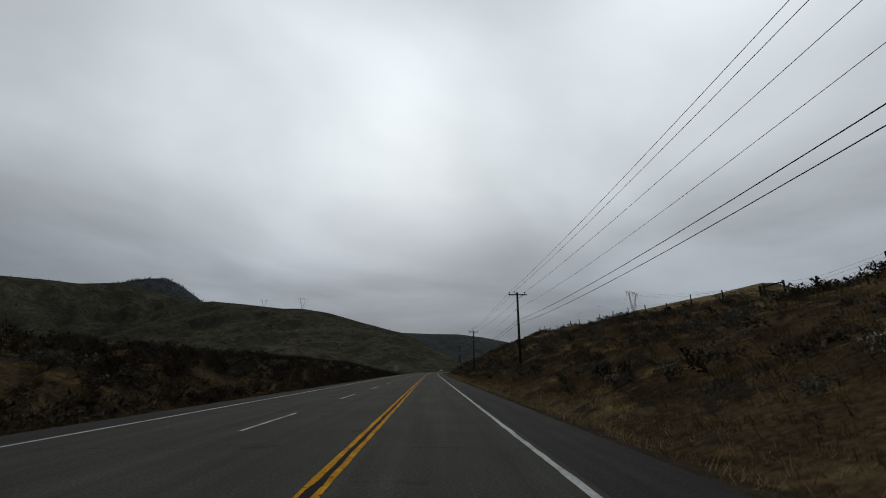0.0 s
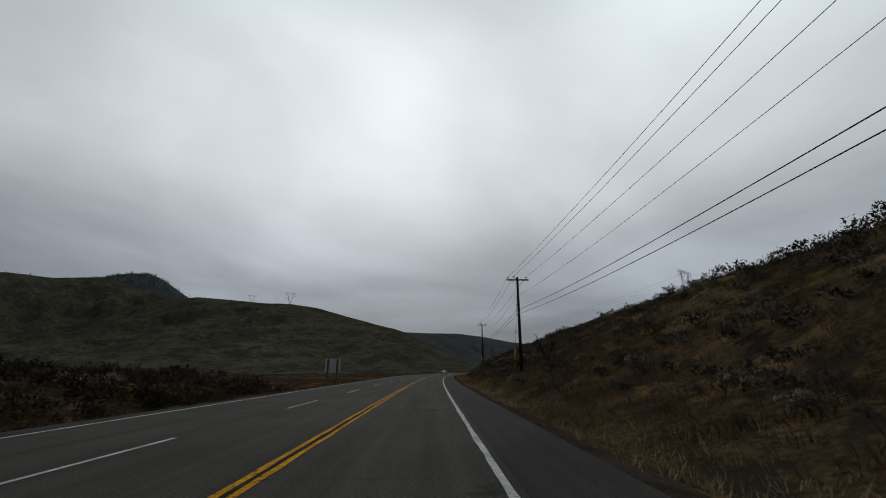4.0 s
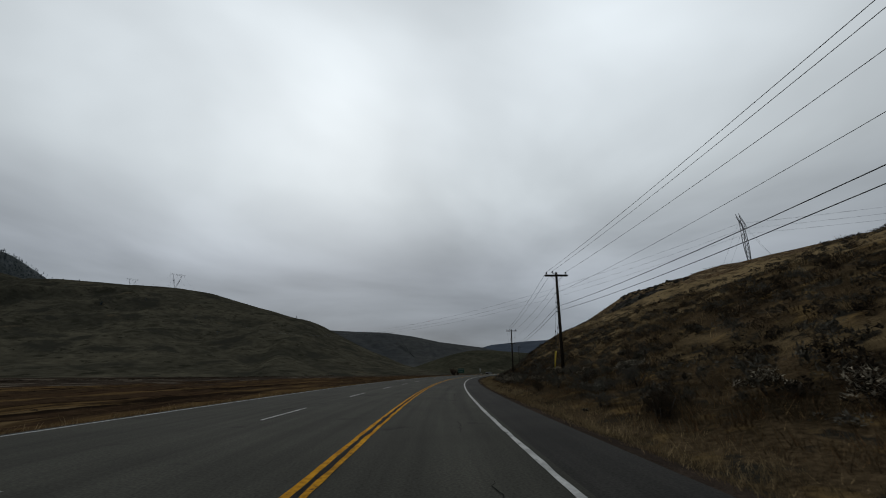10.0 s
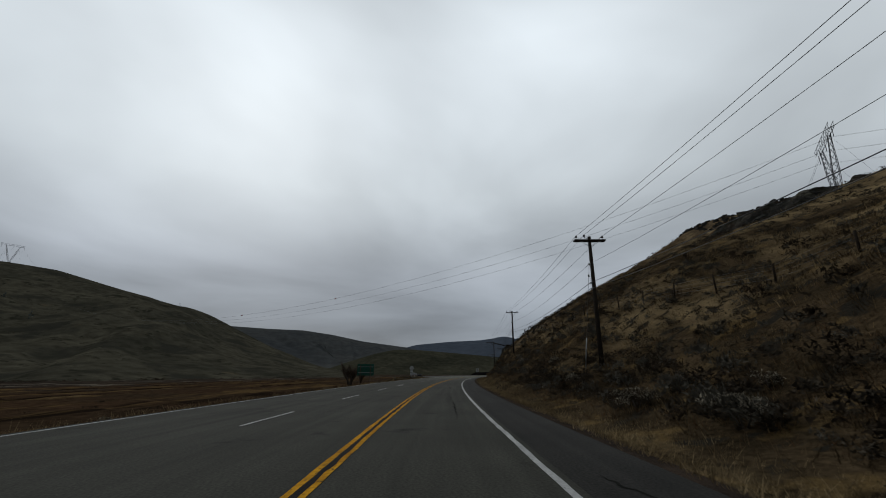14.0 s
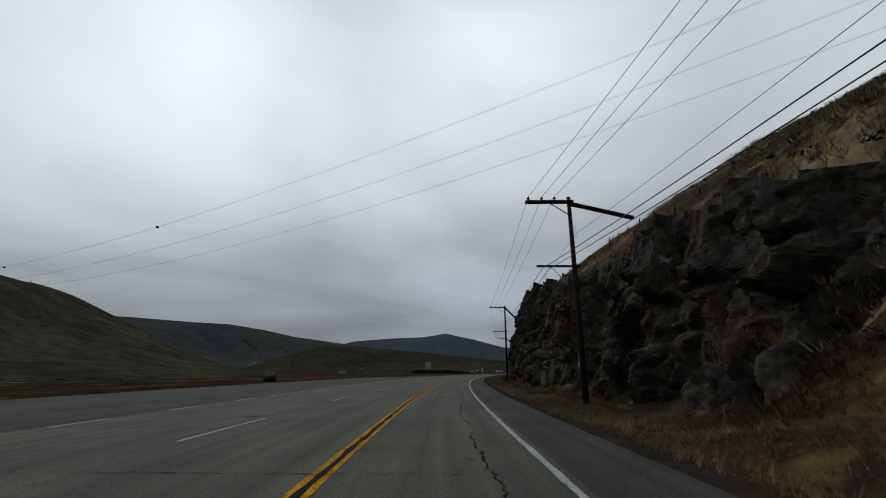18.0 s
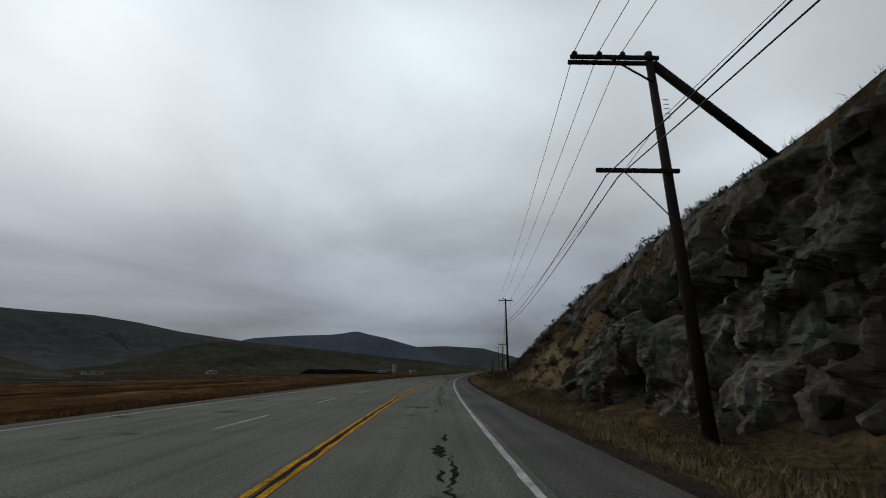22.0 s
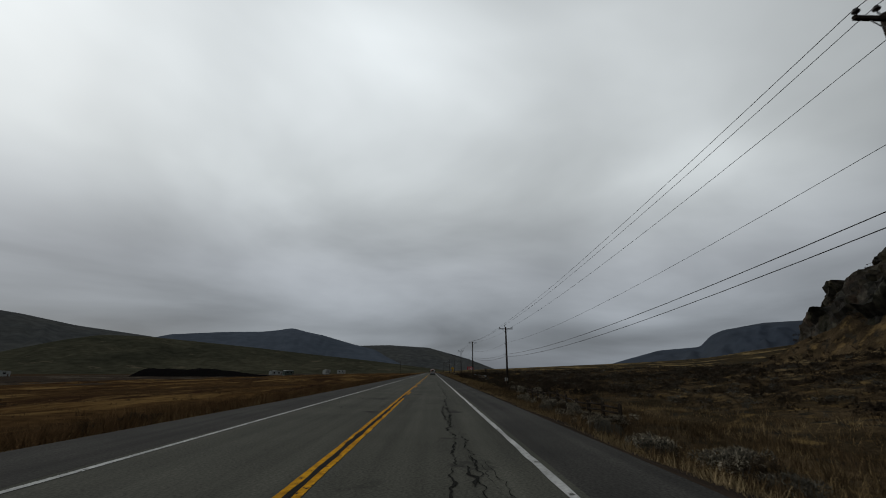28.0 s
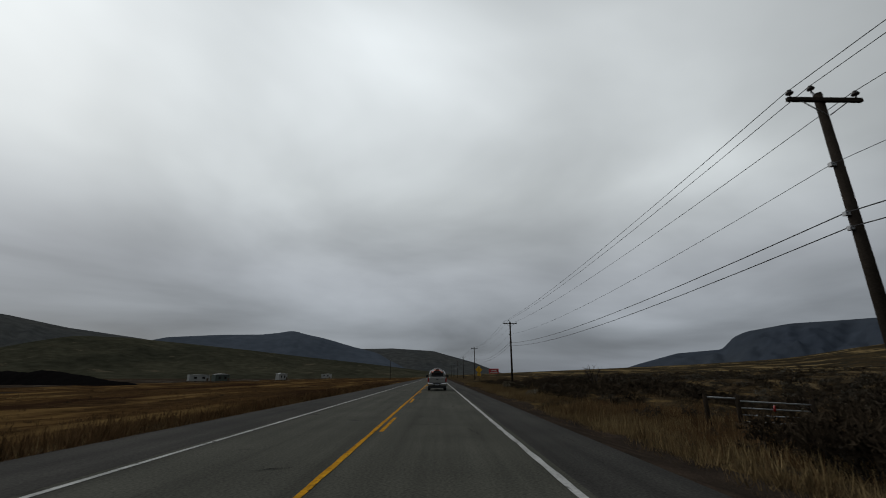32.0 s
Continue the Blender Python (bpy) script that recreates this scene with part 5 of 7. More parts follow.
# dark ledge of rock under the crest of the golden hill
ks_, kd_ = np.meshgrid(np.arange(434, 500, 0.5), np.arange(50, 92, 0.5), indexing="ij")
kz = land_z(ks_, kd_)
kmask = np.clip(1.1 - np.abs((ks_ - 458) / 14) ** 2.4 - np.abs((kd_ - 68) / 13) ** 2.4 + 0.6 * rough(ks_, kd_, 5, 4.0), -0.6, 1)
kdep = blocky(np.stack([ks_ * 0.6, kz * 0.9 + 0.2 * kd_], -1).reshape(-1, 2), 41, 1.0).reshape(kz.shape)
kx, ky = road_xy(ks_, kd_ + (kdep * 0.9 - 0.8) * np.clip(kmask, 0, 1))
put("rock_outcrop", grid_mesh("rock_outcrop", np.stack([kx, ky, kz - 0.1 + np.where(kmask > 0, 1.5 * kmask - 0.8 * kdep * kmask, 1.2 * kmask)], -1), smooth=False), M_CRAG, label="dark broken rock ledge under the hill's crest", category="outcrop", kind="structure")

# craggy outcrop on the knoll: a rock skin over its steep side
os_, od_ = np.meshgrid(np.arange(785, 919, 0.7), np.arange(68, 138, 0.7), indexing="ij")
oz = land_z(os_, od_)
osw = blocky(np.stack([os_ * 0.55, oz * 0.8 + od_ * 0.25], -1).reshape(-1, 2), 17, 1.35).reshape(oz.shape)
rise = np.clip((oz - 8.2 - 2.0 * rough(os_, od_, 9, 8)) / 3, -0.5, 1)
ox, oy = road_xy(os_, od_ + (osw * 1.1 - 1.5) * np.clip(rise, 0, 1))
put("rock_outcrop", grid_mesh("rock_outcrop", np.stack([ox, oy, oz - 0.5 * osw * np.clip(rise, 0, 1) + 0.9 * rise], -1), smooth=False), M_CRAG, label="dark craggy basalt outcrop crowning the knoll", category="outcrop", kind="structure")


def rock_mesh(seed, flat=0.75):
    """An angular split block: a jittered brick with knocked-off corners."""
    rr = random.Random(seed)
    bm = bmesh.new()
    kx, ky = rr.uniform(0.6, 1.0), rr.uniform(0.6, 1.0)
    for sx in (-1, 1):
        for sy in (-1, 1):
            for sz in (-1, 1):
                bm.verts.new((sx * kx * rr.uniform(0.5, 1), sy * ky * rr.uniform(0.5, 1), sz * flat * rr.uniform(0.4, 1)))
    for _ in range(3):
        bm.verts.new((rr.uniform(-1, 1) * kx, rr.uniform(-1, 1) * ky, flat * rr.uniform(-1, 1.1)))
    bmesh.ops.convex_hull(bm, input=bm.verts[:])
    for v in [v for v in bm.verts if not v.link_faces]:
        bm.verts.remove(v)
    bmesh.ops.triangulate(bm, faces=bm.faces[:])
    me = bpy.data.meshes.new("rock")
    bm.to_mesh(me)
    bm.free()
    me.materials.append(M_ROCKB)
    return me


M_ROCKB = mat("split_basalt", (0.036, 0.031, 0.024), 0.92, vary=0.45, scale=0.8, fine=5.0, bump=0.8, tint=(0.017, 0.017, 0.014), dist=0.08, spec=0.08)
ROCKS = [rock_mesh(k) for k in range(10)]
rk = random.Random(8)
for k in range(285):
    s_ = rk.uniform(520, 664)
    v_ = rk.uniform(0.02, 0.97) if k % 3 else rk.uniform(-0.01, 0.08)
    i_, j_ = int((s_ - 508) / CSTEP), int((v_ + 0.04) / 1.04 * (CROWS - 1))
    x, y = road_xy(CS[i_, j_], CDd[i_, j_] + 0.22)
    ob = new("rock", ROCKS[k % 10])
    sc = rk.uniform(0.35, 0.8) if v_ > 0.1 else rk.uniform(0.2, 0.55)
    ob.matrix_world = Matrix.LocRotScale((float(x), float(y), CZd[i_, j_]), Euler((rk.uniform(-.4, .4), rk.uniform(-.4, .4), heading(s_) + rk.uniform(-.5, .5))), (sc * 0.75, sc * 1.1, sc * rk.uniform(0.55, 1.0)))
    ob.parent = cliff

# ---------------- rocks on the slopes, joined ----------------


def blocks_template(me):
    v = np.array([p.co[:] for p in me.vertices])
    f = np.array([list(p.vertices) for p in me.polygons if len(p.vertices) == 3])
    return v, f


def strew(name, templates, pts, scales, seed, material, squash=None, tilt=0.0, **tags):
    """Many copies of small templates joined into one mesh: points [n, 3], sizes [n]."""
    rng = np.random.default_rng(seed)
    n = len(pts)
    pick = rng.integers(0, len(templates), n)
    ang = rng.uniform(0, 2 * math.pi, n)
    VV, FF, base = [], [], 0
    for k, (tv, tf) in enumerate(templates):
        m = np.where(pick == k)[0]
        if not len(m):
            continue
        c, s_ = np.cos(ang[m])[:, None], np.sin(ang[m])[:, None]
        sc = scales[m][:, None]
        sz = sc * (squash[m][:, None] if squash is not None else 1)
        x = (tv[None, :, 0] * c - tv[None, :, 1] * s_) * sc + pts[m, 0][:, None]
        y = (tv[None, :, 0] * s_ + tv[None, :, 1] * c) * sc + pts[m, 1][:, None]
        z = tv[None, :, 2] * sz + pts[m, 2][:, None]
        if tilt:
            x = x + tilt * tv[None, :, 2] * sz * rng.normal(0, 1, (len(m), 1))
        V = np.stack([x, y, z], -1).reshape(-1, 3)
        F = (tf[None] + (np.arange(len(m)) * len(tv))[:, None, None]).reshape(-1, 3) + base
        base += len(V)
        VV.append(V)
        FF.append(F)
    return put(name, tri_mesh(name, np.concatenate(VV), np.concatenate(FF)), material, **tags)


vr = np.random.default_rng(21)


def spots(n, s0, s1, d0, d1, bias=1.0, rng=vr):
    """n random points of the land between offsets, thicker near d0 when bias > 1."""
    s_ = rng.uniform(s0, s1, n)
    d_ = d0 + (d1 - d0) * rng.uniform(0, 1, n) ** bias
    x, y = road_xy(s_, d_)
    return s_, d_, np.stack([x, y, land_z(s_, d_)], -1)


RT = [blocks_template(m) for m in ROCKS]
rp = [spots(650, 474, 487, 8.3, 11.0, 1.3)[2], spots(120, 496, 516, 9, 13)[2], spots(300, 640, 700, 11, 20)[2], spots(300, 660, 735, 10, 30)[2], spots(160, 470, 640, 15, 60)[2], spots(240, 484, 512, 66, 98)[2], spots(300, -60, 470, 8, 60)[2], spots(240, 484, 566, 14, 62)[2], spots(160, 766, 826, 30, 62)[2]]
rsz = [0.05 + 0.22 * vr.uniform(0, 1, 650) ** 3, vr.uniform(0.06, 0.22, 120), vr.uniform(0.06, 0.22, 300), vr.uniform(0.05, 0.18, 300), vr.uniform(0.12, 0.45, 160), vr.uniform(0.4, 1.1, 240), vr.uniform(0.06, 0.22, 300), 0.10 + 0.45 * vr.uniform(0, 1, 240) ** 3, vr.uniform(0.3, 1.2, 160)]
strew("loose_rocks", RT, np.concatenate(rp), np.concatenate(rsz), 3, M_ROCKP, squash=vr.uniform(0.35, 0.9, sum(len(q) for q in rp)), label="loose angular dark rocks strewn on the slope", category="rocks", kind="stuff")
# ---------------- plants ----------------
M_GOLD = mat("golden_dry_grass", (0.250, 0.178, 0.088), 0.95, vary=0.3, scale=0.15, fine=3, bump=0, tint=(0.125, 0.080, 0.038), spec=0.0, island=0.45, soft=0.75)
M_STRAW = mat("pale_straw_grass", (0.300, 0.220, 0.118), 0.95, vary=0.35, scale=0.12, fine=3, bump=0, tint=(0.140, 0.094, 0.046), spec=0.0, island=0.45, soft=0.75)
M_BROWN = mat("brown_dry_grass", (0.118, 0.078, 0.041), 0.95, vary=0.4, scale=0.2, fine=3, bump=0, tint=(0.045, 0.030, 0.017), spec=0.0, island=0.45, soft=0.75)
M_RUST = mat("rust_brown_dry_grass", (0.070, 0.042, 0.023), 0.95, vary=0.3, scale=0.12, fine=3, bump=0, tint=(0.045, 0.028, 0.016), spec=0.0, island=0.4, soft=0.75)
M_RUSTY = mat("rusty_verge_grass", (0.150, 0.088, 0.042), 0.95, vary=0.4, scale=0.3, fine=3, bump=0, tint=(0.080, 0.045, 0.022), spec=0.0, island=0.4, soft=0.75)
M_SAGE = mat("grey_sagebrush_leaves", (0.104, 0.095, 0.077), 0.95, vary=0.3, scale=0.3, fine=3, bump=0, tint=(0.060, 0.053, 0.041), spec=0.0, island=0.25, soft=0.8)
M_DARKB = mat("dark_brush_twigs", (0.050, 0.037, 0.025), 0.95, vary=0.3, scale=0.3, fine=3, bump=0, tint=(0.028, 0.022, 0.016), spec=0.0, island=0.3, soft=0.8)
M_UMBER = mat("umber_sagebrush", (0.072, 0.059, 0.043), 0.95, vary=0.3, scale=0.3, fine=3, bump=0, tint=(0.040, 0.032, 0.024), spec=0.0, island=0.3, soft=0.8)
M_PALE = mat("pale_seed_heads", (0.28, 0.245, 0.185), 0.95, vary=0.25, scale=0.8, fine=6, bump=0, tint=(0.19, 0.16, 0.115), spec=0.0, island=0.4, soft=0.6)
M_TWIG = mat("grey_twigs", (0.050, 0.042, 0.034), 0.9, vary=0.2, scale=2, fine=20, bump=0)


def tuft(seed, blades=11, h=0.33, spread=0.30, width=0.011, base=0.34):
    """A tuft of fine single blades, each one slim triangle."""
    r = np.random.default_rng(seed)
    V, F = [], []
    for _ in range(blades):
        a, rr = r.uniform(0, 6.28), base * math.sqrt(r.uniform(0, 1))
        lean = r.uniform(0.1, 1.0) * spread
        hh = h * r.uniform(0.45, 1.1)
        bx, by = rr * math.cos(a), rr * math.sin(a)
        b_ = a + r.uniform(-.9, .9)
        dx, dy = math.cos(b_), math.sin(b_)
        c_ = r.uniform(0, 6.28)
        px, py = width * math.cos(c_), width * math.sin(c_)
        k = len(V)
        V += [(bx - px, by - py, -0.04), (bx + px, by + py, -0.04), (bx + dx * lean, by + dy * lean, hh)]
        F += [(k, k + 1, k + 2)]
    return np.array(V), np.array(F)


def bush(seed, twigs=150, length=0.15, width=0.030, top=0.0):
    """A round shrub: small leafy sprays in and on a few lobes, most of them pointing up and out. top: only on the upper side."""
    r = np.random.default_rng(seed)
    lobes = [(r.normal(0, 0.27), r.normal(0, 0.27), r.uniform(0.18, 0.52), r.uniform(0.20, 0.36)) for _ in range(9)]
    V, F = [], []
    for _ in range(twigs):
        lx, ly, lz, lr = lobes[r.integers(0, 9)]
        d = r.normal(0, 1, 3)
        d /= np.linalg.norm(d)
        d[2] = abs(d[2]) if d[2] < -0.5 or top else d[2]
        c = np.array([lx, ly, lz]) + d * lr * r.uniform(0.55, 1.0)
        a = d * 0.6 + np.array([0, 0, 0.35]) + r.normal(0, .55, 3)
        a /= np.linalg.norm(a)
        b = np.cross(a, r.normal(0, 1, 3))
        b /= np.linalg.norm(b) + 1e-6
        ln, wd = length * r.uniform(0.6, 1.4), width * r.uniform(0.6, 1.5)
        c = c - a * ln * 0.5
        k = len(V)
        V += [c - b * wd, c + b * wd, c + a * ln]
        F += [(k, k + 1, k + 2)]
    V = np.array(V)
    V[:, 2] = np.maximum(V[:, 2], 0.0)
    return V, np.array(F)


T_GRASS = [tuft(k) for k in range(10)]
T_TALL = [tuft(40 + k, 12, 0.55, 0.30, 0.011, 0.25) for k in range(8)]
T_FARG = [tuft(60 + k, 10, 0.34, 0.34, 0.022, 0.4) for k in range(8)]
T_BUSH = [bush(k, 112, 0.16, 0.033) for k in range(10)]
T_MIDB = [bush(50 + k, 60, 0.19, 0.048) for k in range(8)]
T_FARB = [bush(20 + k, 42, 0.23, 0.066) for k in range(8)]


def grass(name, tmpl, n, s0, s1, d0, d1, size, material, label, bias=1.0, clump=0.0):
    s_, d_, p = spots(n, s0, s1, d0, d1, bias)
    if clump:
        keep_ = rough(s_, d_, 5.0, 7.0) + vr.normal(0, 0.35, n) > clump - 0.6
        p = p[keep_]
    k = len(p)
    return strew(name, tmpl, p, vr.uniform(size * 0.6, size * 1.35, k), int(n + s0), material, tilt=0.12, label=label, category="grass", kind="stuff")


# verge right and left
grass("verge_grass", T_GRASS, 11000, -60, 660, 6.1, 8.8, 0.75, M_STRAW, "pale golden dry grass along the paved shoulder", 1.2)
grass("verge_grass", T_GRASS, 2900, 655, 790, 6.2, 9.5, 0.9, M_STRAW, "tan dry grass along the paved shoulder", 1.2)
grass("verge_grass", T_GRASS, 2000, 785, 890, 7.4, 10, 0.85, M_STRAW, "tan dry grass beyond the gravel verge", 1.0, 0.3)
grass("verge_grass", T_GRASS, 4200, 885, 1040, 7.6, 10.0, 0.75, M_GOLD, "golden dry grass beyond the gravel verge", 0.8, 0.45)
grass("verge_grass", T_GRASS, 500, 885, 1040, 6.3, 8.2, 0.4, M_BROWN, "sparse low weeds on the gravel verge", 0.8, 0.4)
grass("verge_grass", T_GRASS, 9000, -60, 735, 8.6, 14, 1.0, M_BROWN, "brown dry grass at the foot of the slope", 1.0)
grass("slope_grass", T_GRASS, 17000, -70, 480, 9.5, 26, 1.15, M_BROWN, "brown dry grass on the road bank", 1.0, 0.5)
grass("slope_grass", T_GRASS, 13000, -70, 515, 9.5, 32, 1.1, M_GOLD, "golden dry grass tufts on the road bank", 1.0, 0.45)
grass("slope_grass", T_FARG, 9000, -70, 480, 20, 38, 1.1, M_BROWN, "brown dry grass on the upper bank", 1.0)
grass("slope_grass", T_GRASS, 6000, 486, 520, 9, 26, 0.9, M_RUSTY, "rusty golden tufts on the rocky slope", 1.0, 0.2)
grass("slope_grass", T_GRASS, 5000, 472, 520, 10.2, 24, 0.9, M_STRAW, "golden tufts on the rocky slope", 0.8, 0.45)
grass("slope_grass", T_FARG, 3500, 480, 518, 11, 40, 1.0, M_STRAW, "golden grass on the scree slope", 1.0, 0.5)
grass("slope_grass", T_FARG, 3500, 480, 518, 10, 40, 1.0, M_BROWN, "brown grass on the scree slope", 1.0, 0.5)
grass("slope_grass", T_GRASS, 9000, -70, 480, 8.4, 17, 0.95, M_RUSTY, "rust-brown soft grass on the lower bank", 1.1, 0.3)
grass("verge_grass", T_GRASS, 4500, 505, 700, 6.3, 9.2, 0.62, M_STRAW, "golden dry grass under the rock cut", 1.1)
grass("hillside_grass", T_FARG, 9000, 120, 735, 28, 125, 1.3, M_STRAW, "tan dry grass on the hillside", 1.2, 0.5)
grass("slope_grass", T_FARG, 3500, 470, 520, 10, 46, 0.95, M_BROWN, "brown grass between the rocks", 1.0)
grass("slope_grass", T_FARG, 7000, 476, 530, 12, 46, 0.95, M_STRAW, "pale golden grass towards the crest", 0.9, 0.3)
grass("hillside_grass", T_FARG, 12000, 476, 565, 13, 62, 1.1, M_STRAW, "golden tan grass over the rocky slope", 1.0, 0.5)
grass("slope_grass", T_FARG, 2500, 745, 830, 14, 60, 1.1, M_GOLD, "golden grass on the slope before the outcrop", 1.0, 0.7)
grass("hillside_grass", T_FARG, 5000, 515, 735, 14.5, 40, 0.85, M_STRAW, "tan dry grass above the rock cut", 1.0, 0.4)
grass("slope_grass", T_FARG, 5000, 655, 765, 9, 32, 1.0, M_BROWN, "brown grass on the slope beyond the rock cut", 1.0)
grass("field_grass", T_TALL, 7000, 735, 900, 8, 18, 0.9, M_BROWN, "soft brown grass between shoulder and sagebrush", 1.0)
grass("field_grass", T_TALL, 7000, 890, 1030, 8.0, 13.0, 0.95, M_GOLD, "soft golden grass between shoulder and sagebrush", 0.9, 0.4)
grass("field_grass", T_TALL, 3200, 890, 1030, 8.4, 14, 0.85, M_RUSTY, "rust-brown soft grass between shoulder and sagebrush", 0.9, 0.3)
grass("field_grass", T_TALL, 900, 955, 971, 11, 21, 1.0, M_RUSTY, "rust-brown soft grass before the pole gate", 1.0)
grass("field_grass", T_TALL, 500, 955, 971, 11, 21, 0.9, M_GOLD, "golden soft grass before the pole gate", 1.0, 0.4)
grass("field_grass", T_GRASS, 4500, 735, 900, 8, 24, 1.1, M_GOLD, "golden grass between shoulder and sagebrush", 1.0, 0.4)
grass("field_grass", T_FARG, 7000, 735, 1020, 14, 70, 1.0, M_BROWN, "brown dry grass among the sagebrush", 1.4)
grass("knoll_grass", T_FARG, 5000, 785, 940, 42, 92, 1.2, M_BROWN, "brown grass below the craggy outcrop", 1.0, 0.3)


# a ledge of golden grass climbing over the end of the rock cut
m_ = (np.abs(CZd - 1.6 - 0.5 * (520.5 - CS) - 0.5 * rough(CS, CZd, 1.5, 4)) < 0.7) & (CS > 509.5) & (CS < 520.5) & (CV < 1)
lx_, ly_ = road_xy(CS[m_], CDd[m_] - 0.03)
lp_ = np.stack([lx_, ly_, CZd[m_]], -1)[vr.permutation(int(m_.sum()))[:420]]
strew("ledge_grass", T_GRASS, lp_, vr.uniform(0.5, 1.1, len(lp_)), 77, M_GOLD, tilt=0.3, label="golden dry grass on a ledge of the rock cut", category="grass", kind="stuff")


def left_spots(n, s0, s1, e0, e1, bias=1.0):
    s_ = vr.uniform(s0, s1, n)
    d_ = -np.interp(s_, L_S, L_EDGE) - e0 - (e1 - e0) * vr.uniform(0, 1, n) ** bias
    x, y = road_xy(s_, d_)
    return s_, d_, np.stack([x, y, land_z(s_, d_)], -1)


def left_grass(name, tmpl, n, s0, s1, e0, e1, size, material, label, bias=1.0):
    p = left_spots(n, s0, s1, e0, e1, bias)[2]
    return strew(name, tmpl, p, vr.uniform(size * 0.6, size * 1.35, n), int(n + s1), material, tilt=0.12, label=label, category="grass", kind="stuff")


left_grass("verge_grass", T_GRASS, 7000, -60, 500, 0.6, 5, 0.9, M_BROWN, "brown dry grass along the far shoulder", 1.1)
left_grass("verge_grass", T_GRASS, 3500, 95, 505, 0.3, 6, 0.9, M_STRAW, "pale dry grass along the far edge line", 1.4)
left_grass("verge_grass", T_TALL, 8500, 640, 1020, 0.5, 6, 1.0, M_RUSTY, "rust-brown soft grass along the far shoulder", 1.1)
left_grass("verge_grass", T_GRASS, 3000, 640, 1020, 0.8, 5, 0.9, M_GOLD, "golden dry grass along the far shoulder", 1.1)
left_grass("field_grass", T_FARG, 6000, 100, 640, 4, 120, 0.7, M_RUST, "reddish-brown grass on the flood plain", 1.7)
left_grass("field_grass", T_FARG, 5000, 640, 1060, 4, 60, 0.65, M_RUST, "rusty brown low grass in the field", 1.4)
left_grass("field_grass", T_FARG, 3500, 640, 1100, 5, 150, 0.6, M_BROWN, "brown dry grass in the field", 1.5)
left_grass("verge_grass", T_GRASS, 3000, 497, 642, 0.2, 6, 0.8, M_BROWN, "brown dry grass beyond the gravel pull-out", 1.2)


def brush(name, tmpl, n, s0, s1, d0, d1, size, material, label, bias=1.0, clump=0.0, left=False, flat=0.8):
    s_, d_, p = (left_spots if left else spots)(n, s0, s1, d0, d1, bias)
    if clump:
        k_ = rough(s_, d_, 8.0, 11.0) + vr.normal(0, 0.4, n) > clump - 0.6
        p = p[k_]
    k = len(p)
    strew(name, tmpl, p - np.array([0, 0, 0.05]), vr.uniform(size * 0.5, size * 1.4, k), int(n + s0 + d1), material, squash=vr.uniform(flat * 0.75, flat * 1.2, k), label=label, category="shrubs", kind="stuff")
    return p


brush("bank_brush", T_BUSH, 1400, -70, 480, 9.5, 28, 1.0, M_SAGE, "grey-green sagebrush on the road bank", 1.0, 0, False, 1.0)
brush("bank_brush", T_BUSH, 700, -70, 512, 10, 30, 1.05, M_DARKB, "dark brown brush on the road bank", 1.0, 0.2, False, 1.0)
brush("bank_brush", T_BUSH, 170, 330, 425, 9, 14, 1.15, M_DARKB, "dark brush at the foot of the slope")
brush("hillside_brush", T_MIDB, 2200, 0, 480, 20, 70, 0.8, M_SAGE, "low grey sagebrush over the hillside", 1.2, 0.1, False, 0.8)
brush("hillside_brush", T_MIDB, 3500, 290, 480, 9.5, 60, 0.72, M_UMBER, "low brown-grey sagebrush dotted over the hillside", 1.5, 0.0, False, 0.8)
brush("hillside_brush", T_MIDB, 2600, -60, 290, 12, 50, 0.9, M_UMBER, "low brown-grey sagebrush dotted over the bank", 1.3, 0.0, False, 0.85)
brush("hillside_brush", T_MIDB, 1100, 655, 745, 9.5, 34, 0.6, M_UMBER, "low brown-grey brush dotted over the slope", 1.2, 0.0, False, 0.8)
brush("hillside_brush", T_FARB, 1500, 130, 700, 40, 130, 0.9, M_DARKB, "dark brush dots over the hillside", 1.0, 0.2, False, 0.75)
brush("hillside_brush", T_FARB, 500, 515, 735, 16, 40, 0.6, M_DARKB, "dark brush above the rock cut", 1.0, 0, False, 0.7)
brush("bank_brush", T_BUSH, 160, 478, 518, 9.5, 40, 0.85, M_DARKB, "dark brush on the scree slope")
brush("bank_brush", T_BUSH, 160, 478, 518, 9.5, 36, 0.7, M_UMBER, "brown brush on the scree slope")
brush("bank_brush", T_BUSH, 60, 486, 500, 8.4, 10.5, 0.7, M_RUSTY, "rust-brown dry brush beside the scree")
brush("bank_brush", T_FARB, 240, 484, 565, 13, 60, 0.8, M_DARKB, "dark brush between the rocks")
brush("bank_brush", T_BUSH, 900, 765, 830, 12, 52, 1.15, M_DARKB, "dense dark brush on the slope before the outcrop")
brush("bank_brush", T_BUSH, 130, 690, 775, 10, 20, 0.9, M_DARKB, "dark brush on the slope's end")
brush("bank_brush", T_BUSH, 220, 655, 775, 10, 21, 0.8, M_SAGE, "grey sagebrush on the slope's end", 1.0, 0, False, 0.9)
brush("flat_brush", T_BUSH, 1000, 760, 1020, 25, 46, 1.25, M_DARKB, "dense dark sagebrush on the flat", 1.1)
brush("flat_brush", T_BUSH, 420, 780, 1020, 24, 46, 1.1, M_SAGE, "grey sagebrush on the flat", 1.1)
brush("flat_brush", T_BUSH, 420, 875, 953, 12.5, 30, 1.5, M_DARKB, "tall dark brush beyond the verge grass", 1.2)
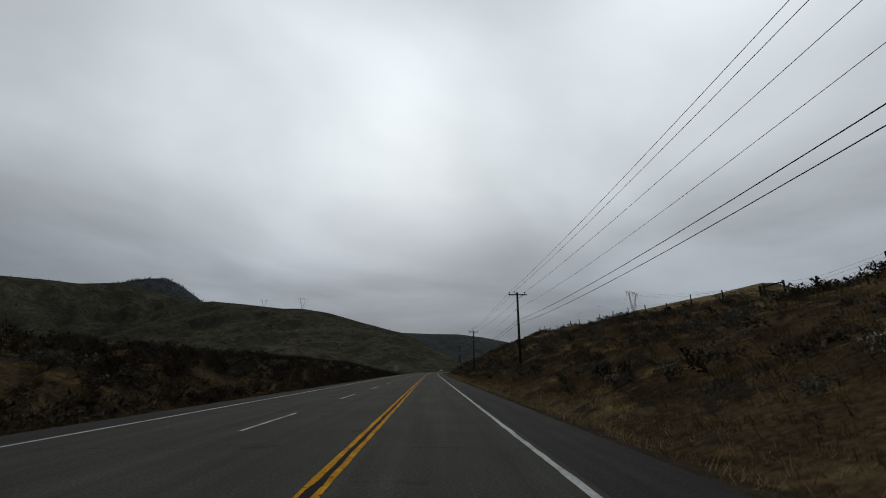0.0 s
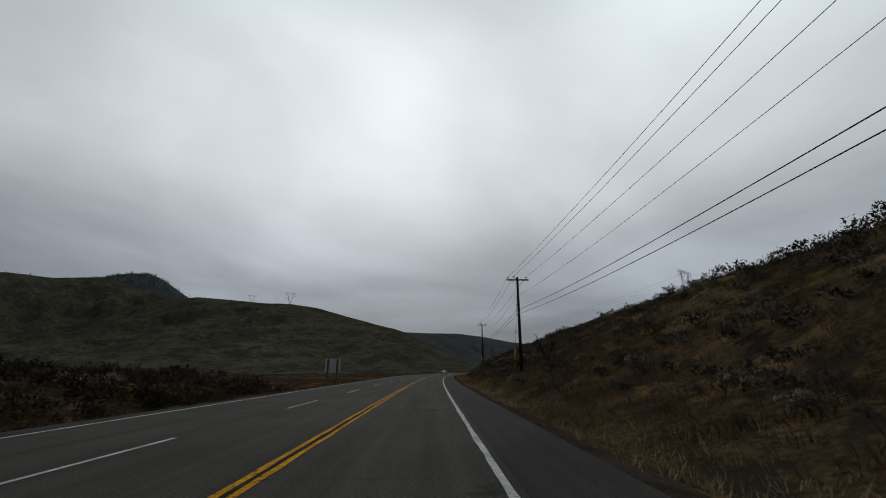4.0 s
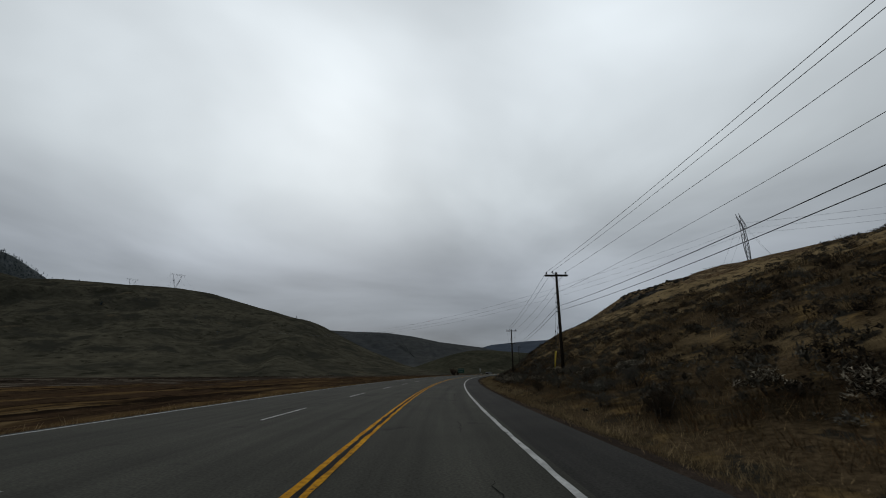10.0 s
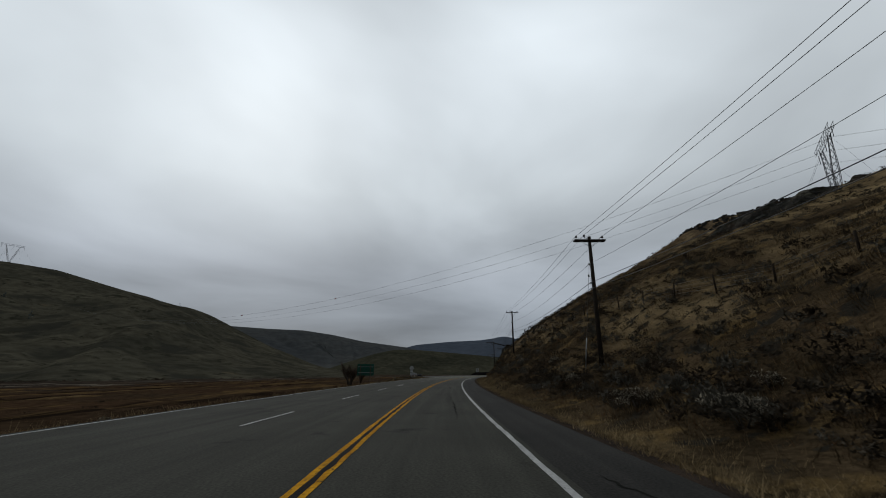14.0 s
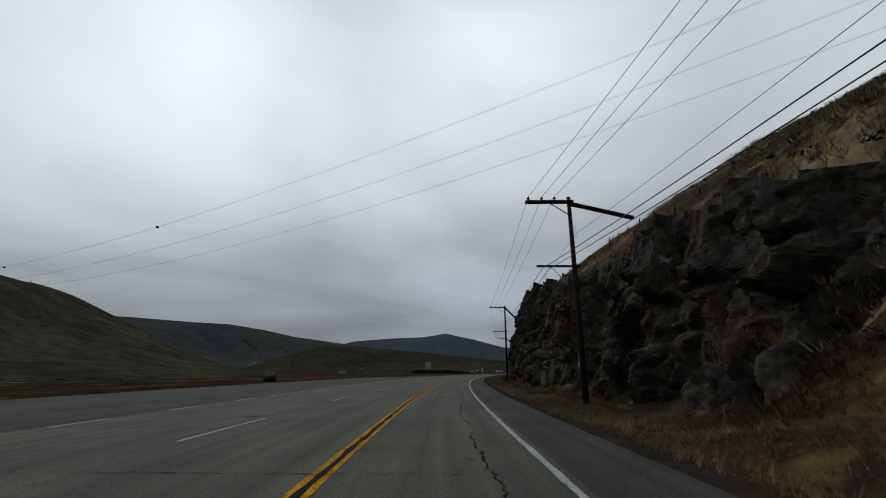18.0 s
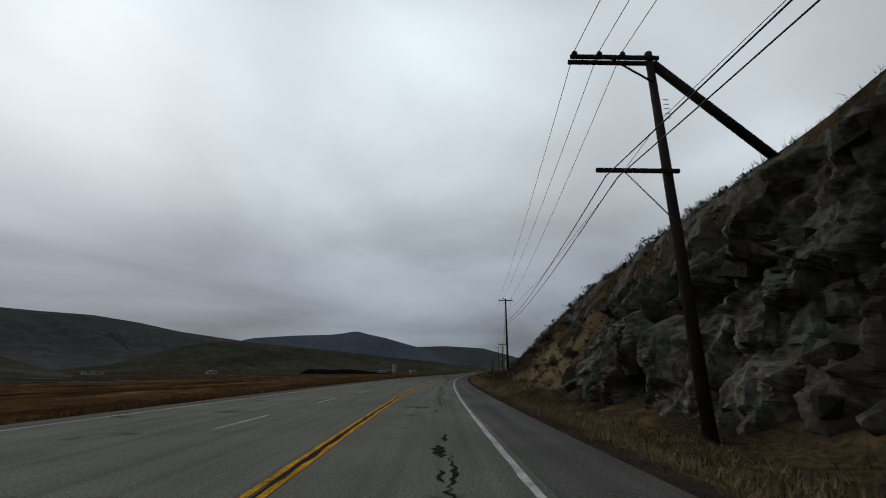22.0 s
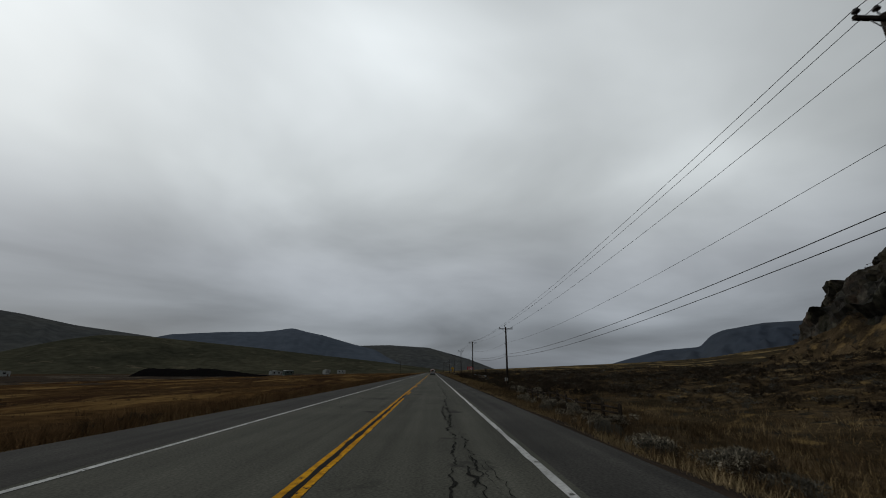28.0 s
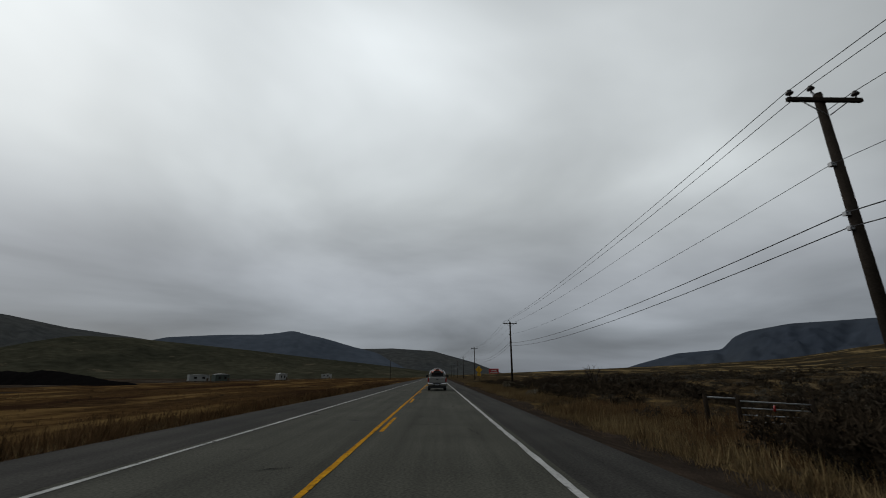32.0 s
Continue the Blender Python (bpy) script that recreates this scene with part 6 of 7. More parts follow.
brush("flat_brush", T_BUSH, 330, 972, 1040, 11.5, 30, 1.5, M_DARKB, "tall dark brush beyond the verge grass", 1.2)
brush("flat_brush", T_BUSH, 110, 953, 972, 22.5, 32, 1.5, M_DARKB, "tall dark brush behind the pole gate", 1.0)
brush("flat_brush", T_BUSH, 120, 875, 1040, 12.5, 24, 1.1, M_UMBER, "umber brush beyond the verge grass", 1.2)
brush("flat_brush", T_BUSH, 700, 880, 1060, 26, 60, 1.5, M_UMBER, "tall umber brush over the flat", 1.2)
brush("flat_brush", T_FARB, 2300, 760, 1150, 42, 190, 1.3, M_DARKB, "dark sagebrush over the far flat", 1.2)
brush("flat_brush", T_FARB, 900, 800, 1150, 40, 190, 1.1, M_SAGE, "grey sagebrush over the far flat", 1.2)
brush("knoll_brush", T_FARB, 2300, 785, 950, 42, 98, 1.2, M_DARKB, "dark brush on the slope below the outcrop", 1.0)
brush("bank_brush", T_BUSH, 1900, -76, 108, 1.8, 22, 1.2, M_DARKB, "dense dark brown brush on the low bank", 1.3, 0, True, 1.0)
brush("bank_brush", T_BUSH, 700, -76, 108, 1.8, 18, 0.9, M_UMBER, "umber brush on the low bank", 1.3, 0, True, 1.0)
brush("bank_brush", T_BUSH, 300, -76, 118, 4, 20, 1.0, M_SAGE, "grey brush on the low bank", 1.2, 0, True, 0.95)
brush("plain_brush", T_FARB, 400, 110, 640, 6, 150, 0.6, M_DARKB, "low dark brush on the flood plain", 1.2, 0, True, 0.6)
brush("plain_brush", T_FARB, 200, 650, 1060, 20, 120, 0.6, M_DARKB, "low dark brush in the field", 1.2, 0, True, 0.6)
brush("river_brush", T_FARB, 700, 60, 700, 150, 190, 1.8, M_DARKB, "dark brush along the river bank", 1.0, 0, True, 0.7)

# shrubs near the road, one by one
SHRUB_ME = []
for k in range(6):
    tv, tf = bush(100 + k, 900, 0.13, 0.0115)
    crown = tri_mesh("crown", tv, tf)
    crown.materials.append(M_SAGE if k % 2 else M_DARKB)
    tv2, tf2 = bush(100 + k, 380, 0.10, 0.017, 0.2)
    heads = tri_mesh("seed_head", tv2 * 1.04, tf2)
    heads.materials.append(M_PALE)
    rr = random.Random(k)
    stems = []
    for _ in range(3):
        bm = bmesh.new()
        a = rr.uniform(0, 6.28)
        bm_rod(bm, (0, 0, -0.1), (0.3 * math.cos(a), 0.3 * math.sin(a), rr.uniform(0.35, 0.6)), 0.03, 0.012, 5)
        st = bpy.data.meshes.new("stem")
        bm.to_mesh(st)
        bm.free()
        st.materials.append(M_TWIG)
        stems.append(st)
    SHRUB_ME.append((crown, heads, stems))


def shrub(s_, d_, size, kind_, pale):
    crown, heads, stems = SHRUB_ME[kind_]
    x, y = road_xy(s_, d_)
    ob = new("rabbitbrush" if pale else "sagebrush")
    ob.empty_display_size = 0.3
    ob.matrix_world = Matrix.LocRotScale((float(x), float(y), float(land_z(s_, d_)) - 0.03), Euler((0, 0, rk.uniform(0, 6.28))), (size, size, size * rk.uniform(0.85, 1.1)))
    tagged(ob, "round shrub with pale cream seed heads" if pale else "grey-green sagebrush shrub in dry grass" if kind_ % 2 else "dark brown leafless brush in dry grass", "shrub", "shrubs beside the highway")
    for nm, me in [("crown", crown)] + [("stem", m_) for m_ in stems] + ([("seed_head", heads)] if pale else []):
        c_ = new(nm, me)
        c_.parent = ob
        if nm == "seed_head":
            tagged(c_, "pale cream dried seed heads", kind="stuff")
        elif nm == "crown":
            tagged(c_, "", kind="stuff")
    return ob


for k in range(120):
    shrub(rk.uniform(-45, 470), rk.uniform(9, 14), rk.uniform(0.7, 1.25), rk.randrange(6), rk.random() < 0.42)
for k in range(40):
    shrub(rk.uniform(300, 400), rk.uniform(8.8, 12), rk.uniform(0.75, 1.25), rk.randrange(6), rk.random() < 0.6)
for k in range(40):
    shrub(rk.uniform(-45, 110), rk.uniform(-17, -12.5), rk.uniform(0.9, 1.5), rk.randrange(6), rk.random() < 0.45)
for k in range(30):
    shrub(rk.uniform(660, 770), rk.uniform(9.5, 15), rk.uniform(0.7, 1.2), rk.randrange(6), rk.random() < 0.4)
for k in range(26):
    shrub(rk.uniform(830, 861), rk.uniform(9.4, 12.0), rk.uniform(0.8, 1.2), rk.randrange(6), rk.random() < 0.75)
for k in range(34):
    shrub(rk.uniform(860, 950), rk.uniform(12, 17), rk.uniform(0.7, 1.4), rk.randrange(6), rk.random() < 0.15)
for k in range(16):
    shrub(rk.uniform(973, 1010), rk.uniform(10.5, 15), rk.uniform(0.8, 1.5), rk.randrange(6), rk.random() < 0.15)
for k in range(14):
    shrub(rk.uniform(945, 954), rk.uniform(10.6, 14.5), rk.uniform(1.3, 2.0), 2 * rk.randrange(3), False)
for k in range(16):
    shrub(rk.uniform(780, 880), rk.uniform(-12, -8.6), rk.uniform(0.4, 0.8), 2 * rk.randrange(3), False)
for k in range(14):
    shrub(rk.uniform(478, 502), rk.uniform(-15.5, -11), rk.uniform(0.35, 0.7), rk.randrange(6), True)
for k in range(26):
    shrub(rk.uniform(120, 300), rk.uniform(9.5, 14), rk.uniform(1.1, 1.6), rk.randrange(6), rk.random() < 0.5)
for k in range(34):
    shrub(rk.uniform(330, 500), rk.uniform(-13.5, -9.8), rk.uniform(0.3, 0.65), rk.randrange(6), rk.random() < 0.7)
for k in range(5):
    shrub(-6 + rk.uniform(-1.5, 1.5), -28 + rk.uniform(-1.5, 1.5), rk.uniform(1.8, 2.4), 2 * rk.randrange(3), False)

# ---------------- vehicles ----------------


def paint(name, col, rough_=0.35, metal=0.3):
    m = mat(name, col, rough_, metal, vary=0.06, scale=1.2, fine=30, bump=0.02, spec=0.5, dist=0.002)
    m.node_tree.nodes["Principled BSDF"].inputs["Coat Weight"].default_value = 0.12
    return m


M_WHITEP = paint("dirty_silver_white_paint", (0.24, 0.24, 0.232), 0.5)
M_SILVER = paint("silver_grey_paint", (0.075, 0.085, 0.095), 0.55, 0.1)
M_DARKP = paint("dark_blue_grey_paint", (0.035, 0.04, 0.05))
M_BLACKP = mat("black_plastic", (0.015, 0.015, 0.016), 0.6, vary=0.2, scale=4, fine=40, bump=0.1)
M_RUBBER = mat("tyre_rubber", (0.018, 0.018, 0.018), 0.85, vary=0.2, scale=6, fine=60, bump=0.3, dist=0.004)
M_GLASS = mat("dark_car_glass", (0.012, 0.015, 0.017), 0.06, vary=0.05, bump=0, spec=0.6)
M_CHROME = mat("chrome", (0.55, 0.55, 0.56), 0.2, 1.0, vary=0.05, bump=0)
M_TAIL = mat("red_tail_lamp", (0.24, 0.012, 0.012), 0.25, vary=0.05, bump=0, spec=0.5)
M_ORANGE = mat("orange_canoe_hull", (0.36, 0.065, 0.02), 0.4, vary=0.12, scale=1, fine=12, bump=0.05)
M_PLATE = mat("white_plate", (0.45, 0.46, 0.48), 0.5, vary=0.05, bump=0)
M_BARS = mat("plate_marks", (0.05, 0.06, 0.12), 0.6, vary=0.05, bump=0)
M_LAMP = bpy.data.materials.new("lit_headlamp")
M_LAMP.use_nodes = True
_b = M_LAMP.node_tree.nodes["Principled BSDF"]
_b.inputs["Emission Color"].default_value, _b.inputs["Emission Strength"].default_value = (1, 0.97, 0.9, 1), 2.2


def loft(bm, sections, close=True):
    """Skin over rings of equal length."""
    rings = [[bm.verts.new(p) for p in sec] for sec in sections]
    n = len(rings[0])
    for a, b in zip(rings, rings[1:]):
        for k in range(n):
            bm.faces.new((a[k], a[(k + 1) % n], b[(k + 1) % n], b[k])).smooth = True
    if close:
        bm.faces.new(rings[0][::-1])
        bm.faces.new(rings[-1])
    bmesh.ops.recalc_face_normals(bm, faces=bm.faces[:])


def ring(y, w, z0, z1, tuck=0.06, crown=0.05, top=None):
    """A rounded cross-section of a body at y: half width w, from z0 to z1; top: half width at the top."""
    t = top if top is not None else w - tuck
    return [(-w + tuck, y, z0), (-w, y, z0 + 0.12), (-w, y, (z0 + z1) * 0.5 + 0.1), (-t, y, z1 - crown), (-t * 0.8, y, z1), (0, y, z1 + 0.015), (t * 0.8, y, z1), (t, y, z1 - crown), (w, y, (z0 + z1) * 0.5 + 0.1), (w, y, z0 + 0.12), (w - tuck, y, z0)]


def wheel(parent, x, y, r, w):
    bm = bmesh.new()
    lathe(bm, [(r * 0.62, -w / 2), (r * 0.94, -w / 2), (r, -w * 0.36), (r, w * 0.36), (r * 0.94, w / 2), (r * 0.62, w / 2)], 24)
    bmesh.ops.rotate(bm, verts=bm.verts[:], matrix=Matrix.Rotation(math.pi / 2, 3, "Y"))
    bmesh.ops.translate(bm, verts=bm.verts[:], vec=(x, y, r))
    t_ = part("wheel", bm, M_RUBBER, parent, "black rubber tyre on its wheel")
    bm = bmesh.new()
    sx = 1 if x > 0 else -1
    for k in range(10):
        a = 2 * math.pi * k / 10
        bm_rod(bm, (x + sx * w * 0.48, y, r), (x + sx * w * 0.48, y + r * 0.6 * math.cos(a), r + r * 0.6 * math.sin(a)), 0.035, 0.03, 5)
    lathe(bm, [(0.01, 0), (0.06, 0), (0.06, 0.03), (0.01, 0.03)], 10, (x + sx * w * 0.47, y, r))
    part("rim", bm, M_CHROME, t_, "spoked alloy rim")


def plate(parent, y, z, turn=1):
    p = box("number_plate", -0.16, y - 0.008, z - 0.08, 0.16, y + 0.008, z + 0.08, M_PLATE, parent, "white number plate")
    for x in (-0.11, -0.07, -0.03, 0.03, 0.07, 0.11):
        box("plate_mark", x - 0.013, y - 0.014 * turn - 0.003, z - 0.035, x + 0.013, y - 0.014 * turn + 0.003, z + 0.035, M_BARS, p)


def pickup(s_, d_, body_mat, label, canoe):
    t_ = thing("pickup_truck", beside(s_, d_, 0.0), label, "pickup truck")
    bm = bmesh.new()
    loft(bm, [ring(-2.85, 0.93, 0.62, 1.28), ring(-2.7, 0.97, 0.55, 1.32), ring(-0.7, 0.98, 0.5, 1.32), ring(-0.6, 0.98, 0.48, 1.3), ring(1.2, 0.98, 0.48, 1.28), ring(1.4, 0.97, 0.48, 1.26), ring(2.5, 0.94, 0.5, 1.18), ring(2.85, 0.86, 0.6, 1.05)])
    part("body", bm, body_mat, t_)
    bm = bmesh.new()
    loft(bm, [ring(-0.72, 0.9, 1.2, 1.86, top=0.74), ring(-0.4, 0.92, 1.2, 1.93, top=0.76), ring(0.6, 0.92, 1.2, 1.93, top=0.76), ring(1.35, 0.9, 1.15, 1.3, top=0.86)])
    part("cab", bm, body_mat, t_, "painted cab with pillars and roof")
    bm = bmesh.new()
    for v in ([(-0.66, -0.745, 1.42), (0.66, -0.745, 1.42), (0.58, -0.735, 1.80), (-0.58, -0.735, 1.80)],):
        loft(bm, [v, [(a, b - 0.015, c) for a, b, c in v]])
    part("rear_window", bm, M_GLASS, t_, "dark tinted rear window")
    for sx in (-1, 1):
        bm = bmesh.new()
        v = [(sx * 0.915, -0.5, 1.36), (sx * 0.925, 0.95, 1.34), (sx * 0.80, 0.6, 1.80), (sx * 0.79, -0.42, 1.82)]
        loft(bm, [v, [(a + sx * 0.012, b, c) for a, b, c in v]])
        part("side_window", bm, M_GLASS, t_)
        m_ = box("mirror", sx * 1.0 - 0.02, 0.85, 1.28, sx * 1.26, 0.97, 1.56, M_BLACKP, t_, "black towing mirror", 0.03)
        box("tail_lamp", sx * 0.9 - 0.07, -2.9, 0.86, sx * 0.9 + 0.07, -2.8, 1.26, M_TAIL, t_, "red tail lamp", 0.02)
        for y in (-1.75, 1.85):
            wheel(t_, sx * 0.83, y, 0.40, 0.27)
            bm = bmesh.new()
            n = 12
            for k in range(n):
                a0, a1 = math.pi * k / n, math.pi * (k + 1) / n
                q = [(sx * 0.985, y + 0.47 * math.cos(a), 0.42 + 0.47 * math.sin(a)) for a in (a0, a1)] + [(sx * 0.985, y + 0.40 * math.cos(a), 0.42 + 0.40 * math.sin(a)) for a in (a1, a0)]
                vs = [bm.verts.new(p) for p in q] + [bm.verts.new((p[0] - sx * 0.2, p[1], p[2])) for p in q]
                bm.faces.new(vs[:4])
                bm.faces.new((vs[2], vs[3], vs[7], vs[6]))
            part("wheel_arch", bm, M_BLACKP, t_)
    tg = box("tailgate", -0.80, -2.9, 0.80, 0.80, -2.83, 1.30, body_mat, t_, "painted tailgate", 0.02)
    box("tailgate_handle", -0.13, -2.93, 1.08, 0.13, -2.90, 1.16, M_BLACKP, tg, "black handle and badge")
    box("bumper", -0.95, -3.02, 0.50, 0.95, -2.86, 0.74, M_CHROME, t_, "chrome rear step bumper", 0.04)
    box("under_bumper", -0.92, -2.98, 0.26, 0.92, -2.6, 0.5, M_BLACKP, t_, "black hitch and valance")
    box("bumper_step", -0.42, -3.04, 0.66, 0.42, -2.9, 0.76, M_BLACKP, t_, "black step pad on the bumper")
    plate(t_, -3.03, 0.62)
    if canoe:
        bm = bmesh.new()
        secs = []
        for k in range(13):
            y = -2.7 + 5.2 * k / 12
            w = 0.66 * math.sin(math.pi * (0.14 + 0.82 * k / 12)) ** 0.6
            h = 0.42 * math.sin(math.pi * (0.16 + 0.78 * k / 12)) ** 0.5
            secs.append([(w * math.cos(math.pi * j / 10), y, 1.72 + 0.26 * k / 12 + h * math.sin(math.pi * j / 10)) for j in range(11)])
        loft(bm, secs)
        cn = part("canoe", bm, M_ORANGE, t_, "upturned orange canoe lashed over the bed")
        # the hull's end is closed; a black disc stands for the shade inside it
        bm = bmesh.new()
        inner = [(0.46 * math.cos(math.pi * j / 10), -2.715, 1.70 + 0.30 * math.sin(math.pi * j / 10)) for j in range(11)]
        loft(bm, [inner, [(x, y - 0.012, z) for x, y, z in inner]])
        part("canoe_mouth_shade", bm, M_BLACKP, cn, "black disc standing for the shaded hollow under the hull")
        bm = bmesh.new()
        for j in range(14):
            t0, t1 = math.pi * j / 14, math.pi * (j + 1) / 14
            bm_rod(bm, (0.70 * math.cos(t0), -2.70, 1.68 + 0.50 * math.sin(t0)), (0.70 * math.cos(t1), -2.70, 1.68 + 0.50 * math.sin(t1)), 0.05, n=6)
        part("gunwale", bm, M_PLATE, cn, "pale grey gunwale rim")
        bm = bmesh.new()
        for sx in (-1, 1):
            bm_rod(bm, (sx * 0.86, -2.55, 1.3), (sx * 0.70, -2.5, 1.95), 0.05, n=6)
        bm_rod(bm, (-0.70, -2.5, 1.95), (0.70, -2.5, 1.95), 0.05, n=6)
        part("rack", bm, M_CHROME, t_, "pale steel rack hoop behind the cab")
        rod("strap", (-0.62, -2.4, 1.98), (0, -2.4, 2.20), 0.02, M_PLATE, t_, "white strap")
        rod("strap", (0.62, -2.4, 1.98), (0, -2.4, 2.20), 0.02, M_PLATE, t_, "white strap")
        bm = bmesh.new()
        loft(bm, [[(w * math.cos(math.pi * j / 8), y, z + w * 0.8 * math.sin(math.pi * j / 8)) for j in range(9)] for w, y, z in ((0.02, -2.85, 2.30), (0.10, -2.6, 2.20), (0.20, -2.2, 2.10), (0.22, -1.8, 2.05))])
        part("canoe_tip", bm, M_PLATE, cn, "pale upturned tip of the canoe")
    return t_


pickup(984.2 + 2.9, 1.62, M_WHITEP, "dirty white pickup truck carrying an orange canoe", True)
pickup(1062.0, 1.75, M_DARKP, "dark blue-grey pickup truck on the highway", False)


def sedan(s_, d_, turn):
    t_ = thing("sedan", beside(s_, d_, 0.0, turn), "silver-grey sedan with lit headlamps in the oncoming lane", "car")
    bm = bmesh.new()
    loft(bm, [ring(-2.25, 0.72, 0.42, 0.86, crown=0.08), ring(-2.1, 0.84, 0.3, 0.95), ring(-1.5, 0.89, 0.24, 1.0), ring(-0.9, 0.9, 0.22, 0.97), ring(0.9, 0.9, 0.22, 0.95), ring(1.2, 0.89, 0.22, 0.92), ring(1.8, 0.86, 0.24, 0.84), ring(2.15, 0.78, 0.28, 0.74), ring(2.3, 0.6, 0.34, 0.64)])
    part("body", bm, M_SILVER, t_)
    bm = bmesh.new()
    loft(bm, [ring(-1.75, 0.8, 0.9, 0.99, top=0.7), ring(-1.1, 0.8, 0.9, 1.36, top=0.58), ring(-0.6, 0.8, 0.9, 1.44, top=0.6), ring(0.1, 0.8, 0.9, 1.44, top=0.6), ring(1.15, 0.82, 0.88, 0.97, top=0.74)])
    part("cabin", bm, M_SILVER, t_, "painted roof and pillars")
    bm = bmesh.new()
    v = [(-0.70, 1.12, 1.0), (0.70, 1.12, 1.0), (0.55, 0.22, 1.41), (-0.55, 0.22, 1.41)]
    loft(bm, [v, [(a, b + 0.012, c + 0.02) for a, b, c in v]])
    part("windscreen", bm, M_GLASS, t_, "dark windscreen")
    bm = bmesh.new()
    v = [(-0.62, -1.62, 1.03), (0.62, -1.62, 1.03), (0.52, -1.12, 1.34), (-0.52, -1.12, 1.34)]
    loft(bm, [v, [(a, b - 0.012, c + 0.02) for a, b, c in v]])
    part("rear_window", bm, M_GLASS, t_)
    for sx in (-1, 1):
        for ya, yb in ((-1.3, -0.42), (-0.36, 0.75)):
            bm = bmesh.new()
            v = [(sx * 0.80, ya, 1.0), (sx * 0.80, yb, 0.99), (sx * 0.65, min(yb, 0.25), 1.36), (sx * 0.64, ya + 0.25, 1.36)]
            loft(bm, [v, [(a + sx * 0.014, b, c) for a, b, c in v]])
            part("side_window", bm, M_GLASS, t_)
        box("mirror", sx * 0.88 - 0.03, 0.72, 0.98, sx * 1.06, 0.86, 1.10, M_SILVER, t_, "silver wing mirror", 0.03)
        lamp_ = box("headlamp", sx * 0.62 - 0.17, 2.06, 0.60, sx * 0.62 + 0.17, 2.18, 0.74, M_CHROME, t_, "clear headlamp", 0.03)
        bm = bmesh.new()
        lathe(bm, [(0.01, 0), (0.05, 0), (0.04, 0.02), (0.01, 0.025)], 12)
        bmesh.ops.rotate(bm, verts=bm.verts[:], matrix=Matrix.Rotation(-math.pi / 2, 3, "X"))
        bmesh.ops.translate(bm, verts=bm.verts[:], vec=(sx * 0.60, 2.185, 0.67))
        part("bulb", bm, M_LAMP, lamp_, "lit lamp")
        for y in (-1.38, 1.38):
            wheel(t_, sx * 0.80, y, 0.32, 0.22)
    g_ = box("grille", -0.36, 2.2, 0.52, 0.36, 2.3, 0.74, M_BLACKP, t_, "dark grille", 0.02)
    for z in (0.57, 0.63, 0.69):
        box("grille_bar", -0.34, 2.29, z - 0.012, 0.34, 2.32, z + 0.012, M_CHROME, g_)
    box("lower_intake", -0.7, 2.12, 0.30, 0.7, 2.27, 0.44, M_BLACKP, t_, "black lower air intake", 0.03)
    bm = bmesh.new()
    lathe(bm, [(0.01, 0), (0.075, 0), (0.075, 0.02), (0.01, 0.02)], 16)
    bmesh.ops.rotate(bm, verts=bm.verts[:], matrix=Matrix.Rotation(-math.pi / 2, 3, "X"))
    bmesh.ops.translate(bm, verts=bm.verts[:], vec=(0, 2.31, 0.63))
    part("badge", bm, M_CHROME, g_, "round chrome badge")
    plate(t_, 2.34, 0.44, -1)


sedan(252.0, -3.9, 180)

# ---------------- signs and posts ----------------
M_SIGNBACK = mat("bare_aluminium_sign_back", (0.38, 0.39, 0.385), 0.6, 0.1, vary=0.15, scale=1.5, fine=12, bump=0.05)
M_GREEN = mat("green_sign_sheeting", (0.006, 0.060, 0.040), 0.5, vary=0.08, scale=2, fine=12, bump=0.02)
M_SWHITE = mat("white_sign_sheeting", (0.62, 0.62, 0.60), 0.5, vary=0.08, scale=2, fine=12, bump=0.02)
M_SYEL = mat("yellow_sign_sheeting", (0.62, 0.34, 0.02), 0.5, vary=0.08, scale=2, fine=12, bump=0.02)
M_SRED = mat("red_sign_sheeting", (0.40, 0.025, 0.03), 0.5, vary=0.08, scale=2, fine=12, bump=0.02)
M_POST = mat("brown_timber_post", (0.075, 0.052, 0.036), 0.9, vary=0.25, scale=3, fine=30, bump=0.3, dist=0.006)


def road_sign(s_, d_, w, h, low, posts, panel, label, name="road_sign", turn=0.0, post_mat=None, diamond=False, tab=0.0, thick=0.05):
    t_ = thing(name, beside(s_, d_, None, turn), label, "road sign", "signs beside the highway")
    xs = [0.0] if posts == 1 else [-w * 0.3, w * 0.3]
    for x in xs:
        box("post", x - thick, -thick, -0.4, x + thick, 0.05, low + h * 0.95, post_mat or M_POST, t_)
    bm = bmesh.new()
    if diamond:
        r = w * 0.7
        loft(bm, [[(0, 0.06, low + h / 2 - r), (r, 0.06, low + h / 2), (0, 0.06, low + h / 2 + r), (-r, 0.06, low + h / 2)], [(0, 0.085, low + h / 2 - r), (r, 0.085, low + h / 2), (0, 0.085, low + h / 2 + r), (-r, 0.085, low + h / 2)]])
    else:
        bm_box(bm, -w / 2, 0.06, low, w / 2, 0.09, low + h, 0.01)
    pn = part("panel", bm, panel, t_, "flat sheet panel")
    if tab:
        box("tab", -w * 0.32, 0.06, low - tab - 0.1, w * 0.32, 0.085, low - 0.1, panel, t_, "smaller panel below")
    for k in range(2):
        z = low + h * (0.25 + 0.5 * k)
        if not diamond:
            box("stiffener", -w * 0.46, 0.03, z - 0.03, w * 0.46, 0.06, z + 0.03, M_STEEL, t_, "aluminium stiffener rail")
    return t_, pn


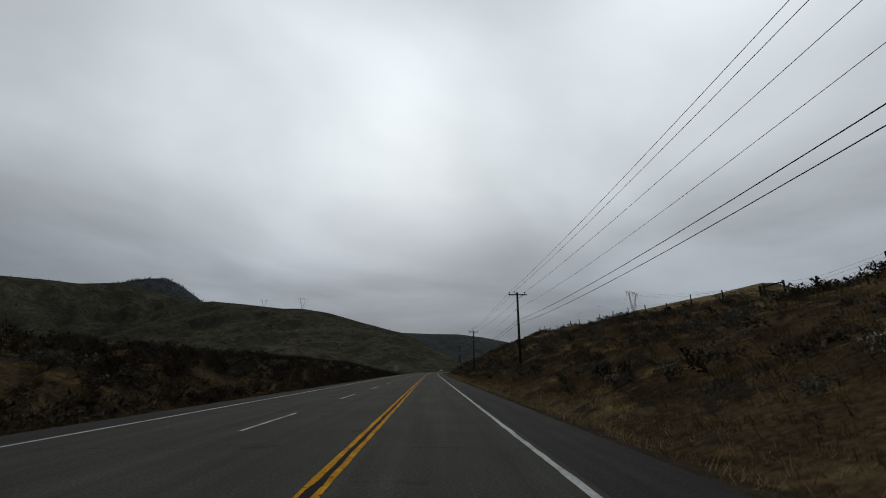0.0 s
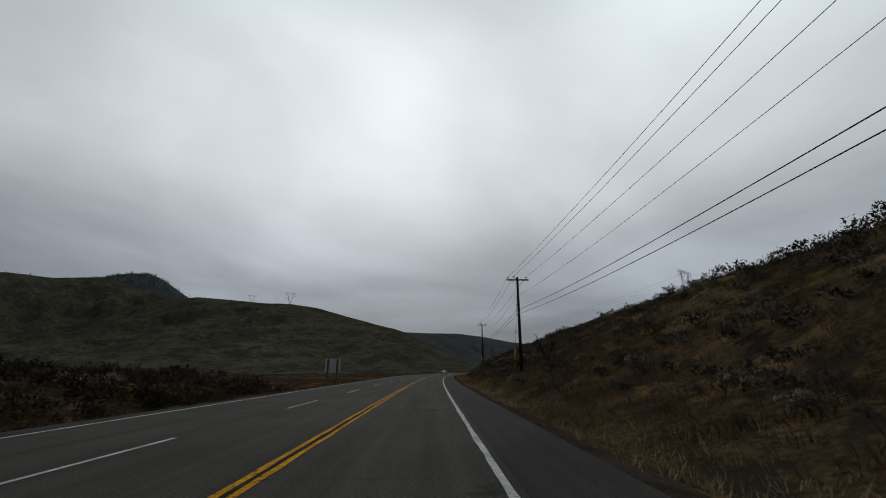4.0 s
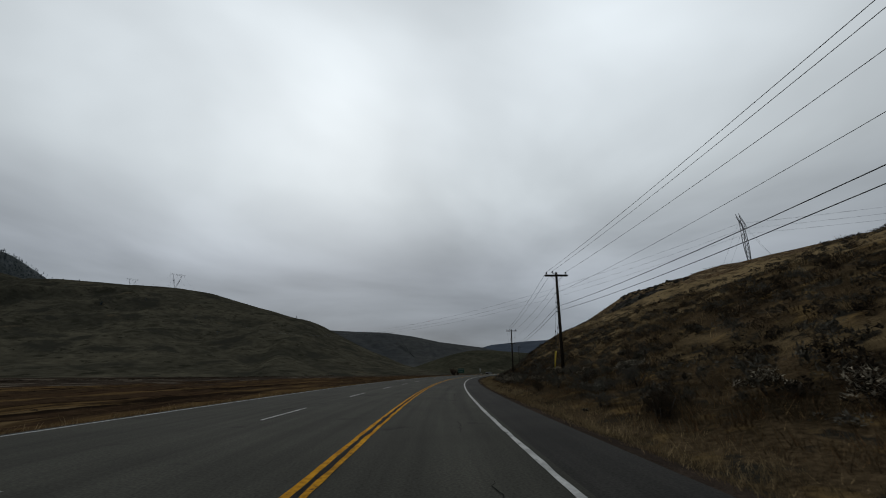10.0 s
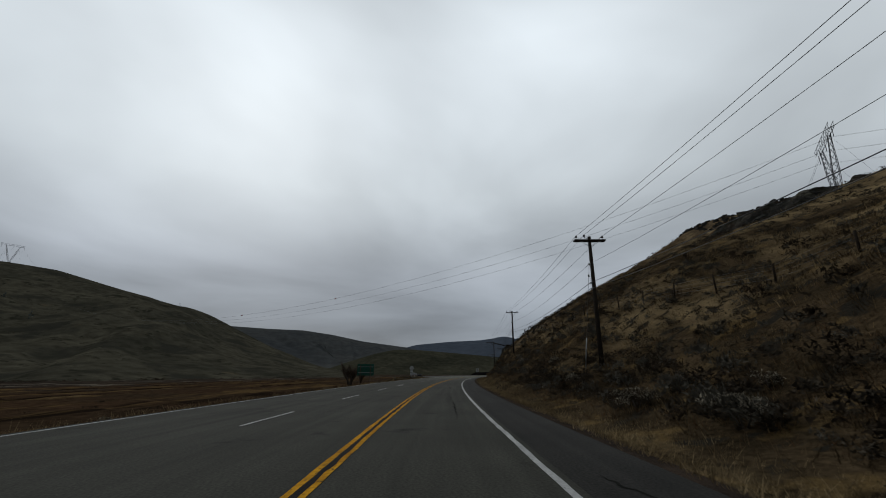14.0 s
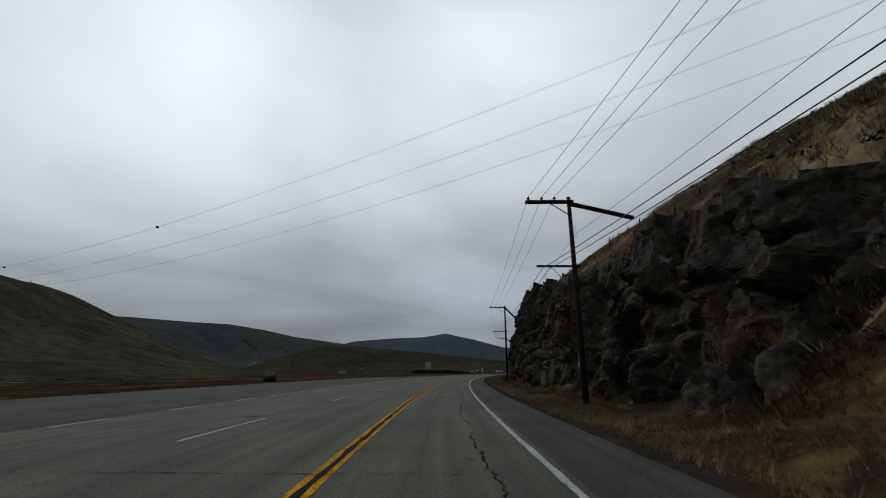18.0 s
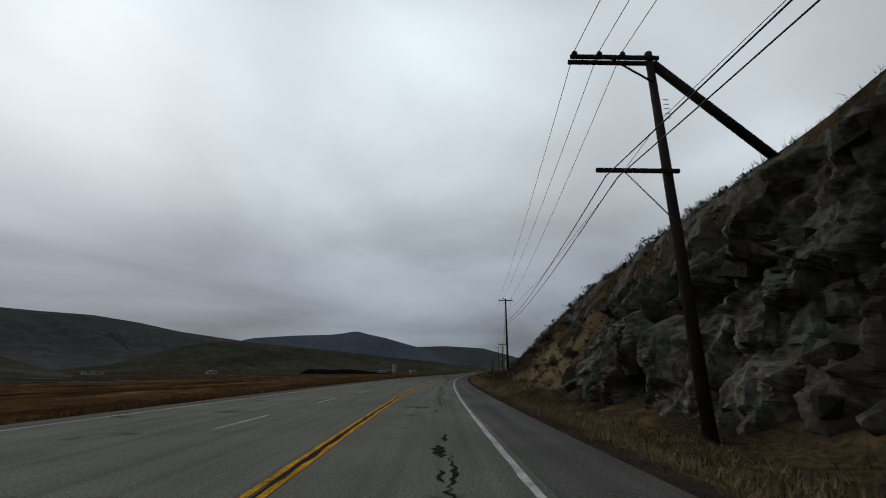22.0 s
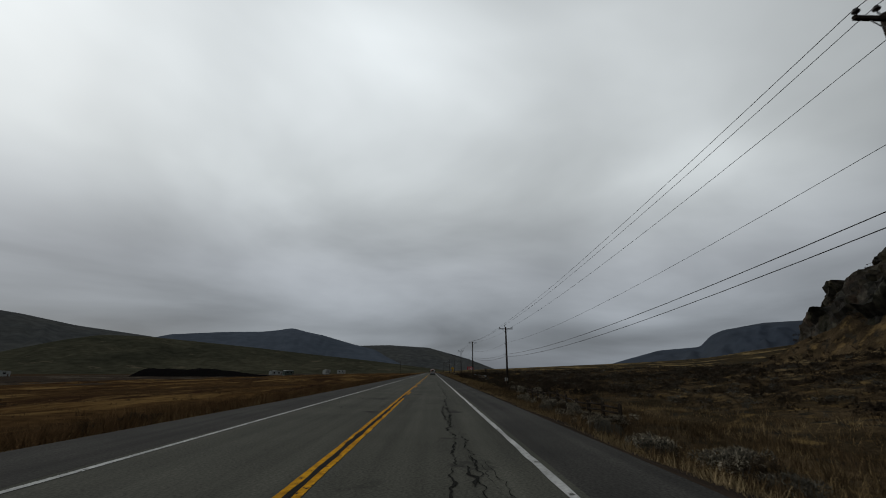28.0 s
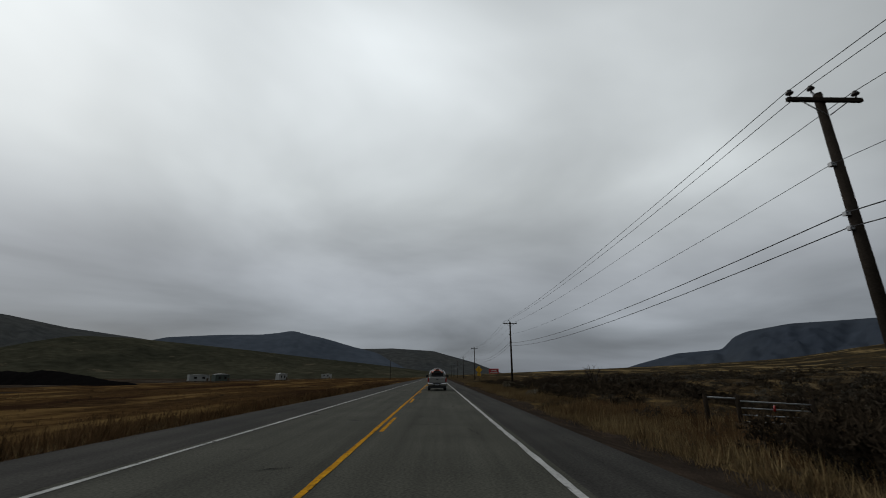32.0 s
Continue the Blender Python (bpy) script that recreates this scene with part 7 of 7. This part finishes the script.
# seen from behind, their faces turned to the other traffic
road_sign(140, -14.3, 2.5, 2.1, 2.4, 2, M_SIGNBACK, "large grey sign back on two timber posts", thick=0.11)
road_sign(496, -12.6, 0.97, 0.97, 2.1, 1, M_SIGNBACK, "grey diamond sign back with a tab on a post", diamond=True, tab=0.55, post_mat=M_STEEL)
road_sign(630.5, -12.9, 1.5, 2.1, 2.5, 1, M_SIGNBACK, "tall pale sign back on a timber post", thick=0.08)
road_sign(731, -11.1, 0.9, 1.65, 1.7, 1, M_SIGNBACK, "tall grey sign back on a steel post", post_mat=M_STEEL)
road_sign(827.5, -9.1, 0.85, 0.95, 1.9, 1, M_SIGNBACK, "pale sign back on a timber post")
# facing the camera's traffic
t_, _p = road_sign(451, -13.2, 2.9, 1.9, 1.75, 2, M_GREEN, "large green guide sign beside the far lane", "guide_sign")
t_, _p = road_sign(891.6, 13.8, 0.4, 0.5, 1.3, 1, M_SWHITE, "small white marker sign on a short post", "marker_sign")
t_, _p = road_sign(1050, 12.2, 1.3, 1.3, 2.4, 1, M_SYEL, "yellow diamond warning sign above a yellow tab", "warning_sign", diamond=True, tab=0.8)
t_, _p = road_sign(1181, 33.0, 5.4, 2.6, 3.0, 2, M_SRED, "red roadside billboard with a white line of lettering", "billboard")
for x in (-1.5, -1.05, -0.6, -0.1, 0.35, 0.8, 1.3):
    box("letter_bar", x - 0.15, 0.03 - 0.06, 4.2, x + 0.15, 0.05 - 0.06, 4.7, M_SWHITE, t_, "white lettering bar")
box("footer", -2.2, -0.02, 3.45, 2.2, 0.0, 3.7, M_SWHITE, t_, "white footer strip")

for s_, d_ in ((496, -11.7),):
    t_ = thing("delineator_post", beside(s_, d_), "slim white roadside delineator post", "post", "")
    rod("post", (0, 0, -0.2), (0, 0, 1.1), 0.05, M_SWHITE, t_, r1=0.045)
    rod("band", (0, 0, 0.86), (0, 0, 0.96), 0.053, M_TAIL, t_, "reflective band")

# ---------------- fences ----------------
M_FPOST = mat("grey_fence_timber", (0.020, 0.015, 0.011), 0.95, vary=0.3, scale=3, fine=30, bump=0.4, dist=0.006, spec=0.04)


def wire_fence(s0, s1, d0, d1, step, label, height=1.25, wires=4):
    t_ = thing("wire_fence", pose(0, 0, 0), label, "fence", "fences on the bank")
    tops = []
    n = int((s1 - s0) / step)
    for k in range(n + 1):
        s_, d_ = s0 + (s1 - s0) * k / n, d0 + (d1 - d0) * k / n
        x, y = road_xy(s_, d_)
        z = float(land_z(s_, d_))
        lx, ly = rk.uniform(-.09, .09), rk.uniform(-.09, .09)
        h = height * rk.uniform(0.9, 1.08)
        rod("post", (float(x), float(y), z - 0.3), (float(x) + lx, float(y) + ly, z + h), 0.075, M_FPOST, t_, r1=0.065, n=7)
        tops.append(Vector((float(x) + lx, float(y) + ly, z + h)))
    for w in range(wires):
        off = Vector((0, 0, -0.1 - 0.28 * w))
        part("fence_wire", wire_mesh([[p + off for p in tops]], 0.007, 4), M_WIRE, t_)


wire_fence(-60, 92, 31, 31, 5.2, "old timber-post wire fence along the bank's crest")
wire_fence(686, 716, 30, 33, 4.0, "leaning timber-post wire fence on the crest")
wire_fence(392, 476, 23, 17, 5.0, "old timber-post wire fence across the hillside")
wire_fence(536, 575, 24, 27, 5.5, "timber-post wire fence above the rock cut")

# braced corner of the crest fence
t_ = thing("fence_brace", beside(-8.5, 31), "weathered timber brace panel of the crest fence", "fence")
for x, y in ((0, -1.3), (0, 1.3)):
    rod("post", (x, y, -0.3), (x, y, 1.35), 0.09, M_FPOST, t_, n=7)
rod("rail", (0, -1.3, 1.2), (0, 1.3, 1.2), 0.06, M_FPOST, t_, n=7)
rod("diagonal_rail", (0, -1.3, 0.2), (0, 1.3, 1.1), 0.05, M_FPOST, t_, n=7)

# dark pole-rail fence below the shoulder
t_ = thing("rail_fence", pose(0, 0, 0), "dark timber rail fence in the grass below the shoulder", "fence")
prev = None
for k in range(11):
    s_, d_ = 845 + 2.6 * k, 12.1 + 0.06 * k
    x, y = road_xy(s_, d_)
    z = float(land_z(s_, d_))
    p = Vector((float(x), float(y), z))
    for o_ in (-0.12, 0.12):
        q = road_xy(s_ + o_, d_)
        rod("post", (float(q[0]), float(q[1]), z - 0.3), (float(q[0]) + rk.uniform(-.05, .05), float(q[1]), z + 1.15), 0.07, M_FPOST, t_, n=7)
    if prev:
        for zz in (0.3, 0.62, 0.95):
            rod("rail", prev + Vector((0, 0, zz + rk.uniform(-.06, .06))), p + Vector((0, 0, zz + rk.uniform(-.06, .06))), 0.055, M_FPOST, t_, n=7)
    prev = p

# metal field gate
gs, gd = 960.0, 15.7
t_ = thing("field_gate", pose(0, 0, 0), "grey tubular steel field gate between timber posts", "gate")
ga, gb = (Vector((float(road_xy(s_, d_)[0]), float(road_xy(s_, d_)[1]), float(land_z(s_, d_)))) for s_, d_ in ((gs, gd), (gs, gd + 3.5)))
for p in (ga, gb, ga - (gb - ga) * 0.43):
    rod("gate_post", p - Vector((0, 0, 0.4)), p + Vector((0, 0, 1.45)), 0.1, M_FPOST, t_, "weathered timber gate post")
for zz in (0.3, 0.6, 0.9, 1.2):
    rod("bar", ga + Vector((0, 0, zz)), gb + Vector((0, 0, zz)), 0.03, M_STEEL, t_, "grey steel gate bar")
rod("bar", ga + Vector((0, 0, 1.3)), ga - (gb - ga) * 0.43 + Vector((0, 0, 1.3)), 0.04, M_STEEL, t_)
pm = ga.lerp(gb, 0.48)
rod("reflector", pm + Vector((0, -0.04, 0.95)), pm + Vector((0, 0.04, 0.95)), 0.14, M_TAIL, t_, "round red reflector")

# ---------------- bin in the pull-out ----------------
M_BINLID = mat("dull_dark_lid", (0.022, 0.021, 0.020), 0.9, vary=0.25, scale=3, fine=20, bump=0.1, spec=0.05)
t_ = thing("litter_bin", beside(573.3, -28.6, -0.25, -20) @ Matrix.Scale(0.74, 4), "dark steel litter bin with a sloped lid on gravel", "bin")
bm = bmesh.new()
loft(bm, [[(-1.1, -0.75, 0.0), (1.1, -0.75, 0.0), (1.1, 0.75, 0.0), (-1.1, 0.75, 0.0)], [(-1.15, -0.8, 1.05), (1.15, -0.8, 1.05), (1.15, 0.8, 1.5), (-1.15, 0.8, 1.5)]])
part("body", bm, M_BLACKP, t_)
bm = bmesh.new()
loft(bm, [[(-1.2, -0.85, 1.06), (1.2, -0.85, 1.06), (1.2, 0.85, 1.52), (-1.2, 0.85, 1.52)], [(-1.18, -0.82, 1.12), (1.18, -0.82, 1.12), (1.18, 0.82, 1.58), (-1.18, 0.82, 1.58)]])
part("lid", bm, M_BINLID, t_, "sloped dark steel lid")
for x in (-0.9, 0.9):
    box("skid", x - 0.08, -0.8, -0.12, x + 0.08, 0.8, 0.02, M_BLACKP, t_)

# ---------------- painted marks on the cliff ----------------
M_TEAL = mat("pale_teal_spray_paint", (0.16, 0.30, 0.26), 0.8, vary=0.25, scale=4, fine=20, bump=0)
M_SPRAYW = mat("white_spray_paint", (0.40, 0.40, 0.38), 0.8, vary=0.25, scale=4, fine=20, bump=0)
fc = bpy.data.curves.new("painted_word", "FONT")
fc.body, fc.size, fc.extrude, fc.shear, fc.offset = "Kar", 0.9, 0.008, 0.4, -0.016
ft = new("painted_word_source", fc)
dg = bpy.context.evaluated_depsgraph_get()
word_me = bpy.data.meshes.new_from_object(ft.evaluated_get(dg))
bpy.data.objects.remove(ft)


def on_cliff(s_, z_):
    """The outermost offset of the rock face round a place."""
    sub = (np.abs(CS - s_) < 0.6) & (np.abs(CZd - z_) < 0.3) & (CV <= 1)
    return float(CDd[sub].min())


def face_pose(s_, z_, gap=0.05, turn=0.0):
    x, y = road_xy(s_, on_cliff(s_, z_) - gap)
    return pose(float(x), float(y), z_, 90, 0, math.degrees(heading(s_)) - 90 + turn)


word = put("graffiti", word_me, M_TEAL, label="pale teal spray-painted word on the rock face", category="graffiti")
word.matrix_world = face_pose(549.75, 0.72, 0.08, 4) @ Matrix.Scale(0.82, 4)
fc = bpy.data.curves.new("painted_word", "FONT")
fc.body, fc.size, fc.extrude, fc.shear, fc.offset = "Love", 0.42, 0.008, 0.15, -0.006
ft = new("painted_word_source", fc)
dg = bpy.context.evaluated_depsgraph_get()
love_me = bpy.data.meshes.new_from_object(ft.evaluated_get(dg))
bpy.data.objects.remove(ft)
word = put("graffiti", love_me, M_TEAL, label="small teal spray-painted word on a smooth rock face", category="graffiti")
word.matrix_world = face_pose(535.6, 2.3, 0.04, 3)
bm = bmesh.new()
ring_ = []
for k in range(40):
    a = 2 * math.pi * k / 40
    hx, hy = 0.16 * math.sin(a) ** 3, 0.13 * math.cos(a) - 0.05 * math.cos(2 * a) - 0.02 * math.cos(3 * a)
    ring_.append([bm.verts.new((hx * q, hy * q, h_)) for q, h_ in ((1.0, 0.0), (0.80, 0.0), (0.80, 0.01), (1.0, 0.01))])
for k in range(40):
    for j in range(4):
        bm.faces.new((ring_[k][j], ring_[k][(j + 1) % 4], ring_[(k + 1) % 40][(j + 1) % 4], ring_[(k + 1) % 40][j]))
me = bpy.data.meshes.new("heart")
bm.to_mesh(me)
bm.free()
heart = put("graffiti", me, M_SPRAYW, label="white spray-painted heart outline on the rock face", category="graffiti")
heart.matrix_world = face_pose(535.4, 1.95, 0.04, 3)
bm = bmesh.new()
n = 28
R1, R0 = 0.27, 0.22
ra = [bm.verts.new((R1 * math.cos(2 * math.pi * k / n), R1 * math.sin(2 * math.pi * k / n), 0)) for k in range(n)]
rb = [bm.verts.new((R0 * math.cos(2 * math.pi * k / n), R0 * math.sin(2 * math.pi * k / n), 0)) for k in range(n)]
for k in range(n):
    bm.faces.new((ra[k], ra[(k + 1) % n], rb[(k + 1) % n], rb[k]))
for a in (90, 270, 225, 315):
    bm_rod(bm, (0, 0, 0.0), (0.24 * math.cos(radians(a)), 0.24 * math.sin(radians(a)), 0.0), 0.022, n=4)
me = bpy.data.meshes.new("peace_sign")
bm.to_mesh(me)
bm.free()
pc = put("graffiti", me, M_SPRAYW, label="white spray-painted peace sign on the rock face", category="graffiti")
pc.matrix_world = face_pose(558.3, 2.2, 0.16, 24)

# ---------------- far yard: dark heap, trailer, shed ----------------
M_HEAP = mat("black_soil_heap", (0.005, 0.0045, 0.0045), 0.95, vary=0.35, scale=0.2, fine=2, bump=0.7, dist=0.15, spec=0.0)
hs = np.linspace(0, 1, 60)
hw = np.linspace(-1, 1, 15)
HS, HW = np.meshgrid(hs, hw, indexing="ij")
ax_, ay_ = 366 + (322 - 366) * HS, 1020 + (1180 - 1020) * HS
nx_, ny_ = 160 / 166.0, 44 / 166.0
prof = np.clip(1 - np.abs(HW) ** 1.6, 0, 1) * np.clip(np.minimum(HS, 1 - HS) * 9, 0, 1)
HZ = -5.5 + 8.6 * prof * (0.94 + 0.06 * np.sin(HS * 23) * np.sin(HS * 7 + 1)) * np.interp(HS, [0, 0.12, 0.4, 1], [0.45, 0.55, 0.95, 1]) + 0.25 * rough(HS * 200, HW * 12, 3)
put("soil_heap", grid_mesh("soil_heap", np.stack([ax_ + nx_ * HW * 13, ay_ + ny_ * HW * 13, HZ], -1)), M_HEAP, label="long black soil heap across the field", category="heap")


def at_xy(x, y, z, turn):
    return pose(x, y, z, 0, 0, turn)


def shed(x, y, z, w, l, h, turn, wall_m, label, name, cat, roof=0.5, wheels=False):
    t_ = thing(name, at_xy(x, y, z, turn), label, cat)
    box("body", -w / 2, -l / 2, 0.0 if not wheels else 0.6, w / 2, l / 2, h, wall_m, t_, "", 0.05)
    bm = bmesh.new()
    loft(bm, [[(-w / 2 - 0.15, -l / 2 - 0.15, h), (w / 2 + 0.15, -l / 2 - 0.15, h), (0.05, -l / 2 - 0.15, h + roof), (-0.05, -l / 2 - 0.15, h + roof)], [(-w / 2 - 0.15, l / 2 + 0.15, h), (w / 2 + 0.15, l / 2 + 0.15, h), (0.05, l / 2 + 0.15, h + roof), (-0.05, l / 2 + 0.15, h + roof)]])
    part("roof", bm, M_SIGNBACK, t_)
    for k in (-0.28, 0.12):
        box("window", w * k, -l / 2 - 0.04, h * 0.45, w * k + w * 0.14, -l / 2 - 0.01, h * 0.75, M_GLASS, t_, "dark window")
    box("door", w * 0.34, -l / 2 - 0.04, 0.1 if not wheels else 0.6, w * 0.34 + 0.9, -l / 2 - 0.01, 2.1, M_POST, t_)
    if wheels:
        for sx in (-1, 1):
            wheel(t_, sx * w * 0.2, -l / 2, 0.35, 0.25)


M_PALEW = mat("pale_painted_siding", (0.27, 0.28, 0.27), 0.6, vary=0.12, scale=1, fine=8, bump=0.1)
M_DARKW = mat("dark_green_siding", (0.05, 0.065, 0.055), 0.7, vary=0.2, scale=1, fine=8, bump=0.1)
plz = -2.4
shed(405, 1122, plz, 10, 3, 3.6, 6, M_PALEW, "long pale office trailer in the yard", "office_trailer", "trailer", 0.3, True)
shed(417, 1126, plz, 7.5, 5, 3.8, 6, M_DARKW, "dark low shed beside the trailer", "shed", "shed")
shed(447, 1117, -2.0, 5, 4, 4.0, 6, M_PALEW, "white camper parked in the yard", "camper", "camper", 0.4, True)
shed(250, 1330, -4.6, 14, 6, 4.5, 20, M_PALEW, "far pale farm shed on the plain", "farm_shed", "shed")
shed(120, 1290, -5.0, 20, 7, 4.0, 10, M_PALEW, "far long pale farm building on the plain", "farm_shed", "shed")
shed(620, 1370, -2.6, 12, 6, 5, -40, M_PALEW, "far pale building beside the highway", "farm_shed", "shed")

# single pole on the far side
t_ = thing("utility_pole", beside(1200, -26.8, -1.2), "lone dark wooden pole on the far side", "utility pole")
rod("shaft", (0, 0, -0.5), (0, 0, 11.5), 0.19, M_WOOD, t_, r1=0.12, n=10)
rod("top_pin", (0, 0, 11.5), (0, 0, 11.8), 0.04, M_STEEL, t_)

# ---------------- trees ----------------
M_BARK = mat("grey_bark", (0.045, 0.036, 0.029), 0.95, vary=0.25, scale=3, fine=30, bump=0.4)
M_PINE = mat("dark_pine_needles", (0.044, 0.058, 0.064), 0.9, vary=0.3, scale=0.5, fine=4, bump=0, spec=0.05, island=0.35)
M_TWIGL = mat("dry_twigs", (0.052, 0.036, 0.026), 0.95, vary=0.3, scale=0.5, fine=4, bump=0, spec=0.05, island=0.3)


def bare_tree(s_, d_, h, seed, label, twig_n=14):
    rr = random.Random(seed)
    t_ = thing("tree", beside(s_, d_), label, "tree", "bare trees")
    trunk, twigs = bmesh.new(), bmesh.new()
    for _ in range(4):
        a = rr.uniform(0, 6.28)
        base = Vector((0.15 * math.cos(a), 0.15 * math.sin(a), -0.2))
        tip = Vector((math.cos(a) * h * 0.22, math.sin(a) * h * 0.22, h * rr.uniform(0.45, 0.62)))
        bm_rod(trunk, base, tip, 0.11, 0.06, 6)
        for _ in range(6):
            u = rr.uniform(0.35, 1)
            p = base.lerp(tip, u)
            b = a + rr.uniform(-1.3, 1.3)
            q = p + Vector((math.cos(b) * h * 0.2, math.sin(b) * h * 0.2, h * rr.uniform(0.2, 0.4)))
            rod("limb", p, q, 0.045, M_BARK, t_, r1=0.015, n=5)
            for _ in range(twig_n):
                v = rr.uniform(0.2, 1)
                p2 = p.lerp(q, v)
                c = b + rr.uniform(-1.6, 1.6)
                q2 = p2 + Vector((math.cos(c) * h * 0.12, math.sin(c) * h * 0.12, h * rr.uniform(0.03, 0.16)))
                bm_rod(twigs, p2, q2, 0.014, 0.004, 3)
    part("trunk", trunk, M_BARK, t_)
    tagged(part("crown", twigs, M_TWIGL, t_, "crown of fine leafless twigs"), "crown of fine leafless twigs", kind="stuff")


for k, (s_, d_, h_) in enumerate(((468, -20.6, 5.2), (472, -22.0, 4.6), (464, -19.8, 4.2), (470, -19.2, 3.4))):
    bare_tree(s_, d_, h_, 3 + 11 * k, "leafless multi-stemmed shrub tree beside the guide sign", 34)
bare_tree(1004, 25, 3.4, 5, "leafless scraggly bush above the sagebrush")
bare_tree(112, 13.5, 2.6, 7, "scraggly juniper bush on the bank's crest")
for k, (s_, d_) in enumerate(((548, 15.5), (562, 16.5), (606, 15), (628, 14.8), (654, 15.2))):
    bare_tree(s_, d_, 1.9, 20 + k, "small scraggly bush on the cliff's edge")


def pine(seed):
    r = np.random.default_rng(seed)
    V, F = [], []
    for k in range(26):
        z = r.uniform(0.1, 1.0)
        rad = 0.24 * (1.05 - z) * r.uniform(0.5, 1.1)
        a = r.uniform(0, 6.28)
        c = np.array([rad * math.cos(a), rad * math.sin(a), z])
        k0 = len(V)
        s_ = 0.10 * (1.3 - z)
        V += [c + r.normal(0, s_, 3), c + r.normal(0, s_, 3), c + r.normal(0, s_, 3)]
        F.append((k0, k0 + 1, k0 + 2))
    k0 = len(V)
    V += [np.array((-0.015, 0, 0)), np.array((0.015, 0, 0)), np.array((0, 0.015, 0)), np.array((0, 0, 0.95))]
    F += [(k0, k0 + 1, k0 + 3), (k0 + 1, k0 + 2, k0 + 3), (k0 + 2, k0, k0 + 3)]
    return np.array(V), np.array(F)


# pines on the far hill: set down on its surface
def surface(ob):
    v = np.empty(len(ob.data.vertices) * 3, np.float32)
    ob.data.vertices.foreach_get("co", v)
    return v.reshape(-1, 3)


hv_, kv_ = surface(HILL_A), surface(KNOB)
T_PINE = [pine(k) for k in range(5)]
pr = np.random.default_rng(77)
knob = kv_[kv_[:, 2] > 240]
ix = pr.integers(0, len(knob), 1700)
pts = knob[ix] + np.stack([pr.normal(0, 9, 1700), pr.normal(0, 9, 1700), np.full(1700, -2.0)], -1)
strew("pine_wood", T_PINE, pts, pr.uniform(7, 14, 1700), 5, M_PINE, label="dark pine wood on the hill's rocky knob", category="trees", kind="stuff")
lone = hv_[(hv_[:, 2] > 20)]
ix = pr.integers(0, len(lone), 60)
ridge_ = hv_[(hv_[:, 0] < -1350) & (hv_[:, 0] > -1800) & (hv_[:, 2] > 325)]
ir = pr.integers(0, len(ridge_), 40)
strew("scattered_pines", T_PINE, np.concatenate([lone[ix], ridge_[ir]]) - np.array([0, 0, 0.5]), pr.uniform(6, 11, 100), 6, M_PINE, label="scattered small pines over the grass hill", category="trees", kind="stuff")
